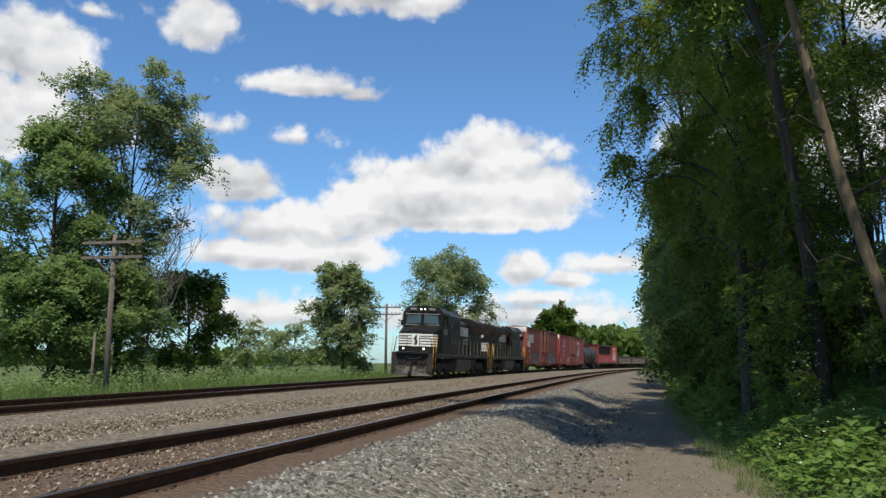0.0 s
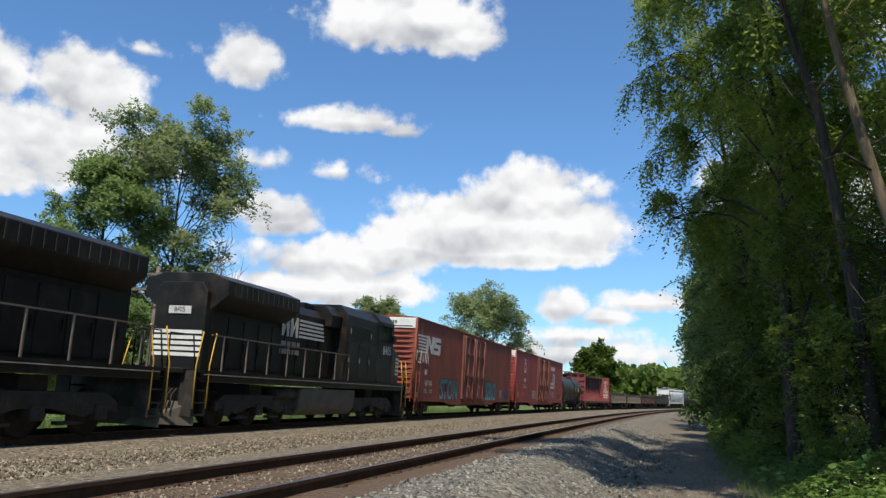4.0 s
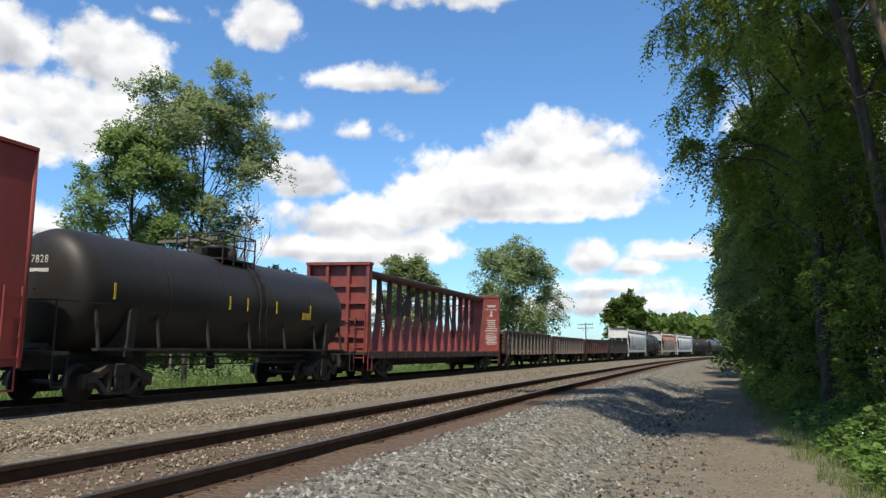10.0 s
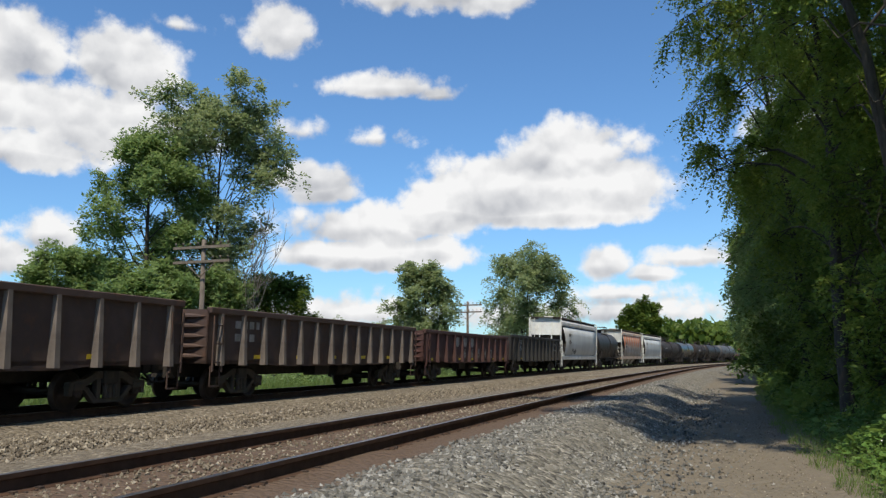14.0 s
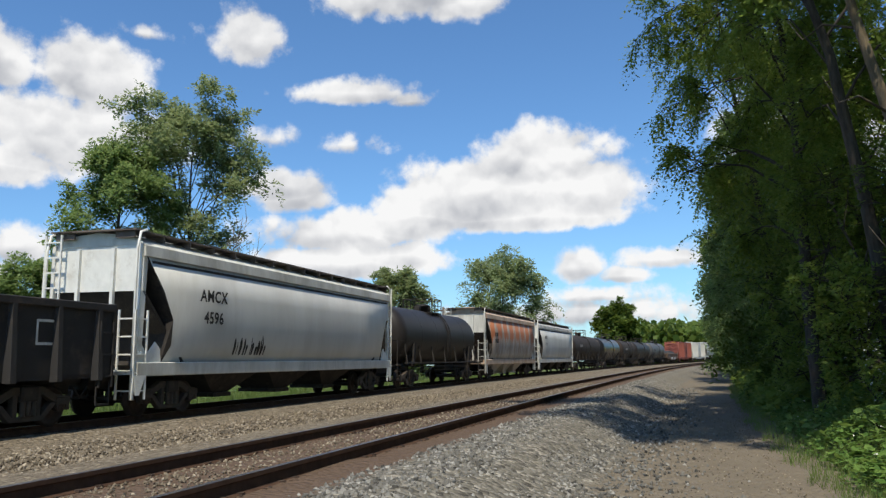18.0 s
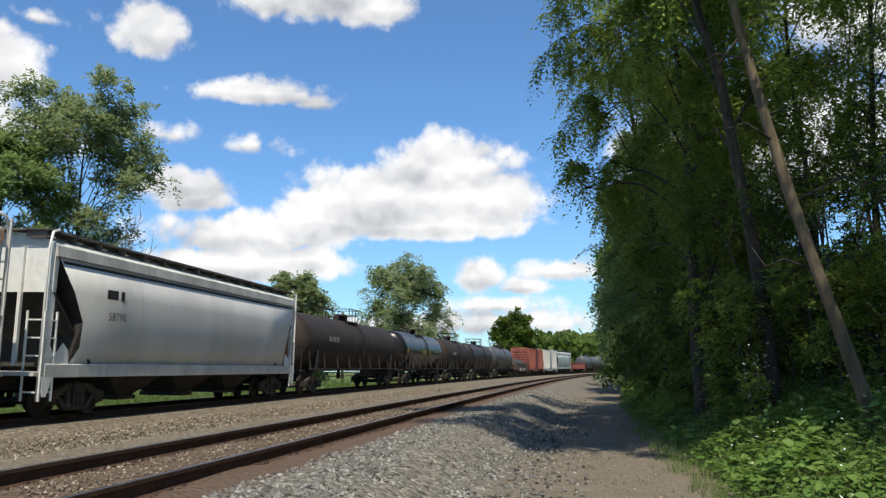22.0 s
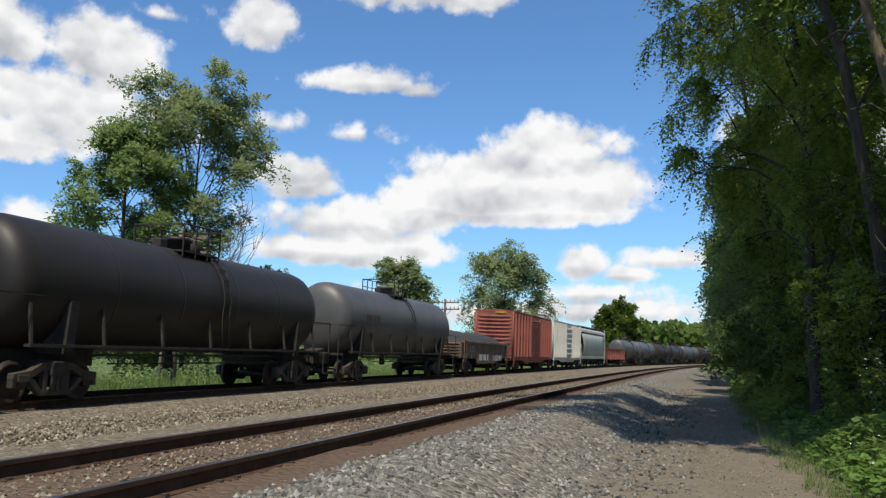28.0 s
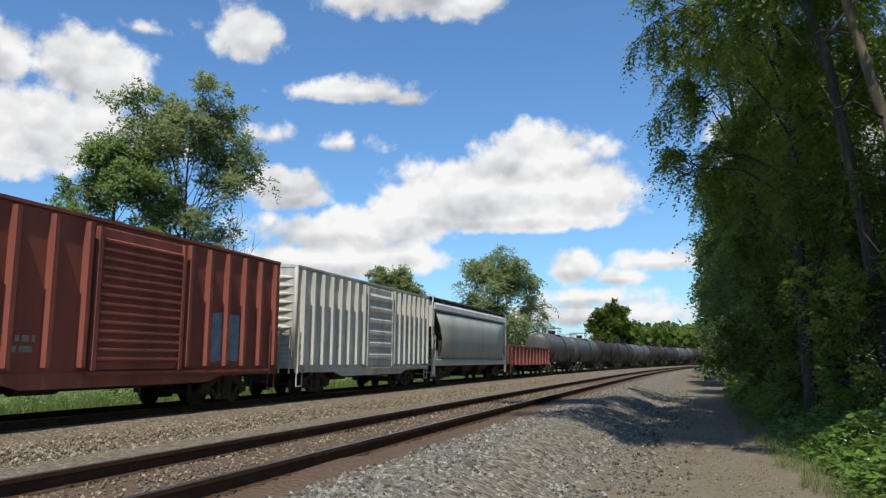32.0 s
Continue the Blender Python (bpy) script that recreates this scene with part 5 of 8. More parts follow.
DECAL = mat("white_lettering", (0.62, 0.61, 0.58), 0.65, 0, 0.25, 5, stain=(0.4, 0.37, 0.34), stain_scale=4, stain_amount=0.35)
DECAL_DIM = mat("dirty_lettering", (0.34, 0.31, 0.28), 0.7, 0, 0.4, 5)
DECAL_DARK = mat("black_lettering", (0.02, 0.02, 0.02), 0.7)
TEAL = spray_mat("teal_spray_paint", (0.025, 0.14, 0.15), (0.16, 0.32, 0.42))
TEAL_DARK = mat("dark_spray_outline", (0.012, 0.03, 0.036), 0.7, 0, 0.3, 4)
BLUE_SPRAY = mat("blue_spray_paint", (0.02, 0.035, 0.12), 0.6, 0, 0.4, 3)
PALE_BLUE = mat("pale_blue_patch", (0.22, 0.34, 0.45), 0.7, 0, 0.4, 3)
SILVER_SPRAY = mat("silver_spray_paint", (0.42, 0.42, 0.42), 0.5, 0, 0.3, 3)
GLASS = mat("dark_window_glass", (0.025, 0.035, 0.05), 0.08, 0.0, 0.1, 2, spec=1.0)
TARP = mat("dark_load", (0.032, 0.033, 0.036), 0.85, 0, 0.4, 5, bump=0.8, bump_scale=10)
DOOR_PANEL = mat("worn_door_panel", (0.24, 0.062, 0.056), 0.65, 0, 0.4, 1.5, stain=(0.2, 0.115, 0.09), stain_scale=1.9, stain_amount=0.55, stretch=(1, 1, 0.5))
DOOR_BAR = mat("worn_door_bar", (0.22, 0.078, 0.058), 0.7, 0, 0.35, 3)
YELLOW_MARK = mat("yellow_marking", (0.55, 0.40, 0.02), 0.6, 0, 0.3, 5)


def lamp_mat(name, color, power):
    m = bpy.data.materials.new(name)
    m.use_nodes = True
    b = m.node_tree.nodes["Principled BSDF"]
    b.inputs["Base Color"].default_value = (*color, 1)
    b.inputs["Emission Color"].default_value, b.inputs["Emission Strength"].default_value = (*color, 1), power
    return m


LIT_LAMP = lamp_mat("lit_headlight", (1.0, 0.95, 0.82), 2.2)
TR_V, TR_A = 12.87, -0.036
CARS, WHEELS = [], []
SLIM, AHEAD = 0.9, 0.2              # width of the cars against a full loading gauge; metres by which they are set back


def run(t):
    """Metres that the train has come by t seconds."""
    return TR_V * t + TR_A * t * t / 2


def near_side(x, z, y=-1.6):
    return pose(x, y, z, 90, 0, 0)


def bars(name, parent, x0, z0, rows, material, y=-1.6, n=(2, 4), h=0.06, seed=0, far=False):
    """Small unreadable stencilling: short bars in rows; rows are (width)."""
    r = random.Random(seed)
    g = Geo()
    for i, w in enumerate(rows):
        x = x0
        z = z0 - i * h * 1.7
        while x < x0 + w:
            b = min(r.uniform(h * 0.8, h * 3.0), x0 + w - x)
            g.box(x, x + b, y - 0.003, y + 0.003, z, z + h)
            x += b + h * 0.6
    return tagged(part(name, g, material, parent), kind="stuff")


# running gear, shared by all wagons
gw = Geo()
for sy in (-1, 1):
    gw.lathe([(sy * 0.685, 0.10), (sy * 0.685, 0.40), (sy * 0.70, 0.445), (sy * 0.725, 0.445), (sy * 0.735, 0.42), (sy * 0.80, 0.415), (sy * 0.80, 0.35), (sy * 0.765, 0.32), (sy * 0.755, 0.16), (sy * 0.79, 0.13), (sy * 0.79, 0.0)], "y", 20, caps=False)
gw.lathe([(-1.0, 0.075), (1.0, 0.075)], "y", 10)
gw.lathe([(-1.08, 0.11), (-0.94, 0.11)], "y", 10)
gw.lathe([(0.94, 0.11), (1.08, 0.11)], "y", 10)
for sy in (-1.083, 1.083):
    for k in range(3):
        a = k * 2.094
        gw.box(0.06 * math.cos(a) - 0.015, 0.06 * math.cos(a) + 0.015, sy - 0.012, sy + 0.012, 0.06 * math.sin(a) - 0.015, 0.06 * math.sin(a) + 0.015)
WHEELSET = gw.mesh("wheelset", [WHEEL])
SIDE_FRAMES = []
for sy in (-1.0, 1.0):
    # cast frame: arched top bar, straight bottom bar, two columns, a pedestal over each journal
    gt = Geo()
    gt.prism([(-1.16, 0.5), (-1.14, 0.62), (-0.72, 0.68), (-0.4, 0.84), (0.4, 0.84), (0.72, 0.68), (1.14, 0.62), (1.16, 0.5), (0.7, 0.52), (0.38, 0.68), (-0.38, 0.68), (-0.7, 0.52)], sy - 0.08, sy + 0.08, "y")
    gt.prism([(-0.78, 0.5), (-0.42, 0.17), (0.42, 0.17), (0.78, 0.5), (0.62, 0.52), (0.36, 0.27), (-0.36, 0.27), (-0.62, 0.52)], sy - 0.075, sy + 0.075, "y")
    for sx in (-1, 1):
        gt.box(*sorted((sx * 0.24, sx * 0.36)), sy - 0.07, sy + 0.07, 0.25, 0.7)
        gt.box(sx * 0.89 - 0.15, sx * 0.89 + 0.15, sy - 0.1, sy + 0.1, 0.46, 0.6)
        gt.box(*sorted((sx * 1.04, sx * 1.15)), sy - 0.07, sy + 0.07, 0.34, 0.56)
    SIDE_FRAMES.append(gt.mesh("side_frame", TRUCK_STEEL, bevel=0.012))
SPRINGS = []
for sy in (-1.085, 1.085):
    for sx in (-0.14, 0.0, 0.14):
        SPRINGS.append(Geo().lathe([(0.27 + k * 0.025, 0.062 if k % 2 else 0.045) for k in range(13)], "z", 8, centre=(sx, sy, 0)).mesh("spring", TRUCK_STEEL))
BOLSTER = Geo().box(-0.22, 0.22, -1.15, 1.15, 0.56, 0.86).mesh("bolster", UNDER, bevel=0.03)
gb = Geo()
for sx in (-0.42, 0.42):
    gb.box(sx - 0.06, sx + 0.06, -0.9, 0.9, 0.3, 0.42)
BRAKE = gb.mesh("brake_beam", UNDER)


def truck(parent, x, axles=(-0.89, 0.89)):
    """A two-axle truck whose wheelsets roll."""
    t = part("truck", BOLSTER, None, parent, at=pose(x, 0, 0))
    for me, nm in [(q, "spring") for q in SPRINGS] + [(SIDE_FRAMES[0], "side_frame"), (SIDE_FRAMES[1], "side_frame"), (BRAKE, "brake_beam")]:
        new(nm, me).parent = t
    for a in axles:
        w = new("wheelset", WHEELSET)
        w.parent = t
        w.matrix_basis = pose(a, 0, 0.42)
        WHEELS.append((w, a, 0.42, 0.42))
    return t


def coupler(parent, x, sign):
    g = Geo().box(x, x + sign * 0.75, -0.09, 0.09, 0.78, 0.95) if sign > 0 else Geo().box(x + sign * 0.75, x, -0.09, 0.09, 0.78, 0.95)
    g.box(min(x + sign * 0.6, x + sign * 0.85), max(x + sign * 0.6, x + sign * 0.85), -0.16, 0.16, 0.72, 1.0)
    part("coupler", g, UNDER, parent, bevel=0.02)
    pts = [(x + sign * 0.05, -0.35, 0.75), (x + sign * 0.3, -0.38, 0.52), (x + sign * 0.6, -0.3, 0.5), (x + sign * 0.85, -0.1, 0.62)]
    part("brake_hose", Geo().tube(pts, 0.03, 6), UNDER, parent)


def ladder(name, parent, x, y, z0, z1, w, material, axis="x", rungs=None, r=0.022):
    g = Geo()
    n = rungs or int((z1 - z0) / 0.4)
    ends = [(x - w / 2, y), (x + w / 2, y)] if axis == "x" else [(x, y - w / 2), (x, y + w / 2)]
    for ex, ey in ends:
        g.bar((ex, ey, z0), (ex, ey, z1), r * 2)
    for k in range(n):
        z = z0 + (z1 - z0) * (k + 0.5) / n
        g.bar((*ends[0], z), (*ends[1], z), r * 1.6)
    return part(name, g, material, parent)


def wagon(name, label, s0, s1, category="freight car"):
    t = tagged(new(name), label, category, "cars of the freight train")
    CARS.append((t, (s0 + s1) / 2, 0))
    return t, s1 - s0


def rib_end(parent, paint, x, sign, z0, z1, n, half=1.5, depth=0.09):
    """Horizontal pressed ribs of a box end, thick at the middle of the panel."""
    for i in range(n):
        z = z0 + (z1 - z0) * (i + 0.5) / n
        h = (z1 - z0) / n * 0.32
        rings = []
        for k in range(9):
            y = -half + 2 * half * k / 8
            f = 0.35 + 0.65 * math.sin(math.pi * (0.12 + 0.76 * k / 8)) if k not in (0, 8) else 0.05
            rings.append([(x, y, z + h * f), (x + sign * depth * f, y, z + h * 0.35 * f), (x + sign * depth * f, y, z - h * 0.35 * f), (x, y, z - h * f)])
        part("end_rib", Geo().loft(rings, smooth=False), paint, parent)


def boxcar(label, s0, s1, H, paint, end_paint=None, roof=None, smooth=True, band=None, door_x=0.0, door_w=4.9, door="plug", posts=9, floor=0.98):
    t, L = wagon("boxcar", label, s0, s1)
    h, W = L / 2, 1.55
    end_paint = end_paint or paint
    eave = H - 0.16
    part("body", Geo().box(-h, h, -W, W, floor, eave), paint, t, bevel=0.02)
    rf = Geo()
    rf.prism([(-W - 0.05, eave), (-W - 0.05, eave + 0.07), (0, H), (W + 0.05, eave + 0.07), (W + 0.05, eave)], -h - 0.03, h + 0.03)
    k = 0
    while -h + 0.6 + k * 1.2 < h - 0.3:
        x = -h + 0.6 + k * 1.2
        rf.prism([(-W - 0.03, eave + 0.07), (0, H + 0.045), (W + 0.03, eave + 0.07), (0, H)], x - 0.05, x + 0.05)
        k += 1
    part("roof", rf, roof or paint, t)
    sill = Geo()
    for sy in (-1, 1):
        y0, y1 = sorted((sy * (W - 0.06), sy * (W + 0.03)))
        sill.prism([(-h + 0.1, floor + 0.02), (h - 0.1, floor + 0.02), (h - 0.1, floor - 0.12), (h * 0.55, floor - 0.14), (h * 0.45, floor - 0.3), (-h * 0.45, floor - 0.3), (-h * 0.55, floor - 0.14), (-h + 0.1, floor - 0.12)], y0, y1, "y")
    part("side_sill", sill, paint, t)
    part("centre_sill", Geo().box(-h, h, -0.3, 0.3, 0.55, floor), UNDER, t)
    part("brake_valve", Geo().box(0.6, 1.5, -0.9, -0.45, 0.6, 0.92), UNDER, t, bevel=0.03)
    part("air_reservoir", Geo().tube([(-2.6, -0.7, 0.72), (-1.4, -0.7, 0.72)], 0.2, 12), UNDER, t)
    part("brake_rod", Geo().bar((-4, -0.4, 0.6), (5, -0.4, 0.6), 0.04), UNDER, t)
    for sx in (-1, 1):
        g = Geo()
        top = eave - (0.5 if band else 0.15)
        g.box(*sorted((sx * h, sx * (h + 0.012))), -W + 0.02, W - 0.02, floor + 0.02, eave)
        p_ = part("end_panel", g, end_paint, t)
        rib_end(p_, end_paint, sx * (h + 0.012), sx, floor + 0.1, top - 0.05, 13 if smooth else 11, W - 0.1)
        for sy in (-1, 1):
            part("corner_post", Geo().tube([(sx * (h + 0.01), sy * (W - 0.04), floor), (sx * (h + 0.01), sy * (W - 0.04), eave)], 0.07, 8), end_paint, t)
        if band:
            gb_ = Geo().box(min(sx * h, sx * (h + 0.06)), max(sx * h, sx * (h + 0.06)), -W - 0.02, W + 0.02, eave - 0.5, eave + 0.02)
            part("excess_height_band", gb_, band, t, "white band across the top of the end", bevel=0.02)
            gn = Geo()
            for i in range(7):
                gn.box(sx * (h + 0.062) - 0.004, sx * (h + 0.062) + 0.004, -0.35 + i * 0.15, -0.25 + i * 0.15, eave - 0.28, eave - 0.12)
            gn.box(sx * (h + 0.062) - 0.004, sx * (h + 0.062) + 0.004, -1.3, 0.9, eave - 0.42, eave - 0.37)
            part("stencil", gn, DECAL_DARK, t)
        ladder("ladder", t, sx * (h + 0.13), -1.2, floor - 0.15, floor + 1.35, 0.42, paint, "y", 4)
        ladder("ladder", t, sx * (h - 0.32), -W - 0.07, floor - 0.15, floor + 1.35, 0.42, paint, "x", 4)
        part("platform", Geo().box(min(sx * h, sx * (h + 0.3)), max(sx * h, sx * (h + 0.3)), -0.6, 0.6, floor + 0.05, floor + 0.1), UNDER, t)
        gs_ = Geo()
        for xx in (h - 0.52, h - 0.12):
            gs_.bar((sx * xx, -W - 0.02, floor - 0.1), (sx * xx, -W - 0.02, 0.42), 0.03)
        gs_.bar((sx * (h - 0.52), -W - 0.02, 0.42), (sx * (h - 0.12), -W - 0.02, 0.42), 0.04)
        part("stirrup_step", gs_, paint, t)
        coupler(t, sx * h, sx)
        truck(t, sx * (h - 2.3))
    if not smooth:
        me = Geo().prism([(-0.08, -W), (-0.06, -W - 0.17), (0.06, -W - 0.17), (0.08, -W)], floor + 0.12, eave - 0.08, "z").mesh("side_post", paint)
        me2 = Geo().prism([(-0.08, W), (-0.06, W + 0.17), (0.06, W + 0.17), (0.08, W)], floor + 0.12, eave - 0.08, "z").mesh("side_post", paint)
        gaps = [(-h + 0.35, door_x - door_w / 2 - 0.25), (door_x + door_w / 2 + 0.25, h - 0.35)]
        for a, b in gaps:
            for i in range(posts):
                x = a + (b - a) * (i / (posts - 1))
                for m_ in (me, me2):
                    o = new("side_post", m_)
                    o.parent = t
                    o.matrix_basis = pose(x, 0, 0)
    if smooth:
        # welded joints between the side sheets
        n = int(L / 1.22)
        for k in range(1, n):
            x = -h + L * k / n
            if abs(x - door_x) > door_w / 2 + 0.1:
                for sy in (-1, 1):
                    part("side_seam", Geo().box(x - 0.022, x + 0.022, *sorted((sy * (W - 0.01), sy * (W + 0.0035))), floor + 0.05, eave - 0.05), paint, t)
    # doors on both sides
    for sy in (-1, 1):
        if door == "plug":
            for kx in (-1, 1):
                cx = door_x + kx * door_w / 4
                w2 = door_w / 4 - 0.04
                ya, yb = sorted((sy * W, sy * (W + 0.05)))
                d = part("door", Geo().box(cx - w2, cx + w2, ya, yb, floor + 0.06, eave - 0.1), DOOR_PANEL, t, bevel=0.015)
                g = Geo()
                yc, yd = sorted((sy * (W + 0.05), sy * (W + 0.13)))
                for z in (floor + 0.12, floor + 1.45, floor + 2.75, eave - 0.16):
                    part("stiffener", Geo().box(cx - w2, cx + w2, yc, yd, z - 0.05, z + 0.05), DOOR_BAR, d)
                for xx in (cx - w2 + 0.05, cx, cx + w2 - 0.05):
                    part("stiffener", Geo().box(xx - 0.045, xx + 0.045, yc, yd + 0.003 if sy > 0 else yd, floor + 0.06, eave - 0.12), DOOR_BAR, d)
                for xx in (cx - w2 + 0.2, cx + w2 - 0.2):
                    g = Geo()
                    g.tube([(xx, sy * (W + 0.18), floor - 0.12), (xx, sy * (W + 0.18), eave - 0.15)], 0.028, 8)
                    for z in (floor + 0.1, floor + 1.4, floor + 2.7, eave - 0.25):
                        g.box(xx - 0.06, xx + 0.06, *sorted((sy * (W + 0.09), sy * (W + 0.18))), z - 0.05, z + 0.05)
                    part("locking_bar", g, DOOR_BAR, d)
                g = Geo().box(cx - 0.13, cx + 0.13, *sorted((sy * (W + 0.1), sy * (W + 0.13))), floor + 0.55, floor + 1.25)
                g.lathe([(0, 0.11), (sy * 0.05, 0.11)], "y", 14, centre=(cx + 0.05, sy * (W + 0.13), floor + 0.8))
                g.bar((cx + 0.05, sy * (W + 0.2), floor + 0.82), (cx + 0.14, sy * (W + 0.2), floor + 0.45), 0.04)
                part("door_gear", g, DOOR_BAR, d)
        else:
            ya, yb = sorted((sy * W, sy * (W + 0.09)))
            d = part("door", Geo().box(door_x - door_w / 2, door_x + door_w / 2, ya, yb, floor + 0.05, eave - 0.12), paint, t, bevel=0.02)
            n = 14 if door == "louvre" else 6
            for i in range(n):
                z = floor + 0.2 + (eave - floor - 0.5) * (i + 0.5) / n
                hh = (eave - floor - 0.5) / n * (0.3 if door == "louvre" else 0.36)
                g = Geo().prism([(sy * (W + 0.09), z - hh), (sy * (W + 0.16), z - hh * 0.4), (sy * (W + 0.16), z + hh * 0.4), (sy * (W + 0.09), z + hh)], door_x - door_w / 2 + 0.15, door_x + door_w / 2 - 0.15)
                part("door_rib", g, paint, d)
            for xx in (door_x - door_w / 2 + 0.06, door_x + door_w / 2 - 0.06):
                part("door_post", Geo().box(xx - 0.06, xx + 0.06, *sorted((sy * (W + 0.09), sy * (W + 0.17))), floor + 0.05, eave - 0.12), paint, d)
            part("door_track", Geo().box(door_x - door_w / 2 - 0.1, h - 0.6, *sorted((sy * W, sy * (W + 0.13))), floor - 0.05, floor + 0.03), paint, t)
    return t, L


def tank_car(label, s0, s1, paint, radius=1.48, zc=2.78, band=True, rail=1.7, cage=0.0, dome_x=0.0):
    t, L = wagon("tank_car", label, s0, s1)
    h = L / 2
    he = h - 0.75
    prof = [(-he, 0.02), (-he + 0.03, radius * 0.4), (-he + 0.1, radius * 0.68), (-he + 0.2, radius * 0.84), (-he + 0.34, radius * 0.94), (-he + 0.5, radius * 0.985), (-he + 0.68, radius), (-he + 0.74, radius)]
    body = list(prof)
    for x in (-h * 0.5, -h * 0.17, h * 0.17, h * 0.5):
        # weld seams round the barrel
        body += [(x - 0.06, radius), (x - 0.02, radius), (x - 0.012, radius + 0.006), (x + 0.012, radius + 0.006), (x + 0.02, radius), (x + 0.06, radius)]
    body += [(-x, r) for x, r in reversed(prof)]
    part("tank", Geo().lathe(body, "x", 40, centre=(0, 0, zc), caps=False), paint, t)
    for sx in (-1, 1):
        x0, x1 = sorted((sx * (h - 0.05), sx * (h - 4.2)))
        part("stub_sill", Geo().box(x0, x1, -0.33, 0.33, 0.72, 1.15), UNDER, t)
    for sy in (-1, 1):
        g = Geo()
        g.box(-h + 1.2, h - 1.2, *sorted((sy * 1.32, sy * 1.5)), 1.14, 1.2)
        n = int(L / 2.2)
        for i in range(n + 1):
            x = -h + 1.3 + (L - 2.6) * i / n
            g.bar((x, sy * 1.42, 1.17), (x, sy * 1.28, 2.0), 0.06)
        part("running_board", g, UNDER, t)
    for sx in (-1, 1):
        g = Geo()
        g.prism([(-1.35, 1.0), (-1.42, 2.1), (-0.9, 1.62), (0.9, 1.62), (1.42, 2.1), (1.35, 1.0)], sx * (h - 2.4) - 0.12, sx * (h - 2.4) + 0.12)
        g.prism([(sx * (h - 2.0), 1.15), (sx * (h - 0.3), 1.15), (sx * (h - 2.0), 1.5)], -0.3, 0.3, "y")
        part("saddle", g, UNDER, t)
    for sx in (-1, 1):
        g = Geo().box(min(sx * (h - 0.45), sx * h), max(sx * (h - 0.45), sx * h), -1.45, 1.45, 1.05, 1.13)
        part("end_platform", g, UNDER, t)
        g = Geo()
        for sy in (-1.4, 1.4):
            g.bar((sx * (h - 0.06), sy, 1.1), (sx * (h - 0.06), sy, 2.15), 0.035)
            g.bar((sx * (h - 0.06), sy, 1.1), (sx * (h - 0.06), sy, 0.42), 0.035)
            g.bar((sx * (h - 0.45), sy, 1.1), (sx * (h - 0.45), sy, 0.42), 0.035)
            g.bar((sx * (h - 0.06), sy, 0.42), (sx * (h - 0.45), sy, 0.42), 0.04)
            g.bar((sx * (h - 0.06), sy, 2.15), (sx * (h - 1.6), sy, 2.15), 0.03)
        g.bar((sx * (h - 0.06), -1.4, 2.15), (sx * (h - 0.06), 1.4, 2.15), 0.035)
        part("end_handrail", g, UNDER, t)
        coupler(t, sx * h, sx)
        truck(t, sx * (h - 2.3))
    # top fittings: manway, valve housing, railed platform, ladder
    top = zc + radius
    part("manway", Geo().lathe([(-0.1, 0.36), (0.22, 0.36), (0.24, 0.42), (0.32, 0.42), (0.36, 0.3), (0.37, 0.02)], "z", 18, centre=(dome_x, 0, top)), paint, t)
    part("valve_housing", Geo().lathe([(-0.1, 0.2), (0.35, 0.2), (0.38, 0.12)], "z", 12, centre=(dome_x + 0.75, 0, top)), UNDER, t)
    part("vent_box", Geo().box(dome_x - 0.95, dome_x - 0.65, -0.15, 0.15, top - 0.1, top + 0.22), UNDER, t, bevel=0.02)
    g = Geo()
    for sy in (-0.85, 0.85):
        g.box(dome_x - rail / 2, dome_x + rail / 2, *sorted((sy, sy * 0.62)), top - 0.12, top - 0.07)
    part("platform", g, UNDER, t)
    for sy in (-0.85, 0.85):
        for xx in (-rail / 2, -rail / 6, rail / 6, rail / 2):
            part("railing_post", Geo().bar((dome_x + xx, sy, top - 0.25), (dome_x + xx, sy, top + 0.62), 0.035), UNDER, t)
        part("top_rail", Geo().tube([(dome_x - rail / 2, sy * 0.9, top + 0.55), (dome_x - rail / 2 + 0.08, sy, top + 0.62), (dome_x + rail / 2 - 0.08, sy, top + 0.62), (dome_x + rail / 2, sy * 0.9, top + 0.55)], 0.022, 6), UNDER, t)
        part("mid_rail", Geo().bar((dome_x - rail / 2, sy, top + 0.28), (dome_x + rail / 2, sy, top + 0.28), 0.03), UNDER, t)
    for xx in (-rail / 2, rail / 2):
        part("end_rail", Geo().bar((dome_x + xx, -0.85, top + 0.6), (dome_x + xx, 0.85, top + 0.6), 0.04), UNDER, t)
    for sy in (-1, 1):
        g = Geo()
        for xx in (0.5, 0.85):
            pts = [(dome_x + xx, sy * (radius + 0.05) * math.cos(a), zc + (radius + 0.05) * math.sin(a)) for a in [radians(q) for q in (62, 45, 25, 5, -15)]] + [(dome_x + xx, sy * 1.45, 1.17)]
            g.tube(pts, 0.022, 5)
        for q in (55, 40, 26, 12, -2, -16):
            a = radians(q)
            g.bar((dome_x + 0.5, sy * (radius + 0.06) * math.cos(a), zc + (radius + 0.06) * math.sin(a)), (dome_x + 0.85, sy * (radius + 0.06) * math.cos(a), zc + (radius + 0.06) * math.sin(a)), 0.03)
        part("ladder", g, UNDER, t)
    g = Geo().lathe([(0, 0.14), (0.3, 0.12), (0.5, 0.07)], "z", 12, centre=(dome_x, 0, zc - radius - 0.42))
    g.tube([(-h * 0.55, -0.9, 0.98), (h * 0.55, -0.9, 0.98)], 0.03, 6).bar((-h * 0.5, -1.2, 0.8), (h * 0.5, -1.2, 0.8), 0.035)
    part("bottom_outlet", g, UNDER, t)
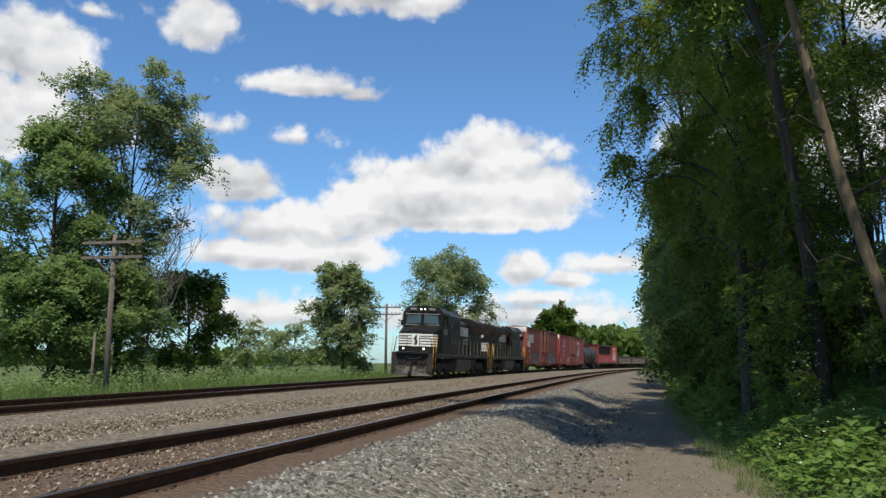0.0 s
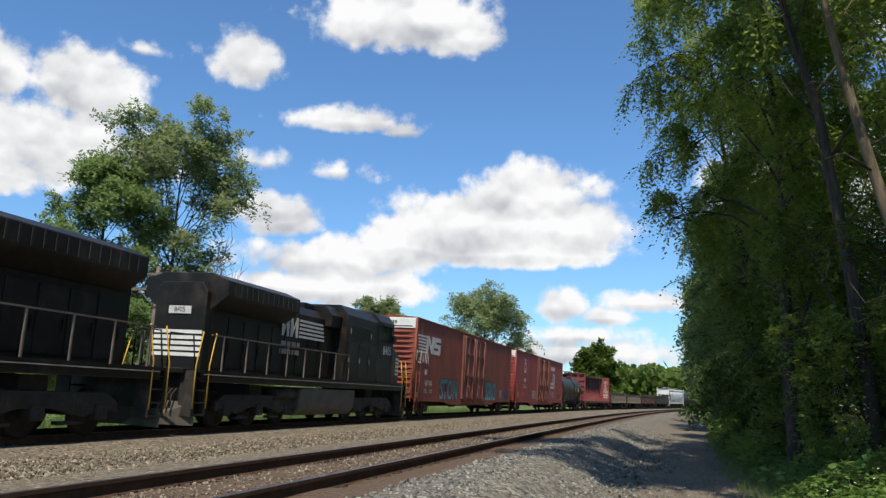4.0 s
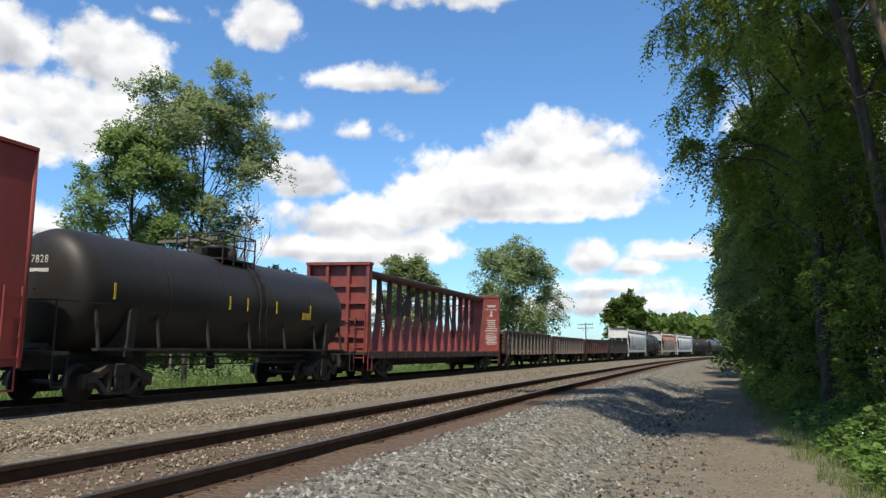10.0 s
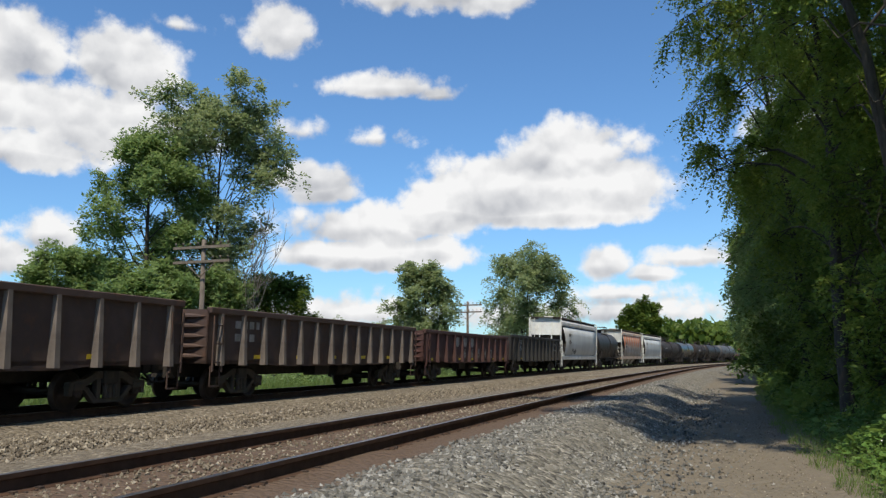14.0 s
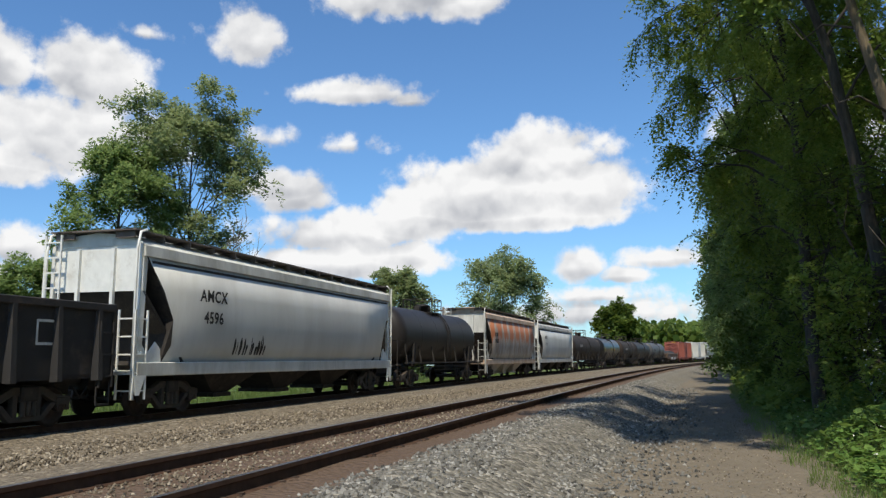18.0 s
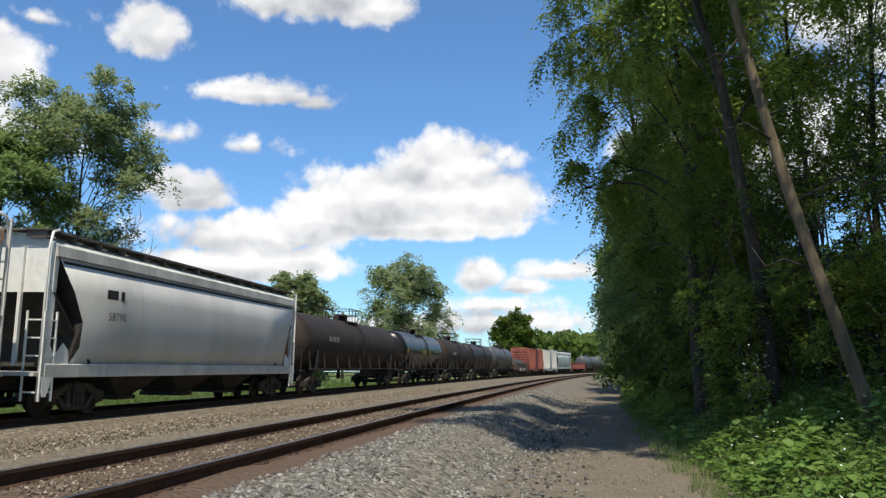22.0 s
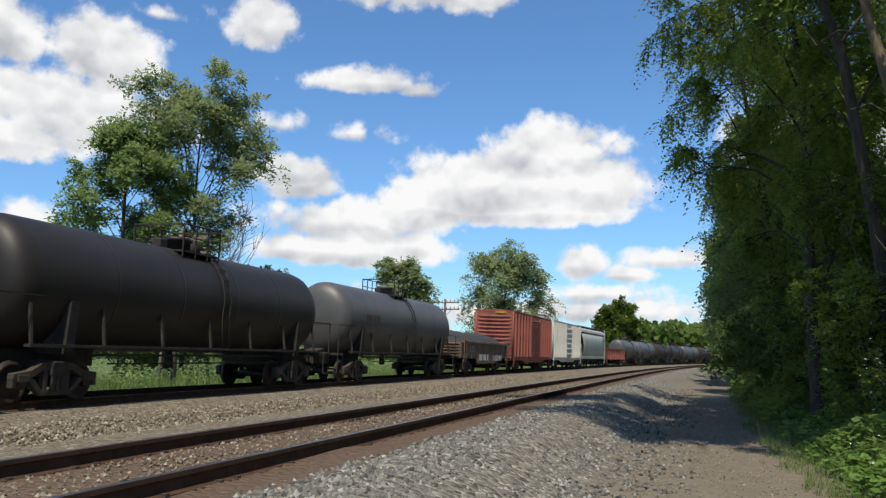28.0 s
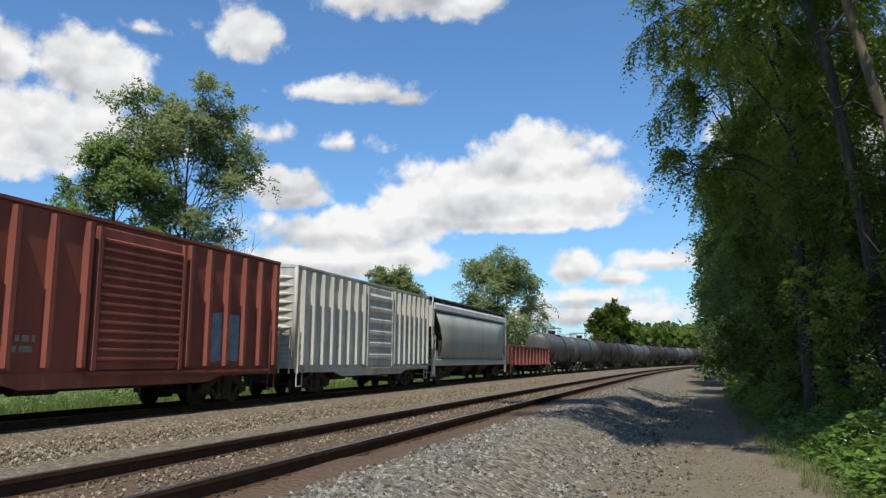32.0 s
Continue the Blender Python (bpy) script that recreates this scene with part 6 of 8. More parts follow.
    if band:
        for x in (-he + 1.0, -h * 0.36 + 1.6, 0.2 - h * 0.05, h * 0.2, h * 0.5):
            g = Geo()
            y = -(radius + 0.006)
            g.box(x - 0.03, x + 0.03, y - 0.004, y + 0.02, zc - 0.16, zc + 0.2)
            part("reflector", g, YELLOW_MARK, t, "yellow reflective stripe")
    return t, L


def hopper(label, s0, s1, H, paint, end_paint, sill_paint, plate=None, plain=False):
    """Covered hopper: curved sides, sloped ends, trough hatches and running boards on the roof."""
    t, L = wagon("covered_hopper", label, s0, s1)
    h, W = L / 2, 1.44
    e = H - 0.35
    # side sheets with the ends cut back to the slope sheets
    def ring(x, inset):
        z_low, z_mid = 1.22, 1.9
        pts = [(1.34 - inset, z_low), (1.53, 1.7), (1.61, 2.3), (1.6, 3.0), (W, e - 0.28)]
        return [(x, -y, z) for y, z in pts] + [(x, y, z) for y, z in reversed(pts)]
    b = Geo()
    xs = [-h + 0.55, -h * 0.6, -h * 0.2, h * 0.2, h * 0.6, h - 0.55]
    rings = []
    for i, x in enumerate(xs):
        r = ring(x, 0)
        if i in (0, len(xs) - 1):
            sg = -1 if i == 0 else 1
            cut = {0: 0.75, 1: 0.95, 2: 0.9, 3: 0.5, 4: 0.0}
            r = [(x - sg * cut[k if k < 5 else 9 - k], y, z) for k, (_, y, z) in enumerate(r)]
        rings.append(r)
    b.loft(rings, smooth=True)
    # the body is solid: dark end caps paint the shaded hollow at the slope sheets
    for k in range(len(b.f) - 2, len(b.f)):
        b.smooth[k], b.m[k] = False, 1
    part("body", b, [paint, UNDER], t)
    for k in range(1, 6):
        # welded side-sheet seams
        x = -h + 0.55 + (L - 1.1) * k / 6
        for sy in (-1, 1):
            part("side_seam", Geo().loft([[(x - 0.015, sy * (y + 0.004), z), (x + 0.015, sy * (y + 0.004), z)] for y, z in ((1.45, 1.5), (1.53, 1.7), (1.575, 2.0), (1.61, 2.3), (1.612, 2.65), (1.6, 3.0), (W, e - 0.34))], closed=False), paint, t)
    # top side plate, with its long flutes
    g = Geo()
    for sy in (-1, 1):
        g.prism([(sy * (W - 0.1), e - 0.3), (sy * (W + 0.07), e - 0.3), (sy * (W + 0.05), e - 0.05), (sy * (W - 0.1), e)], -h + 0.42, h - 0.42)
    part("top_plate", g, plate or end_paint, t)
    g = Geo()
    for sy in (-1, 1):
        for z in () if plain else (e - 0.42, e - 0.52):
            g.box(-h + 0.7, h - 0.7, *sorted((sy * (W - 0.02), sy * (W + 0.035))), z - 0.035, z + 0.035)
    if not plain:
        part("side_flute", g, UNDER, t)
    part("roof", Geo().prism([(-W - 0.02, e - 0.04), (-0.95, H - 0.14), (0, H - 0.06), (0.95, H - 0.14), (W + 0.02, e - 0.04)], -h + 0.4, h - 0.4), plate or paint, t)
    g = Geo()
    for sy in (-0.95, 0.95):
        g.box(-h + 0.2, h - 0.2, sy - 0.32, sy + 0.32, H - 0.06, H - 0.02)
        k = 0
        while -h + 0.3 + k * 1.1 < h - 0.2:
            x = -h + 0.3 + k * 1.1
            g.box(x - 0.02, x + 0.02, sy - 0.3, sy + 0.3, H - 0.22, H - 0.06)
            k += 1
    for sx in (-1, 1):
        g.box(*sorted((sx * (h - 0.2), sx * (h - 0.75))), -1.35, 1.35, H - 0.06, H - 0.02)
    part("running_board", g, GON_GREY, t)
    for k in range(4):
        x = (-1.5 + k) * L / 4.6
        part("hatch", Geo().box(x - L / 10, x + L / 10, -0.42, 0.42, H - 0.08, H + 0.07), plate or paint, t, bevel=0.04)
    g = Geo()
    for sy in (-1, 1):
        g.box(-h + 0.3, h - 0.3, *sorted((sy * 1.3, sy * 1.5)), 0.98, 1.3)
    part("side_sill", g, sill_paint, t, bevel=0.02)
    # bays with outlet gates
    for k in range(3):
        x = (-1 + k) * (L - 6.4) / 3
        w = (L - 6.4) / 6 + 0.25
        g = Geo().loft([[(x - w, -1.3, 1.3), (x + w, -1.3, 1.3), (x + w, 1.3, 1.3), (x - w, 1.3, 1.3)], [(x - 0.35, -0.65, 0.42), (x + 0.35, -0.65, 0.42), (x + 0.35, 0.65, 0.42), (x - 0.35, 0.65, 0.42)]])
        g.box(x - 0.45, x + 0.45, -0.75, 0.75, 0.32, 0.44)
        part("outlet_bay", g, UNDER if not plain else paint, t)
    for sx in (-1, 1):
        # upper end panel, slope sheet, corner posts, platform
        x0 = sx * (h - 0.42)
        part("end_panel", Geo().prism([(-W, e), (-W, 2.95), (W, 2.95), (W, e), (0.95, H - 0.14), (-0.95, H - 0.14)], *sorted((x0, x0 - sx * 0.06))), end_paint, t)
        # slope sheet coloured dark, as the shade under the end panel
        part("slope_sheet", Geo().prism([(x0, 2.98), (sx * (h - 2.1), 1.3), (sx * (h - 2.2), 1.3), (x0 - sx * 0.1, 2.98)], -1.42, 1.42, "y"), UNDER, t)
        g = Geo()
        for sy in (-1, 1):
            g.prism([(sx * (h - 0.36), 1.05), (sx * (h - 0.36), e), (sx * (h - 0.62), e), (sx * (h - 0.5), 1.05)], *sorted((sy * (W - 0.02), sy * (W - 0.12))), "y")
            g.prism([(sx * (h - 0.3), 1.25), (sx * (h - 0.9), 1.25), (sx * (h - 0.35), 2.0)], *sorted((sy * (W - 0.05), sy * (W - 0.09))), "y")
        for yy in (-0.55, 0.55):
            g.bar((x0 + sx * 0.04, yy, 1.25), (x0 + sx * 0.04, yy, e - 0.1), 0.09)
        part("corner_post", g, end_paint, t)
        for yy in (-W + 0.02, W - 0.02):
            g = Geo()
            pts = [(sx * (h - 0.2), yy, 0.45), (sx * (h - 0.2), yy, H - 0.5), (sx * (h - 0.3), yy, H - 0.1), (sx * (h - 0.55), yy * 0.98, H - 0.02)]
            g.tube(pts, 0.035, 6)
            part("grab_post", g, end_paint, t)
        for sy in (-1, 1):
            ladder("ladder", t, sx * (h - 0.2), sy * 1.22, 0.45 if sy * sx > 0 else 2.5, 2.5 if sy * sx > 0 else H - 0.1, 0.5, end_paint, "y", 5)
            ladder("ladder", t, sx * (h - 0.42), sy * (W + 0.03), 0.45, 2.5, 0.42, end_paint, "x", 5)
            # corner gusset over the sill and the tapering step bracket below it
            part("corner_gusset", Geo().prism([(sx * (h - 0.4), 1.25), (sx * (h - 1.25), 1.25), (sx * (h - 1.2), 1.62), (sx * (h - 1.0), 1.78), (sx * (h - 0.72), 1.5), (sx * (h - 0.4), 1.5)], *sorted((sy * 1.40, sy * 1.43)), "y"), end_paint, t)
            part("step_bracket", Geo().prism([(sx * (h - 0.2), 1.0), (sx * (h - 0.62), 1.0), (sx * (h - 0.42), 0.55), (sx * (h - 0.3), 0.55)], *sorted((sy * 1.46, sy * 1.5)), "y"), end_paint, t)
        part("end_platform", Geo().box(*sorted((sx * h, sx * (h - 1.9))), -1.45, 1.45, 1.02, 1.1), sill_paint, t)
        part("stub_sill", Geo().box(*sorted((sx * h, sx * (h - 3.2))), -0.33, 0.33, 0.68, 1.02), UNDER, t)
        coupler(t, sx * h, sx)
        truck(t, sx * (h - 2.0))
    return t, L


def gondola(label, s0, s1, H, paint, post_paint, posts=14, load=False, fish=False, floor=0.98, narrow=1.5, deep=0.17):
    t, L = wagon("gondola", label, s0, s1)
    h, W = L / 2, narrow
    low = floor - (0.32 if fish else 0.1)
    for sy in (-1, 1):
        ya, yb = sorted((sy * (W - 0.05), sy * W))
        out = [(-h, H), (h, H), (h, floor), (h - 2.9, floor - 0.02), (h - 3.7, low), (-h + 3.7, low), (-h + 2.9, floor - 0.02), (-h, floor)]
        part("side", Geo().prism(out, ya, yb, "y"), paint, t)
        part("top_chord", Geo().box(-h, h, *sorted((sy * (W - 0.09), sy * (W + 0.09))), H - 0.1, H + 0.06), paint, t, bevel=0.02)
        me = Geo().loft([[(-0.11, sy * W, low + 0.05), (0.11, sy * W, low + 0.05), (0.07, sy * (W + deep), low + 0.05), (-0.07, sy * (W + deep), low + 0.05)], [(-0.08, sy * W, H - 0.08), (0.08, sy * W, H - 0.08), (0.05, sy * (W + deep * 0.53), H - 0.08), (-0.05, sy * (W + deep * 0.53), H - 0.08)]]).mesh("side_post", post_paint)
        for i in range(posts):
            x = -h + 0.5 + (L - 1.0) * i / (posts - 1)
            o = new("side_post", me)
            o.parent = t
            o.matrix_basis = pose(x, 0, 0.28 if abs(x) > h - 3.2 and fish else 0)
    part("floor", Geo().box(-h, h, -W, W, floor, floor + 0.08), paint, t)
    part("centre_sill", Geo().box(-h, h, -0.3, 0.3, 0.6, floor), UNDER, t)
    part("brake_valve", Geo().box(-0.5, 0.6, -0.9, -0.4, 0.55, 0.9), UNDER, t, bevel=0.03)
    part("air_reservoir", Geo().tube([(1.4, -0.6, 0.7), (2.6, -0.6, 0.7)], 0.2, 12), UNDER, t)
    for sx in (-1, 1):
        g = Geo().box(*sorted((sx * h, sx * (h - 0.06))), -W, W, floor, H)
        rib_end(part("end_panel", g, paint, t), paint, sx * h, sx, floor + 0.05, H - 0.05, 5, W - 0.08, 0.12)
        ladder("ladder", t, sx * (h - 0.3), -W - 0.12, floor - 0.2, floor + 1.2, 0.4, paint, "x", 3)
        g = Geo()
        for xx in (h - 0.5, h - 0.1):
            g.bar((sx * xx, -W - 0.06, floor - 0.05), (sx * xx, -W - 0.06, 0.42), 0.03)
        g.bar((sx * (h - 0.5), -W - 0.06, 0.42), (sx * (h - 0.1), -W - 0.06, 0.42), 0.04)
        part("stirrup_step", g, paint, t)
        coupler(t, sx * h, sx)
        truck(t, sx * (h - 2.0))
    if load:
        r = random.Random(5)
        rings = []
        for k in range(13):
            x = -h + 0.15 + (L - 0.3) * k / 12
            up = min(1.0, min(k, 12 - k) / 1.5)
            rings.append([(x, -W + 0.06, H - 0.1), (x, -W * 0.62, H + up * (0.36 + r.uniform(-0.04, 0.04))), (x, 0, H + up * (0.62 + r.uniform(-0.05, 0.05))), (x, W * 0.62, H + up * 0.36), (x, W - 0.06, H - 0.1)])
        part("load", Geo().loft(rings, closed=False, smooth=True), TARP, t, "dark heaped load under a tarpaulin")
    return t, L


def centerbeam(label, s0, s1, H):
    """Flat car with bulkheads and a long centre truss for lumber."""
    t, L = wagon("centerbeam_flatcar", label, s0, s1)
    h, W = L / 2, 1.5
    part("deck", Geo().box(-h + 0.2, h - 0.2, -W, W, 1.02, 1.12), BEAM_RED, t)
    g = Geo()
    for sy in (-1, 1):
        g.box(-h + 0.2, h - 0.2, *sorted((sy * (W - 0.1), sy * (W + 0.02))), 0.86, 1.14)
    part("side_sill", g, BEAM_DARK, t)
    part("centre_sill", Geo().box(-h, h, -0.3, 0.3, 0.5, 1.02), UNDER, t)
    n = 16
    for i in range(n + 1):
        x = -h + 0.6 + (L - 1.2) * i / n
        if 0 < i < n:
            part("winch", Geo().box(x - 0.1, x + 0.1, -W - 0.08, -W + 0.02, 0.88, 1.06), UNDER, t)
    # truss
    part("top_chord", Geo().prism([(-0.3, H - 0.26), (-0.36, H - 0.16), (-0.36, H - 0.04), (-0.28, H), (0.28, H), (0.36, H - 0.04), (0.36, H - 0.16), (0.3, H - 0.26)], -h + 0.3, h - 0.3), BEAM_DARK, t)
    for i in range(1, n):
        x = -h + 0.6 + (L - 1.2) * i / n
        part("truss_post", Geo().loft([[(x - 0.13, -0.3, 1.12), (x + 0.13, -0.3, 1.12), (x + 0.13, 0.3, 1.12), (x - 0.13, 0.3, 1.12)], [(x - 0.07, -0.12, 2.75), (x + 0.07, -0.12, 2.75), (x + 0.07, 0.12, 2.75), (x - 0.07, 0.12, 2.75)]]), BEAM_RED, t)
        part("upper_post", Geo().box(x - 0.07, x + 0.07, -0.115, 0.115, 2.75, H - 0.15), BEAM_DARK, t)
        if i < n - 1 and i % 4 in (1, 3):
            x2 = -h + 0.6 + (L - 1.2) * (i + 1) / n
            a, b = ((x, 0, 1.7), (x2, 0, H - 0.2)) if i % 4 == 1 else ((x2, 0, 1.7), (x, 0, H - 0.2))
            part("diagonal", Geo().bar(a, b, 0.07, 0.09), BEAM_DARK, t)
    for sx in (-1, 1):
        x0 = sx * (h - 0.28)
        b = part("bulkhead", Geo().box(*sorted((x0, x0 - sx * 0.1)), -W, W, 1.1, H - 0.02), BEAM_RED, t, bevel=0.02)
        for yy in (-W + 0.08, -0.5, 0.5, W - 0.08):
            part("stiffener", Geo().box(*sorted((x0, x0 + sx * 0.2)), yy - 0.07, yy + 0.07, 1.1, H), BEAM_RED, b)
        for z in (1.7, 2.35, 3.0, 3.65):
            part("stiffener", Geo().box(*sorted((x0, x0 + sx * 0.12)), -W, W, z - 0.05, z + 0.05), BEAM_RED, b)
        part("cap", Geo().box(*sorted((x0 - sx * 0.14, x0 + sx * 0.24)), -W - 0.02, W + 0.02, H - 0.04, H + 0.07), BEAM_RED, b)
        ladder("ladder", t, x0 + sx * 0.24, -1.15, 0.7, 2.6, 0.45, BEAM_RED, "y", 5)
        part("end_platform", Geo().box(*sorted((sx * (h - 0.3), sx * h)), -W, W, 1.0, 1.1), UNDER, t)
        g = Geo()
        for xx in (h - 0.55, h - 0.15):
            g.bar((sx * xx, -W - 0.02, 0.95), (sx * xx, -W - 0.02, 0.42), 0.03)
        g.bar((sx * (h - 0.55), -W - 0.02, 0.42), (sx * (h - 0.15), -W - 0.02, 0.42), 0.04)
        part("stirrup_step", g, BEAM_RED, t)
        coupler(t, sx * h, sx)
        truck(t, sx * (h - 2.4))
    # warning panels on the rear bulkhead's inner face
    xf = h - 0.28 - 0.104
    for yc in (-0.95, 0.95):
        at = Matrix.Translation((xf, yc, 3.72)) @ Matrix(((0, 0, -1, 0), (-1, 0, 0, 0), (0, 1, 0, 0), (0, 0, 0, 1)))
        lettering("warning", "WARNING", 0.16, DECAL, t, at)
        lettering("warning", "WARNING", 0.16, DECAL, t, Matrix.Translation((0, 0, -1.5)) @ at)
        g = Geo()
        r = random.Random(7)
        for z in [3.98, 3.9, 3.05, 2.92, 2.79, 2.66, 2.53, 2.40, 2.08, 1.98, 1.88, 1.78, 1.68, 1.58]:
            w = r.uniform(0.26, 0.42)
            y = yc - w
            while y < yc + w:
                q = r.uniform(0.04, 0.13)
                g.box(xf - 0.004, xf + 0.002, y, min(y + q, yc + w), z - 0.03, z + 0.03)
                y += q + 0.03
        g.prism([(yc - 0.12, 3.3), (yc + 0.14, 3.3), (yc + 0.02, 3.45), (yc + 0.06, 3.6), (yc - 0.06, 3.62), (yc - 0.02, 3.42)], xf - 0.004, xf + 0.002)
        part("stencil", g, DECAL, t)
    return t, L


# locomotives
gl = Geo()
for sy in (-1, 1):
    gl.lathe([(sy * 0.685, 0.10), (sy * 0.685, 0.49), (sy * 0.70, 0.54), (sy * 0.725, 0.54), (sy * 0.735, 0.52), (sy * 0.81, 0.51), (sy * 0.81, 0.44), (sy * 0.77, 0.40), (sy * 0.76, 0.16), (sy * 0.79, 0.0)], "y", 22, caps=False)
gl.lathe([(-1.05, 0.1), (1.05, 0.1)], "y", 10)
LOCO_WHEELSET = gl.mesh("wheelset", [WHEEL])
gf = Geo()
for sy in (-1.08, 1.08):
    gf.prism([(-2.55, 0.5), (-2.55, 0.75), (-2.1, 0.98), (2.1, 0.98), (2.55, 0.75), (2.55, 0.5), (2.1, 0.62), (1.4, 0.42), (0.5, 0.62), (-0.5, 0.62), (-1.4, 0.42), (-2.1, 0.62)], sy - 0.08, sy + 0.08, "y")
    for x in (-1.95, 0, 1.95):
        gf.box(x - 0.2, x + 0.2, sy - 0.13, sy + 0.13, 0.38, 0.72)
    for x in (-1.0, 1.0):
        gf.lathe([(0.5, 0.12), (1.0, 0.12)], "z", 10, centre=(x, sy, 0))
        gf.box(x - 0.35, x + 0.35, sy - 0.1, sy + 0.1, 0.28, 0.36)
LOCO_FRAME = gf.mesh("side_frame", UNDER, bevel=0.015)


def locomotive(label, s0, s1, number, turned, lit):
    """Six-axle diesel: cab at -x, long hood with radiator wings at +x."""
    t = tagged(new("locomotive"), label, "locomotive", "cars of the freight train")
    L = s1 - s0
    h = L / 2
    CARS.append((t, (s0 + s1) / 2, 180 if turned else 0))
    part("frame", Geo().box(-h + 0.5, h - 0.5, -1.5, 1.5, 1.32, 1.55), LOCO, t, bevel=0.02)
    part("walkway", Geo().box(-h + 0.35, h - 0.35, -1.55, 1.55, 1.55, 1.62), LOCO, t)
    # long hood
    part("long_hood", Geo().prism([(-0.92, 1.62), (-0.92, 3.85), (-0.7, 4.12), (0.7, 4.12), (0.92, 3.85), (0.92, 1.62)], -h + 6.2, h - 1.3), LOCO, t, bevel=0.015)
    part("equipment_cabinet", Geo().prism([(-1.48, 1.62), (-1.48, 4.18), (-1.1, 4.55), (1.1, 4.55), (1.48, 4.18), (1.48, 1.62)], -h + 4.35, -h + 8.0), LOCO, t, bevel=0.02)
    part("air_intake", Geo().prism([(-1.2, 3.6), (-1.25, 4.05), (-0.9, 4.4), (0.9, 4.4), (1.25, 4.05), (1.2, 3.6)], -h + 8.0, -h + 9.0), LOCO, t, bevel=0.02)
    part("radiator_wing", Geo().prism([(-0.95, 3.35), (-1.52, 3.75), (-1.52, 4.2), (-0.9, 4.42), (0.9, 4.42), (1.52, 4.2), (1.52, 3.75), (0.95, 3.35)], h - 6.2, h - 1.5), LOCO, t, bevel=0.02)
    g = Geo()
    for sy in (-1, 1):
        for i in range(13):
            x = h - 6.0 + i * 0.34
            g.box(x, x + 0.05, *sorted((sy * 1.5, sy * 1.535)), 3.8, 4.16)
    part("radiator_screen", g, UNDER, t)
    part("exhaust_stack", Geo().box(-0.9, 0.5, -0.35, 0.35, 4.05, 4.42), LOCO, t, bevel=0.03)
    for k in range(3):
        part("roof_fan", Geo().lathe([(4.4, 0.5), (4.46, 0.5), (4.48, 0.46)], "z", 20, centre=(h - 5.4 + k * 1.4, 0, 0)), UNDER, t)
    # hood doors on both sides
    for sy in (-1, 1):
        for i in range(12):
            x = -h + 7.75 + i * 0.93
            if x > h - 2.2:
                break
            d = part("hood_door", Geo().box(x, x + 0.86, *sorted((sy * 0.92, sy * 0.95)), 1.72, 3.2), LOCO, t, bevel=0.012)
            part("latch", Geo().box(x + 0.76, x + 0.82, *sorted((sy * 0.95, sy * 0.98)), 2.2, 2.5), LOCO, d)
    # cab and nose
    cab = part("cab", Geo().prism([(-1.52, 1.62), (-1.52, 4.28), (-1.2, 4.62), (-0.6, 4.7), (0.6, 4.7), (1.2, 4.62), (1.52, 4.28), (1.52, 1.62)], -h + 2.45, -h + 4.4), LOCO, t, bevel=0.03)
    g = Geo()
    g.loft([[(-h + 0.95, -1.28, 1.62), (-h + 0.95, 1.28, 1.62), (-h + 0.95, 1.28, 2.9), (-h + 1.0, 0.0, 3.12), (-h + 0.98, -0.02, 3.12), (-h + 0.95, -1.28, 2.9)],
            [(-h + 2.5, -1.5, 1.62), (-h + 2.5, 1.5, 1.62), (-h + 2.5, 1.5, 3.3), (-h + 2.5, 0.02, 3.52), (-h + 2.5, -0.02, 3.52), (-h + 2.5, -1.5, 3.3)]])
    part("nose", g, LOCO, t, bevel=0.02)
    part("number_board", Geo().box(-h + 2.36, -h + 2.45, -1.02, -0.4, 4.36, 4.6).box(-h + 2.36, -h + 2.45, 0.4, 1.02, 4.36, 4.6), DECAL_DARK, t)
    for yc in (-0.71, 0.71):
        at = Matrix.Translation((-h + 2.352, yc, 4.48)) @ Matrix(((0, 0, -1, 0), (-1, 0, 0, 0), (0, 1, 0, 0), (0, 0, 0, 1)))
        lettering("road_number", number, 0.22, DECAL, t, at)
    g = Geo()
    for yc in (-0.14, 0.14):
        g.lathe([(-0.02, 0.06), (0.02, 0.06)], "x", 16, centre=(-h + 2.42, yc, 4.48))
    part("headlight", g, LIT_LAMP if lit else GLASS, t, "twin round headlight")
    for yc in (-0.75, 0.75):
        part("ditch_light", Geo().lathe([(-0.03, 0.065), (0.03, 0.065)], "x", 14, centre=(-h + 0.42, yc, 1.85)), LIT_LAMP if lit else GLASS, t, "round ditch light")
    # windows: windscreens and side panes set in frames
    for sy in (-1, 1):
        y0, y1 = sorted((sy * 0.12, sy * 1.25))
        part("windscreen", Geo().prism([(y0, 3.56), (y1, 3.48), (y1 * 0.94, 4.06), (y0, 4.12)] if sy > 0 else [(y1, 3.56), (y0, 3.48), (y0 * 0.94, 4.06), (y1, 4.12)], -h + 2.38, -h + 2.44), GLASS, t, "blue-tinted windscreen")
        y0, y1 = sorted((sy * 0.06, sy * 1.32))
        g = Geo()
        for z0, z1 in ((3.42, 3.46), (4.15, 4.19)):
            g.box(-h + 2.37, -h + 2.45, y0, y1, z0, z1)
        part("windscreen_frame", g, DECAL_DIM, t)
        for x0, x1 in ((-h + 2.75, -h + 3.3), (-h + 3.42, -h + 3.95)):
            part("side_window", Geo().box(x0, x1, *sorted((sy * 1.5, sy * 1.528)), 3.45, 4.05), GLASS, t)
        part("cab_visor", Geo().box(-h + 2.6, -h + 4.1, *sorted((sy * 1.5, sy * 1.66)), 4.08, 4.12), LOCO, t)
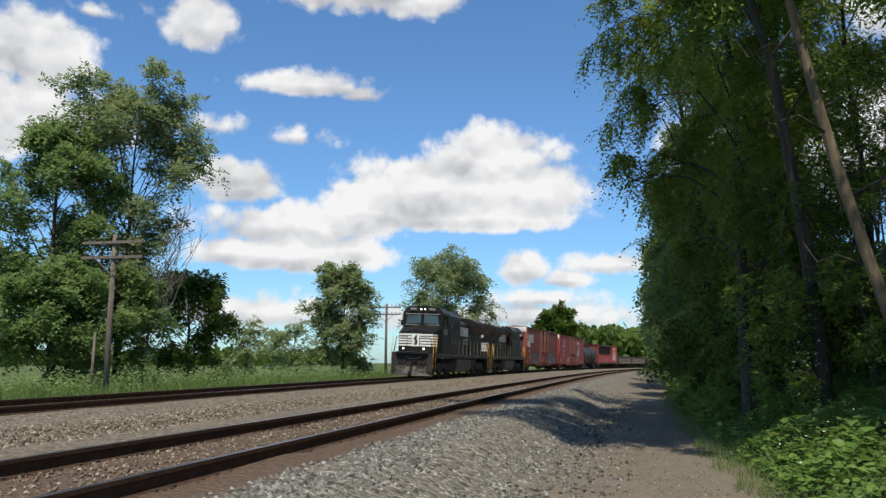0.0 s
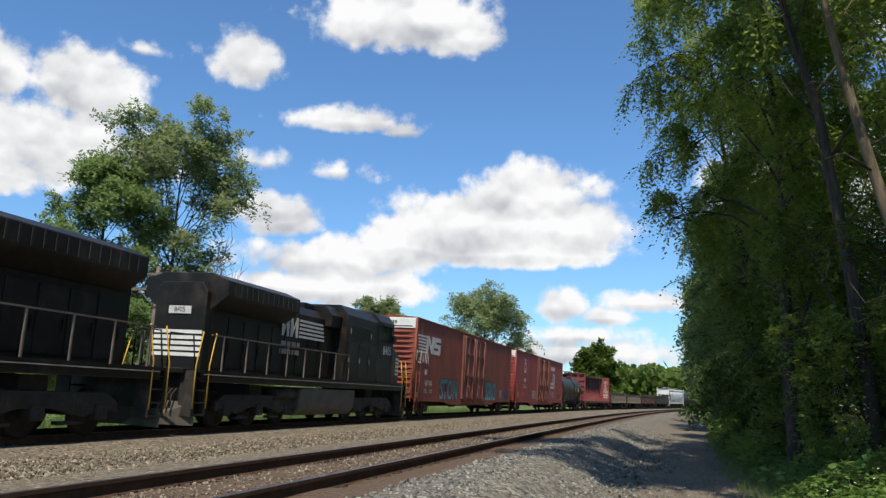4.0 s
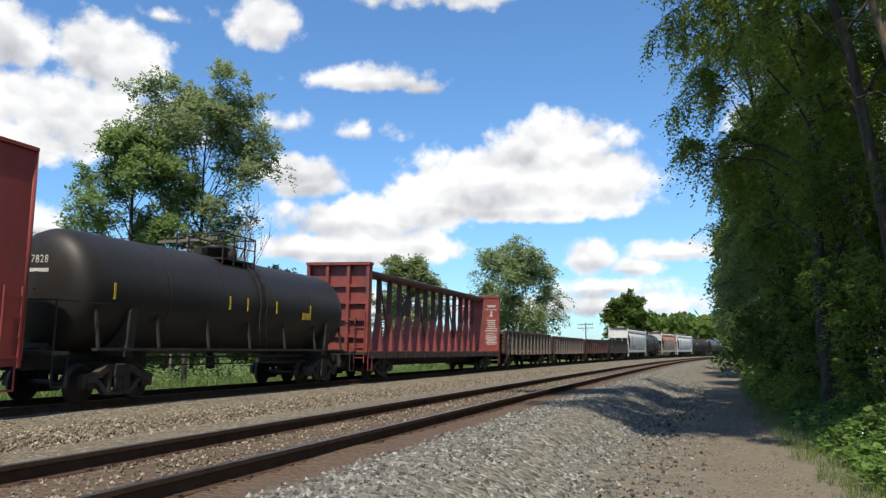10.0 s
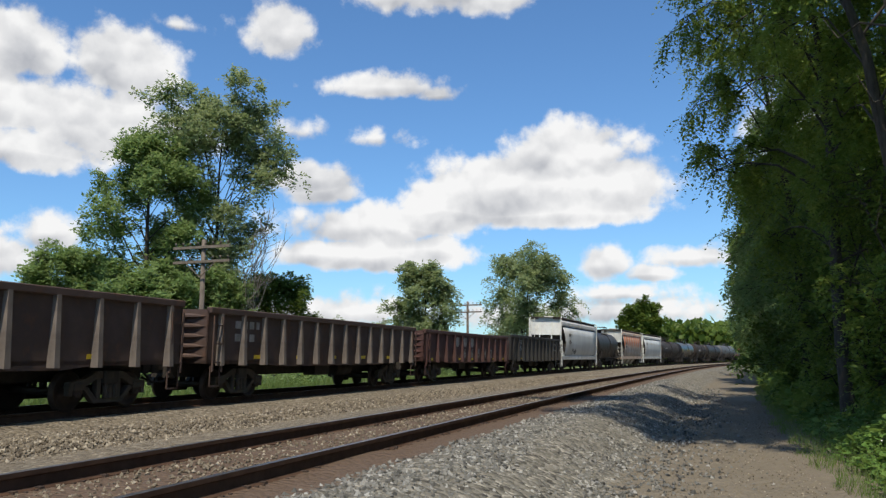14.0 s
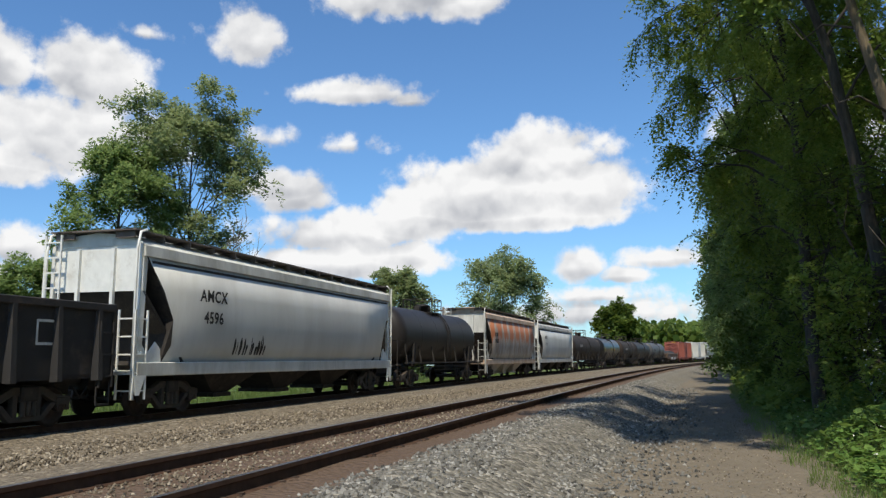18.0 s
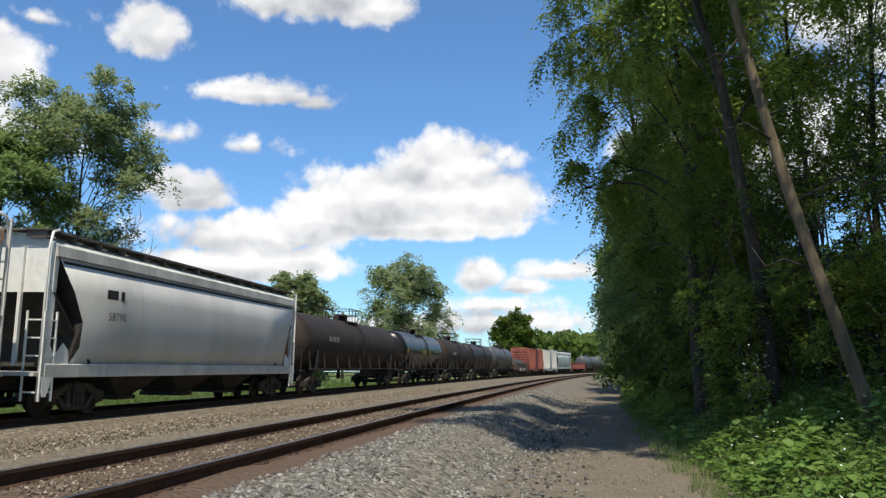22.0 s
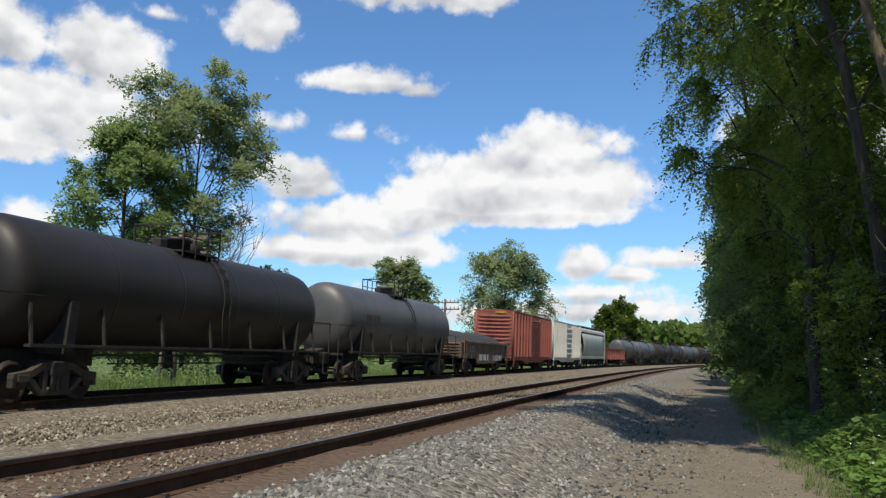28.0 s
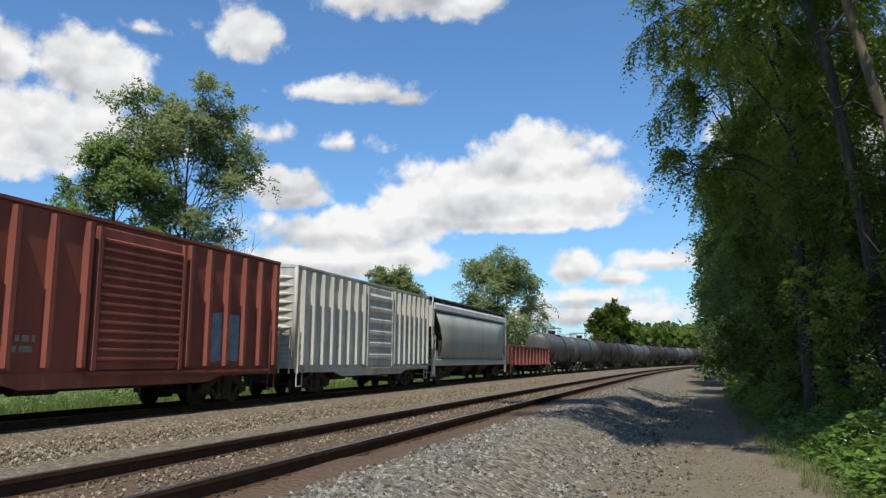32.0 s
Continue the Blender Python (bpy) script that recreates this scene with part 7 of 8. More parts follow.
        part("mirror", Geo().box(-h + 2.66, -h + 2.7, *sorted((sy * 1.53, sy * 1.75)), 3.4, 3.75), LOCO, t)
        # side steps, handrails
        for sx in (-1, 1):
            xs = sx * (h - 0.55)
            for k in range(4):
                part("step", Geo().box(xs - 0.3, xs + 0.3, *sorted((sy * 1.05, sy * 1.5)), 0.42 + k * 0.32, 0.46 + k * 0.32), UNDER, t)
            g = Geo()
            g.box(xs - 0.33, xs - 0.29, *sorted((sy * 1.05, sy * 1.5)), 0.4, 1.6).box(xs + 0.29, xs + 0.33, *sorted((sy * 1.05, sy * 1.5)), 0.4, 1.6)
            part("step_frame", g, UNDER, t)
            for xx in (xs - 0.33, xs + 0.33):
                part("step_handrail", Geo().tube([(xx, sy * 1.53, 0.6), (xx, sy * 1.53, 1.75), (xx + (0.25 if sx < 0 else -0.25) * (1 if xx == xs else 1), sy * 1.5, 2.65)], 0.021, 6), YELLOW, t, "yellow handrail")
        g = Geo()
        x = -h + 7.6
        while x < h - 1.0:
            g.bar((x, sy * 1.5, 1.6), (x, sy * 1.5, 2.6), 0.045)
            x += 1.35
        g.bar((-h + 7.5, sy * 1.5, 2.6), (h - 0.9, sy * 1.5, 2.6), 0.04)
        part("handrail", g, GON_GREY, t)
        for xa, xb, za, zb in ((4.5, 5.5, 1.75, 3.1), (5.6, 6.6, 1.75, 3.1), (6.7, 7.8, 1.75, 3.1), (4.6, 5.4, 3.25, 3.8), (5.6, 7.7, 3.3, 3.82)):
            pn = part("access_panel", Geo().box(-h + xa, -h + xb, *sorted((sy * 1.48, sy * 1.5)), za, zb), LOCO, t, bevel=0.008)
            part("latch", Geo().box(-h + xb - 0.12, -h + xb - 0.06, *sorted((sy * 1.5, sy * 1.53)), (za + zb) / 2 - 0.1, (za + zb) / 2 + 0.1), GON_GREY, pn)
        for k in range(9):
            part("grille_bar", Geo().box(-h + 5.7, -h + 7.6, *sorted((sy * 1.5, sy * 1.515)), 3.36 + k * 0.05, 3.38 + k * 0.05), UNDER, t)
        part("number_light", Geo().box(-h + 2.62, -h + 2.68, *sorted((sy * 1.52, sy * 1.54)), 2.4, 2.9), UNDER, t)
        part("side_stripe", Geo().box(-h + 0.8, h - 0.6, *sorted((sy * 1.552, sy * 1.556)), 1.5, 1.53), DECAL_DIM, t)
        # emblem: five stripes and two blocks, road number
        y = sy * 0.985
        g = Geo()
        for k in range(5):
            xa, xb = -h + 9.1 + 0.05 * k, -h + 11.3
            if sy < 0:
                g.box(xa, xb, y - 0.003, y + 0.003, 3.0 + k * 0.14, 3.08 + k * 0.14)
            else:
                g.box(xa, xb, y - 0.003, y + 0.003, 3.0 + k * 0.14, 3.08 + k * 0.14)
        for xa, xb in ((-h + 11.4, -h + 12.0), (-h + 12.1, -h + 12.65)):
            g.prism([(xa, 2.98), (xa + 0.16, 2.98), (xa + 0.22, 3.4), (xb - 0.16, 2.98), (xb, 2.98), (xb, 3.66), (xb - 0.16, 3.66), (xb - 0.22, 3.24), (xa + 0.16, 3.66), (xa, 3.66)], y - 0.003, y + 0.003, "y")
        part("emblem", g, DECAL, t, "white striped emblem")
        bars("stencil", t, -h + 11.2, 2.65, [1.5, 1.5], DECAL_DIM, y=sy * 0.985, h=0.16, seed=3)
        lettering("road_number", number, 0.54, WHITE, t, pose(-h + 3.3, sy * 1.535, 3.02, 90, 0, 0 if sy < 0 else 180))
    # white stripes on both ends
    for k in range(5):
        z = 2.02 + k * 0.17
        g = Geo()
        g.box(-h + 0.935, -h + 0.95, -1.27, 1.27, z, z + 0.11)
        for sy in (-1, 1):
            g.add([(-h + 0.95, sy * 1.285, z), (-h + 1.7, sy * 1.395, z), (-h + 1.7, sy * 1.395, z + 0.11), (-h + 0.95, sy * 1.285, z + 0.11)], [(0, 1, 2, 3)])
        part("nose_stripe", g, WHITE, t, "white nose stripe")
        part("end_stripe", Geo().box(h - 1.3, h - 1.285, -0.86, 0.86, 2.0 + k * 0.16, 2.1 + k * 0.16), WHITE, t, "white stripe on the hood end")
    part("nose_emblem", Geo().prism([(-0.3, 2.0), (0.3, 2.0), (0.3, 2.82), (-0.3, 2.82)], -h + 0.925, -h + 0.934), WHITE, t)
    part("nose_emblem_shape", Geo().prism([(-0.06, 2.1), (0.1, 2.1), (0.05, 2.35), (0.16, 2.5), (0.04, 2.7), (-0.1, 2.74), (-0.05, 2.5), (-0.14, 2.3)], -h + 0.915, -h + 0.924), DECAL_DARK, t, "black animal-shaped emblem, drawn plainly")
    part("rear_number_board", Geo().box(h - 1.3, h - 1.27, -0.4, 0.4, 3.2, 3.42), DECAL, t)
    at = Matrix.Translation((h - 1.262, 0, 3.31)) @ Matrix(((0, 0, 1, 0), (1, 0, 0, 0), (0, 1, 0, 0), (0, 0, 0, 1)))
    lettering("road_number", number, 0.2, DECAL_DARK, t, at)
    # ends: pilot, plough, anticlimber, hoses
    for sx in (-1, 1):
        x = sx * (h - 0.35)
        part("pilot", Geo().prism([(-1.5, 0.62), (-1.5, 1.6), (1.5, 1.6), (1.5, 0.62)], *sorted((x, x + sx * 0.06))), LOCO, t)
        part("snow_plough", Geo().loft([[(x, -1.5, 0.16), (x + sx * 0.42, 0, 0.16), (x, 1.5, 0.16)], [(x + sx * 0.06, -1.48, 0.78), (x + sx * 0.2, 0, 0.78), (x + sx * 0.06, 1.48, 0.78)], [(x - sx * 0.02, -1.48, 0.78), (x + sx * 0.1, 0, 0.78), (x - sx * 0.02, 1.48, 0.78)], [(x - sx * 0.06, -1.5, 0.16), (x + sx * 0.34, 0, 0.16), (x - sx * 0.06, 1.5, 0.16)]], closed=False), FUEL, t)
        part("anticlimber", Geo().box(*sorted((x, x + sx * 0.28)), -1.2, 1.2, 1.5, 1.66), LOCO, t, bevel=0.03)
        coupler(t, x, sx)
        for k in range(4):
            for sy in (-1, 1):
                yy = sy * (0.5 + k * 0.14)
                part("air_hose", Geo().tube([(x + sx * 0.08, yy, 1.1), (x + sx * 0.28, yy, 0.95), (x + sx * 0.3, yy * 0.98, 0.6)], 0.026, 6), UNDER, t)
        for sy in (-1, 1):
            part("end_handrail", Geo().tube([(x, sy * 0.45, 1.6), (x, sy * 0.45, 2.6), (x, sy * 1.25, 2.55), (x, sy * 1.42, 1.6)], 0.026, 6), LOCO, t)
        part("jumper_cable", Geo().tube([(x + sx * 0.1, -0.9, 1.55), (x + sx * 0.2, -0.4, 1.2), (x + sx * 0.2, 0.2, 1.22), (x + sx * 0.1, 0.6, 1.55)], 0.03, 6), UNDER, t)
        tr = part("truck", LOCO_FRAME, None, t, at=pose(sx * (h - 4.3), 0, 0))
        for a in (-1.95, 0.0, 1.95):
            w = new("wheelset", LOCO_WHEELSET)
            w.parent = tr
            w.matrix_basis = pose(a, 0, 0.52)
            WHEELS.append((w, a, 0.52, 0.52))
        part("bolster", Geo().box(-0.4, 0.4, -1.0, 1.0, 0.7, 1.3), UNDER, tr)
    part("fuel_tank", Geo().prism([(-1.45, 0.55), (-1.5, 1.25), (1.5, 1.25), (1.45, 0.55), (1.2, 0.32), (-1.2, 0.32)], -2.6, 2.4), FUEL, t, bevel=0.05)
    for sy in (-1.2, 1.2):
        part("air_reservoir", Geo().tube([(2.5, sy, 1.05), (4.0, sy, 1.05)], 0.2, 14), UNDER, t)
    part("bell_and_horn", Geo().tube([(-h + 5.2, -0.2, 4.5), (-h + 5.2, -0.2, 4.75), (-h + 4.8, -0.2, 4.75)], 0.05, 8).tube([(-h + 5.2, 0.1, 4.7), (-h + 4.7, 0.1, 4.7)], [0.03, 0.08], 8), UNDER, t)
    return t, L


locomotive("black diesel locomotive with white nose stripes and lit headlights", 52.7, 72.2, "9520", False, True)
locomotive("black diesel locomotive running with its long hood leading", 73.0, 91.6, "8405", True, False)

# two long high boxcars
b1, L1 = boxcar("brown boxcar with double plug doors, white band and teal graffiti", 92.6, 116.3, 5.08, BROWN, band=WHITE, door_x=-0.2, door_w=5.5)
b2, L2 = boxcar("oxide-red boxcar with double plug doors and white emblems", 118.4, 141.8, 5.08, OXIDE, band=WHITE, door_w=5.4)
h1, h2 = L1 / 2, L2 / 2
g = Geo()
for k in range(6):
    g.box(-h1 + 0.25 + 0.04 * k, -h1 + 1.75 - (0.08 * k if k < 3 else 0.06), -1.556, -1.552, 3.28 + (5 - k) * 0.16, 3.37 + (5 - k) * 0.16)
part("emblem", g, DECAL, b1, "white six-stripe emblem")
g = Geo()
for xa, w in ((-h1 + 1.6, 1.45), (-h1 + 3.0, 1.25)):
    if w > 1.4:
        out = [(xa, 3.3), (xa + 0.42, 3.3), (xa + 0.5, 3.85), (xa + 0.95, 3.3), (xa + 1.35, 3.3), (xa + 1.48, 4.2), (xa + 1.08, 4.2), (xa + 1.0, 3.7), (xa + 0.55, 4.2), (xa + 0.14, 4.2)]
        g.prism(out, -1.558, -1.552, "y")
    else:
        for (za, zb, x0, x1) in ((3.98, 4.2, 0.1, 1.3), (3.64, 3.86, 0.05, 1.25), (3.3, 3.52, 0.0, 1.2), (3.75, 4.1, 0.05, 0.42), (3.4, 3.75, 0.85, 1.25)):
            g.box(xa + x0, xa + x1, -1.5585 - 0.0007 * za, -1.552, za, zb)
part("emblem_block", g, DECAL, b1, "white block emblem")
lettering("car_number", "487 844", 0.44, DECAL, b1, near_side(-h1 + 2.35, 1.75, -1.556), 1.05, 0.85)
bars("stencil", b1, -h1 + 1.65, 2.2, [0.45], DECAL, y=-1.554, h=0.26, seed=1)
bars("stencil", b1, -h1 + 1.65, 1.4, [0.5, 0.5], DECAL_DIM, y=-1.554, h=0.07, seed=2)
bars("stencil", b1, -h1 + 2.6, 1.4, [0.5, 0.5], DECAL_DIM, y=-1.554, h=0.07, seed=4)
part("yellow_patch", Geo().box(-h1 + 0.35, -h1 + 0.8, -1.556, -1.552, 1.05, 1.3), YELLOW_MARK, b1)
part("yellow_patch", Geo().box(3.0, 3.5, -1.556, -1.552, 1.02, 1.12), YELLOW_MARK, b1)
part("white_line", Geo().box(-h1 + 0.85, -h1 + 0.88, -1.559, -1.552, 1.1, 4.8), DECAL_DIM, b1)
lettering("graffiti_outline", "STON", 1.6, TEAL_DARK, b1, near_side(-5.45, 1.42, -1.553), 0.95, 0.92, bold=0.11)
lettering("graffiti", "STON", 1.55, TEAL, b1, near_side(-5.45, 1.42, -1.557), 0.98, 0.92, bold=0.05)
lettering("graffiti_outline", "SERO", 1.75, TEAL_DARK, b1, near_side(5.2, 1.45, -1.553), 0.92, 0.8, bold=0.13)
lettering("graffiti", "SERO", 1.7, TEAL, b1, near_side(5.2, 1.45, -1.557), 0.94, 0.8, bold=0.07)
lettering("graffiti", "IK", 0.8, PALE_BLUE, b1, near_side(8.45, 1.4, -1.556), 1.0, 1.3, bold=0.02)
part("graffiti_patch", Geo().prism([(9.6, 1.15), (9.7, 1.7), (10.2, 1.62), (10.6, 1.75), (11.2, 1.65), (11.25, 1.2), (10.3, 1.1)], -1.556, -1.552, "y"), BLUE_SPRAY, b1)
g = Geo()
for i, pts in enumerate([[(0.0, 0.3), (-0.3, 0.45), (-0.35, 0.1), (-0.05, 0.0), (0.0, 0.2), (-0.12, 0.2)], [(0.15, 0.0), (0.3, 0.5), (0.45, 0.0)], [(0.6, 0.45), (0.65, 0.05), (0.85, 0.05), (0.9, 0.45)], [(1.05, 0.0), (1.1, 0.45), (1.3, 0.4), (1.3, 0.0), (1.6, -0.1)]]):
    for a, b in zip(pts, pts[1:]):
        g.bar((-h1 + 0.55 + a[0] * 1.2, -1.557, 2.75 + a[1] * 1.4), (-h1 + 0.55 + b[0] * 1.2, -1.557, 2.75 + b[1] * 1.4), 0.045, 0.006)
part("graffiti_scrawl", g, SILVER_SPRAY, b1)

lettering("car_number", "239682", 0.42, DECAL, b2, near_side(-h2 + 3.75, 2.15, -1.556), 1.1)
bars("stencil", b2, -h2 + 3.5, 2.55, [0.5], DECAL, y=-1.554, h=0.27, seed=5)
bars("stencil", b2, -h2 + 3.0, 1.55, [0.6, 0.6], DECAL_DIM, y=-1.554, h=0.07, seed=6)
bars("stencil", b2, -h2 + 3.4, 4.3, [0.7], DECAL, y=-1.554, h=0.1, seed=8)
bars("stencil", b2, -h2 + 3.4, 3.3, [0.7], DECAL, y=-1.554, h=0.1, seed=9)
g = Geo()
ring = [(math.cos(a) * 0.36, math.sin(a) * 0.42) for a in [2 * math.pi * k / 24 for k in range(24)]]
ring2 = [(math.cos(a) * 0.2, math.sin(a) * 0.24) for a in [2 * math.pi * k / 24 for k in range(24)]]
for k in range(24):
    a, b_, c, d = ring[k], ring[(k + 1) % 24], ring2[(k + 1) % 24], ring2[k]
    g.add([(-h2 + 3.75 + p[0], -1.556, 3.8 + p[1]) for p in (a, b_, c, d)], [(0, 1, 2, 3)])
g.box(-h2 + 3.85, -h2 + 4.15, -1.558, -1.553, 3.36, 3.46)
part("emblem", g, DECAL, b2, "white ring emblem")
for i in range(7):
    part("emblem_block", Geo().box(h2 - 7.0 + i * 0.32, h2 - 6.76 + i * 0.32, -1.558, -1.552, 3.95, 4.3), DECAL, b2, "white letter block")
# wheel-shaped emblem with two bars, drawn as plain shapes
g = Geo()
for r0, r1, a0, a1 in ((0.72, 0.5, -20, 190), (0.36, 0.16, 0, 270)):
    for k in range(16):
        p0, p1 = radians(a0 + (a1 - a0) * k / 16), radians(a0 + (a1 - a0) * (k + 1) / 16)
        g.add([(h2 - 5.35 + r * math.cos(p), -1.557, 3.0 + r * math.sin(p)) for r, p in ((r0, p0), (r0, p1), (r1, p1), (r1, p0))], [(0, 1, 2, 3)])
for z0 in (2.2, 2.55):
    g.prism([(h2 - 7.1, z0), (h2 - 5.35, z0), (h2 - 5.35, z0 + 0.22), (h2 - 7.1, z0 + 0.22)], -1.558, -1.553, "y")
g.box(h2 - 5.2, h2 - 4.85, -1.557, -1.553, 2.2, 2.95)
part("emblem", g, DECAL, b2, "white wheel-and-bars emblem")
lettering("graffiti", "OHMA", 1.1, SILVER_SPRAY, b2, near_side(h2 - 6.4, 1.55, -1.556), 0.95, 1.0, bold=-0.02)
lettering("graffiti", "AERO", 0.95, SILVER_SPRAY, b2, near_side(-3.9, 1.5, -1.556), 0.85, 0.8, bold=0.03)
part("yellow_patch", Geo().box(-h2 + 0.9, -h2 + 1.3, -1.556, -1.552, 1.25, 1.7), YELLOW_MARK, b2)
part("yellow_patch", Geo().box(h2 - 0.9, h2 - 0.5, -1.556, -1.552, 1.2, 1.45), YELLOW_MARK, b2)
part("placard", Geo().box(h2 - 2.6, h2 - 1.9, -1.565, -1.552, 1.35, 1.7), DECAL_DARK, b2)

t1, LT = tank_car("black tank car with yellow reflective stripes and a railed platform", 142.7, 157.6, TANK_BLACK, radius=1.38, zc=2.42)
part("yellow_placard", Geo().box(3.2, 3.75, -1.39, -1.36, 2.15, 2.36), YELLOW_MARK, t1)
HEAD_ON = Matrix(((0, 0, -1, 0), (-1, 0, 0, 0), (0, 1, 0, 0), (0, 0, 0, 1)))
lettering("car_number", "37828", 0.24, DECAL, t1, Matrix.Translation((-LT / 2 + 0.775, 0, 3.05)) @ HEAD_ON, 1.1)
part("stencil", Geo().box(-LT / 2 + 0.77, -LT / 2 + 0.78, -0.35, 0.35, 2.78, 2.86), DECAL, t1)
centerbeam("red centerbeam flat car with bulkheads and no load", 158.5, 179.7, 4.5)

g1, LG = gondola("rusty dark-brown gondola with vertical side posts, empty", 181.0, 195.9, 2.42, GON_BROWN, GON_GREY, 13)
g2, LG2 = gondola("rusty dark-brown gondola, empty, with pale post edges", 197.0, 211.8, 2.34, GON_BROWN, GON_GREY, 14)
g3, LG3 = gondola("brown gondola with large faded white letters", 213.0, 227.5, 2.32, GON_MAROON, GON_MAROON, 12)
g4, LG4 = gondola("black gondola with vertical side posts and white stencils", 228.6, 243.6, 2.5, GON_BLACK, GON_BLACK, 13)
for gg, LL, sd in ((g1, LG, 21), (g2, LG2, 22)):
    bars("stencil", gg, -LL / 2 + 1.2, 1.9, [1.2, 1.0], DECAL_DIM, y=-1.508, h=0.2, seed=sd)
    for x in (-5.2, -2.8, -0.4, 2.0, 4.4):
        part("reflector", Geo().box(x, x + 0.35, -1.508, -1.50, 1.1, 1.2), YELLOW_MARK, gg)
bay = (LG3 - 1.0) / 11
for i, c in enumerate("66542"):
    lettering("car_number", c, 0.62, DECAL_DIM, g3, near_side(-LG3 / 2 + 0.5 + bay * (4.5 + i), 1.34, -1.507), bold=0.02)
for i in range(3):
    x = -LG3 / 2 + 0.5 + bay * (3.5 + i)
    part("stencil", Geo().prism([(x - 0.24, 1.7), (x + 0.12, 1.66), (x + 0.27, 1.78), (x + 0.24, 2.1), (x - 0.1, 2.16), (x - 0.27, 2.05)], -1.507, -1.5, "y"), DECAL_DIM, g3)
for i in range(7):
    x = -LG3 / 2 + 0.5 + bay * (0.3 + 1.7 * i)
    part("reflector", Geo().box(x, x + 0.35, -1.508, -1.50, 1.02, 1.12), YELLOW_MARK, g3)
lettering("car_number", "315904", 0.42, DECAL, g4, near_side(-LG4 / 2 + 2.25, 1.72, -1.507), 0.95, 0.68)
lettering("car_mark", "NDYX", 0.42, DECAL, g4, near_side(-LG4 / 2 + 2.25, 2.1, -1.507), 0.95, 0.8)
part("emblem", Geo().box(LG4 / 2 - 2.2, LG4 / 2 - 1.7, -1.507, -1.50, 1.65, 1.7).box(LG4 / 2 - 2.2, LG4 / 2 - 1.7, -1.507, -1.50, 2.1, 2.15).box(LG4 / 2 - 2.2, LG4 / 2 - 2.15, -1.507, -1.50, 1.65, 2.15).box(LG4 / 2 - 1.75, LG4 / 2 - 1.7, -1.507, -1.50, 1.65, 2.15), DECAL, g4)
for x in (-5.0, -2.0, 1.0, 4.0):
    part("reflector", Geo().box(x, x + 0.35, -1.508, -1.50, 1.05, 1.14), YELLOW_MARK, g4)

hp1, LH = hopper("light-grey covered hopper with white end frames", 244.2, 261.3, 4.42, GREY_CAR, WHITE, WHITE_CAR, plate=WHITE_CAR)
lettering("car_number", "4596", 0.42, DECAL_DARK, hp1, near_side(-LH / 2 + 3.2, 2.42, -1.628), 1.1, bold=0.012)
lettering("car_mark", "AMCX", 0.42, DECAL_DARK, hp1, near_side(-LH / 2 + 3.2, 2.98, -1.612), 1.1, bold=0.012)
r = random.Random(12)
for k in range(11):
    # dark spills run down from the lower side sheet
    x, w, z = -LH / 2 + 4.4 + k * 0.17 + r.uniform(-0.05, 0.05), r.uniform(0.02, 0.08), r.uniform(1.72, 2.05)
    part("spill_mark", Geo().loft([[(x - w * f, -y - 0.005, zz), (x + w * f, -y - 0.005, zz)] for f, y, zz in ((0.3, float(np.interp(z, [1.7, 2.3], [1.53, 1.61])), z), (0.9, float(np.interp((z + 1.7) / 2, [1.7, 2.3], [1.53, 1.61])), (z + 1.7) / 2), (1.0, 1.53, 1.7), (0.6, 1.45, 1.48))], closed=False), DECAL_DARK, hp1)
tk, _ = tank_car("black tank car with a railed top platform", 262.0, 276.3, TANK_BLACK, radius=1.38, zc=2.42, band=False)
hp2, LR = hopper("grey covered hopper streaked with orange rust", 277.1, 292.8, 4.5, RUST_CAR, WHITE_CAR, TAN_PLATE, plate=TAN_PLATE, plain=True)
bars("stencil", hp2, -LR / 2 + 2.2, 2.75, [0.8, 0.8], DECAL_DARK, y=-1.632, h=0.24, seed=32)
hp3, LW = hopper("light-grey covered hopper with a white sill and ends", 293.8, 310.6, 4.45, GREY_CAR, WHITE, WHITE_CAR, plate=WHITE_CAR)
lettering("car_number", "58790", 0.3, DECAL_DARK, hp3, near_side(-LW / 2 + 2.9, 2.5, -1.632), 1.1)
bars("stencil", hp3, -LW / 2 + 2.4, 2.95, [0.8], DECAL_DARK, y=-1.618, h=0.24, seed=33)
tk3, _ = tank_car("long dusty black tank car with white stencils", 311.5, 330.5, TANK_BROWN, radius=1.38, zc=2.42, band=False)
g = Geo()
for x in (-6.6, -5.0, -3.4, -1.8):
    g.bar((x, -0.5, 3.66), (x, -0.5, 4.2), 0.03)
g.bar((-6.6, -0.5, 4.2), (-0.8, -0.5, 4.2), 0.035)
part("walkway_rail", g, UNDER, tk3)
bars("stencil", tk3, -5.6, 2.5, [1.6], DECAL_DIM, y=-1.387, h=0.24, seed=34)
tk4, _ = tank_car("glossy black tank car with white numbers", 331.1, 346.3, TANK_GLOSS, radius=1.38, zc=2.42)
lettering("car_number", "400093", 0.34, DECAL_DIM, tk4, near_side(-3.0, 1.95, -1.3), 1.1)
bars("stencil", tk4, -5.1, 1.82, [0.8], DECAL_DIM, y=-1.27, h=0.28, seed=35)
tk5, _ = tank_car("dusty black tank car with a tall railing on top", 347.0, 359.8, TANK_BROWN, radius=1.38, zc=2.42, band=False)
bars("stencil", tk5, -3.2, 2.4, [1.6], DECAL_DIM, y=-1.387, h=0.26, seed=36)
tk6, _ = tank_car("weathered black tank car", 360.5, 375.5, TANK_BLACK, radius=1.38, zc=2.42, band=False)
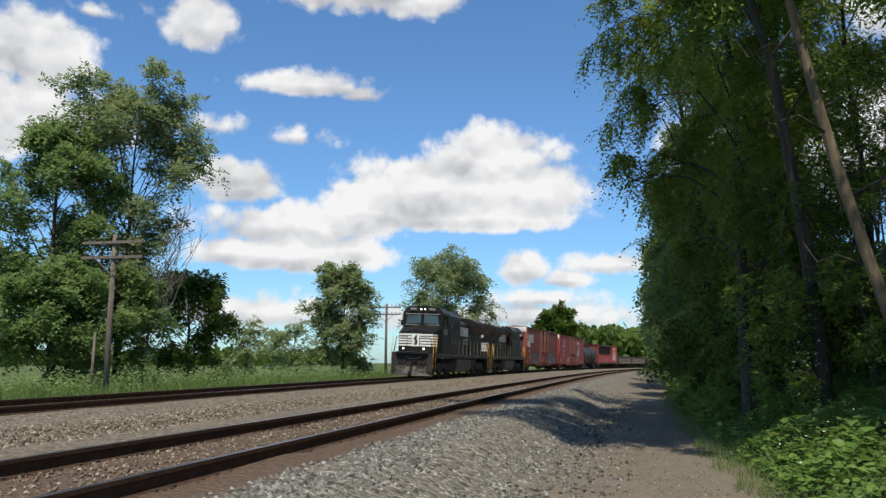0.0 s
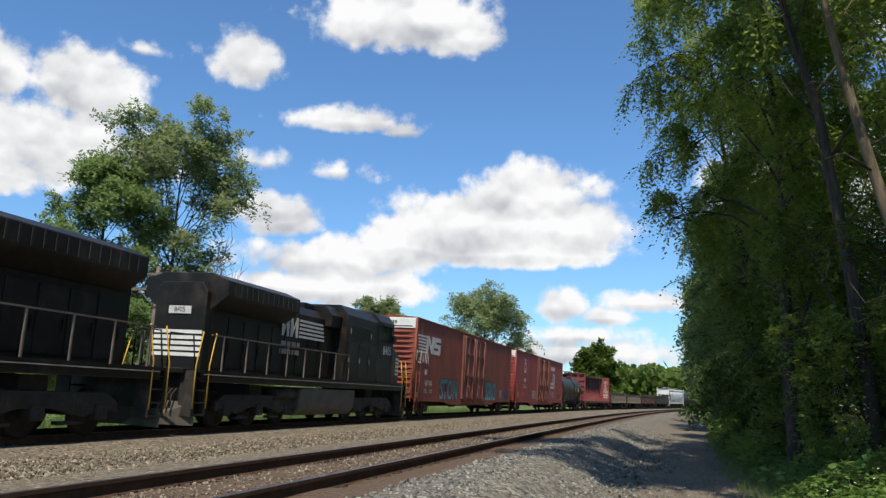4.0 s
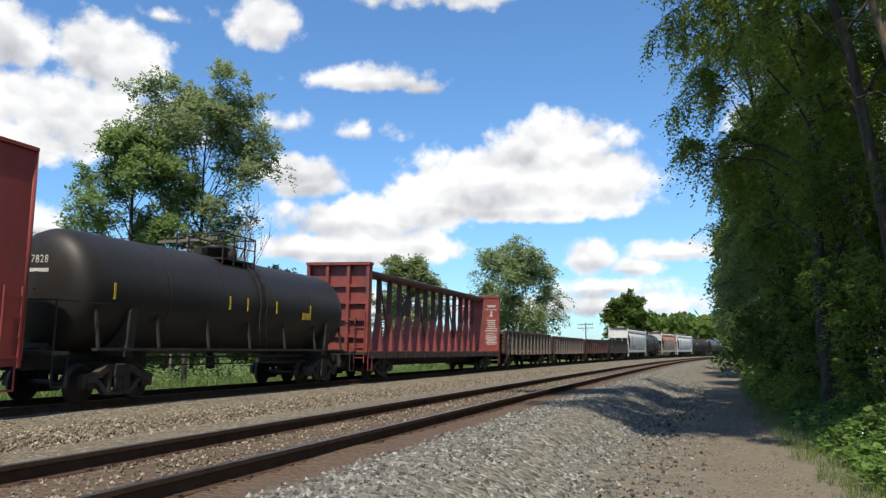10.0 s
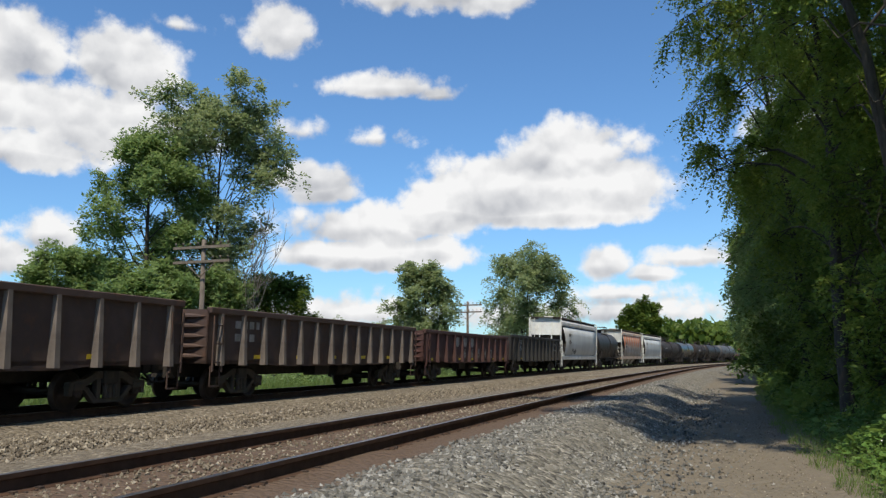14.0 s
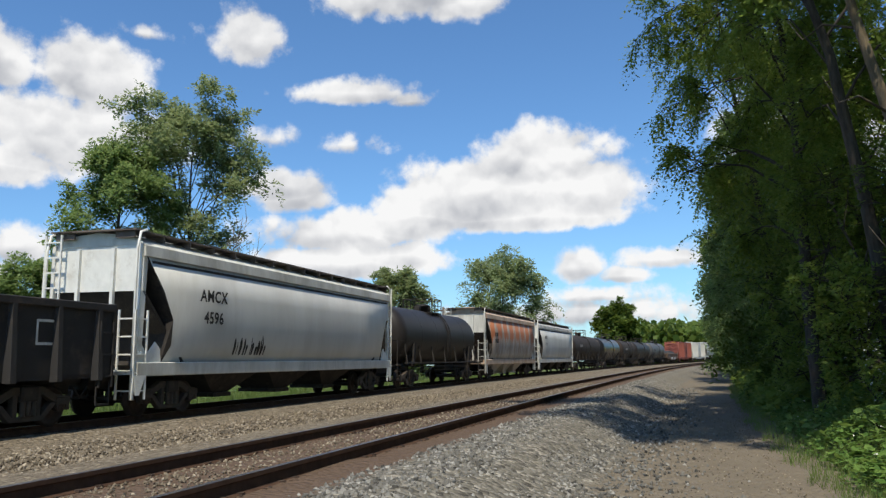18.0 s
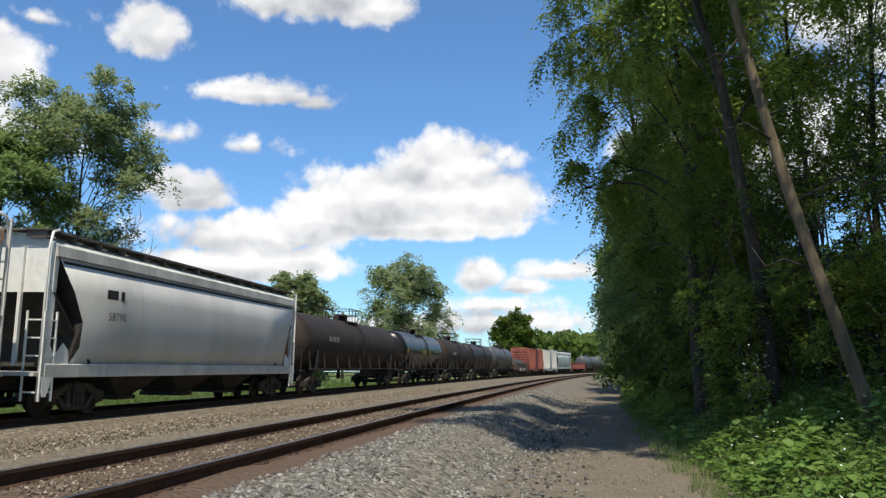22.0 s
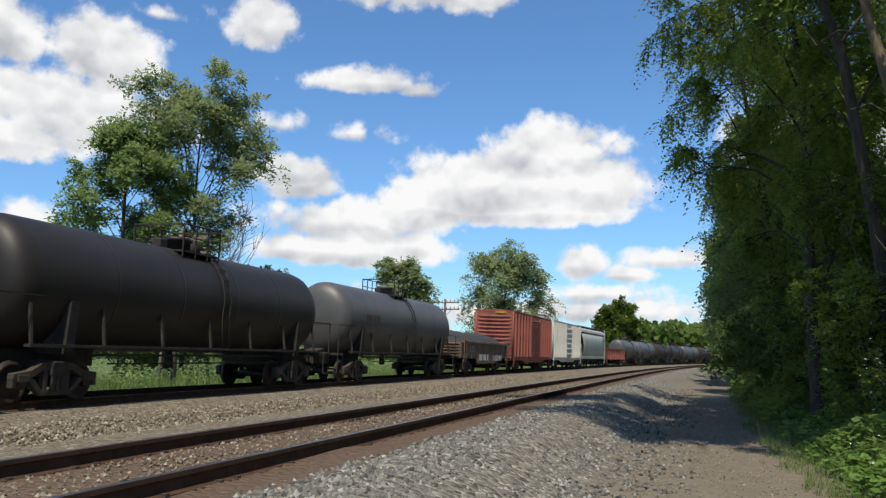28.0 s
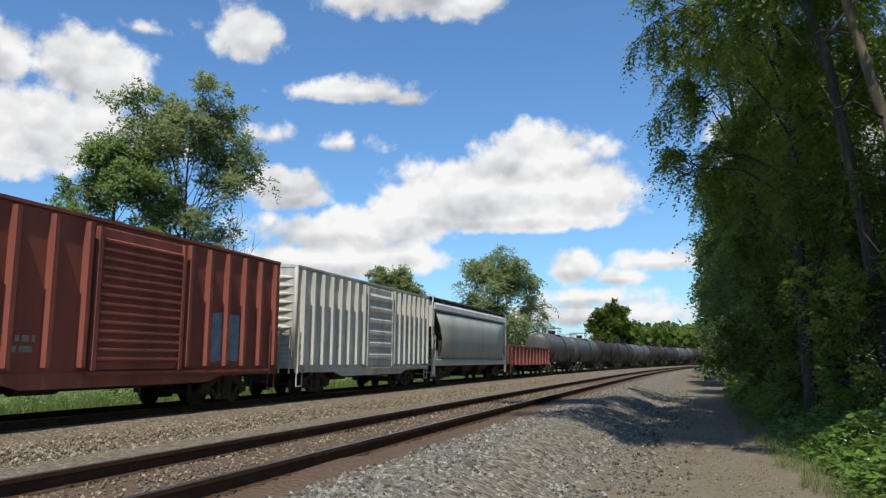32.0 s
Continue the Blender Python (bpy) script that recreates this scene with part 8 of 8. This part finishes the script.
tk7, _ = tank_car("grey tank car with yellow end stencils", 376.2, 391.5, TANK_GREY, radius=1.39, zc=2.43, band=False)
bars("stencil", tk7, -5.0, 2.4, [1.4], GON_BROWN, y=-1.397, h=0.26, seed=37)

g5, L5 = gondola("brown gondola heaped with a dark load", 392.4, 403.4, 1.9, GON_TAN, GON_TAN, 8, load=True, fish=True, deep=0.05)
lettering("car_number", "911802 MW", 0.48, WHITE, g5, near_side(2.5, 0.98, -1.553), 1.0, bold=0.015)
bars("stencil", g5, -2.0, 0.85, [2.2], DECAL, y=-1.553, h=0.36, seed=38)
bars("stencil", g5, -L5 / 2 + 1.6, 1.55, [0.9, 0.9], DECAL_DIM, y=-1.507, h=0.12, seed=39)
b3, L3 = boxcar("faded red ribbed boxcar with a louvred sliding door", 405.0, 418.9, 4.38, FADED_RED, smooth=False, door_x=0.2, door_w=3.2, door="louvre", posts=6)
part("graffiti_patch", Geo().prism([(3.3, 1.2), (3.3, 2.5), (4.0, 2.55), (4.05, 2.3), (4.25, 2.5), (4.9, 2.5), (4.9, 1.2), (4.2, 1.25)], -1.556, -1.552, "y"), PALE_BLUE, b3)
part("yellow_patch", Geo().box(-L3 / 2 + 0.9, -L3 / 2 + 1.05, -1.556, -1.552, 1.4, 2.3), YELLOW_MARK, b3)
bars("stencil", b3, -L3 / 2 + 2.9, 1.6, [1.2, 1.2], DECAL_DIM, y=-1.556, h=0.12, seed=40)
gn = Geo()
for i in range(7):
    gn.box(-L3 / 2 - 0.105, -L3 / 2 - 0.002, -0.9 + i * 0.12, -0.82 + i * 0.12, 4.12, 4.22)
part("stencil", gn, YELLOW_MARK, b3)
boxcar("weathered white ribbed boxcar with a sliding door", 420.2, 434.3, 4.44, WHITE_CAR, smooth=False, door_x=0.3, door_w=2.9, door="slab", posts=8)
hopper("green-grey covered hopper with white end frames", 435.2, 452.3, 4.5, GREEN_GREY, WHITE_CAR, GREEN_GREY, plate=GREY_CAR)
gondola("faded red gondola with sloping side posts", 453.1, 468.4, 2.3, GON_RED, FADED_RED, 12)
for i in range(10):
    paint = (TANK_BLACK, TANK_GREY, TANK_BROWN)[i % 3] if i else TANK_GREY
    tank_car(("dark tank car in a long row of tank cars", "grey tank car in a long row of tank cars", "dusty tank car in a long row of tank cars")[i % 3] if i else "dark grey tank car with a white mark on its end", 469.3 + 16.2 * i, 484.7 + 16.2 * i, paint, radius=1.38, zc=2.42, band=False)


def motions():
    """The train rolls along the far track; its wheelsets turn."""
    for c, s, turn in CARS:
        c.scale = (1, SLIM, 1)
        for child in c.children:
            if child.name.startswith("truck"):
                child.scale = (1, 1 / SLIM, 1)
        rows = []
        for k in range(65):
            t = k / 2
            x, y, p = trk(s + AHEAD - run(t))
            cant = math.degrees(CANT) * (-1 if turn else 1)
            rows.append((t, pose(x, y, -0.05 + 0.7175 * CANT, cant, 0, 90 - math.degrees(p) + turn)))
        walk(c, rows)
    first = {}
    for w, x, z, r in WHEELS:
        spin = 1 if w.parent.parent.name.startswith("locomotive.001") else -1
        if (x, r, spin) not in first:
            walk(w, [(k / 30, pose(x, 0, z, 0, spin * math.degrees(run(k / 30) / r), 0)) for k in range(961)])
            first[x, r, spin] = w.animation_data
        else:
            # the same turn at the same place in its truck
            keys = w.animation_data_create()
            w.rotation_mode = "QUATERNION"
            keys.action, keys.action_slot = first[x, r, spin].action, first[x, r, spin].action_slot


motions()
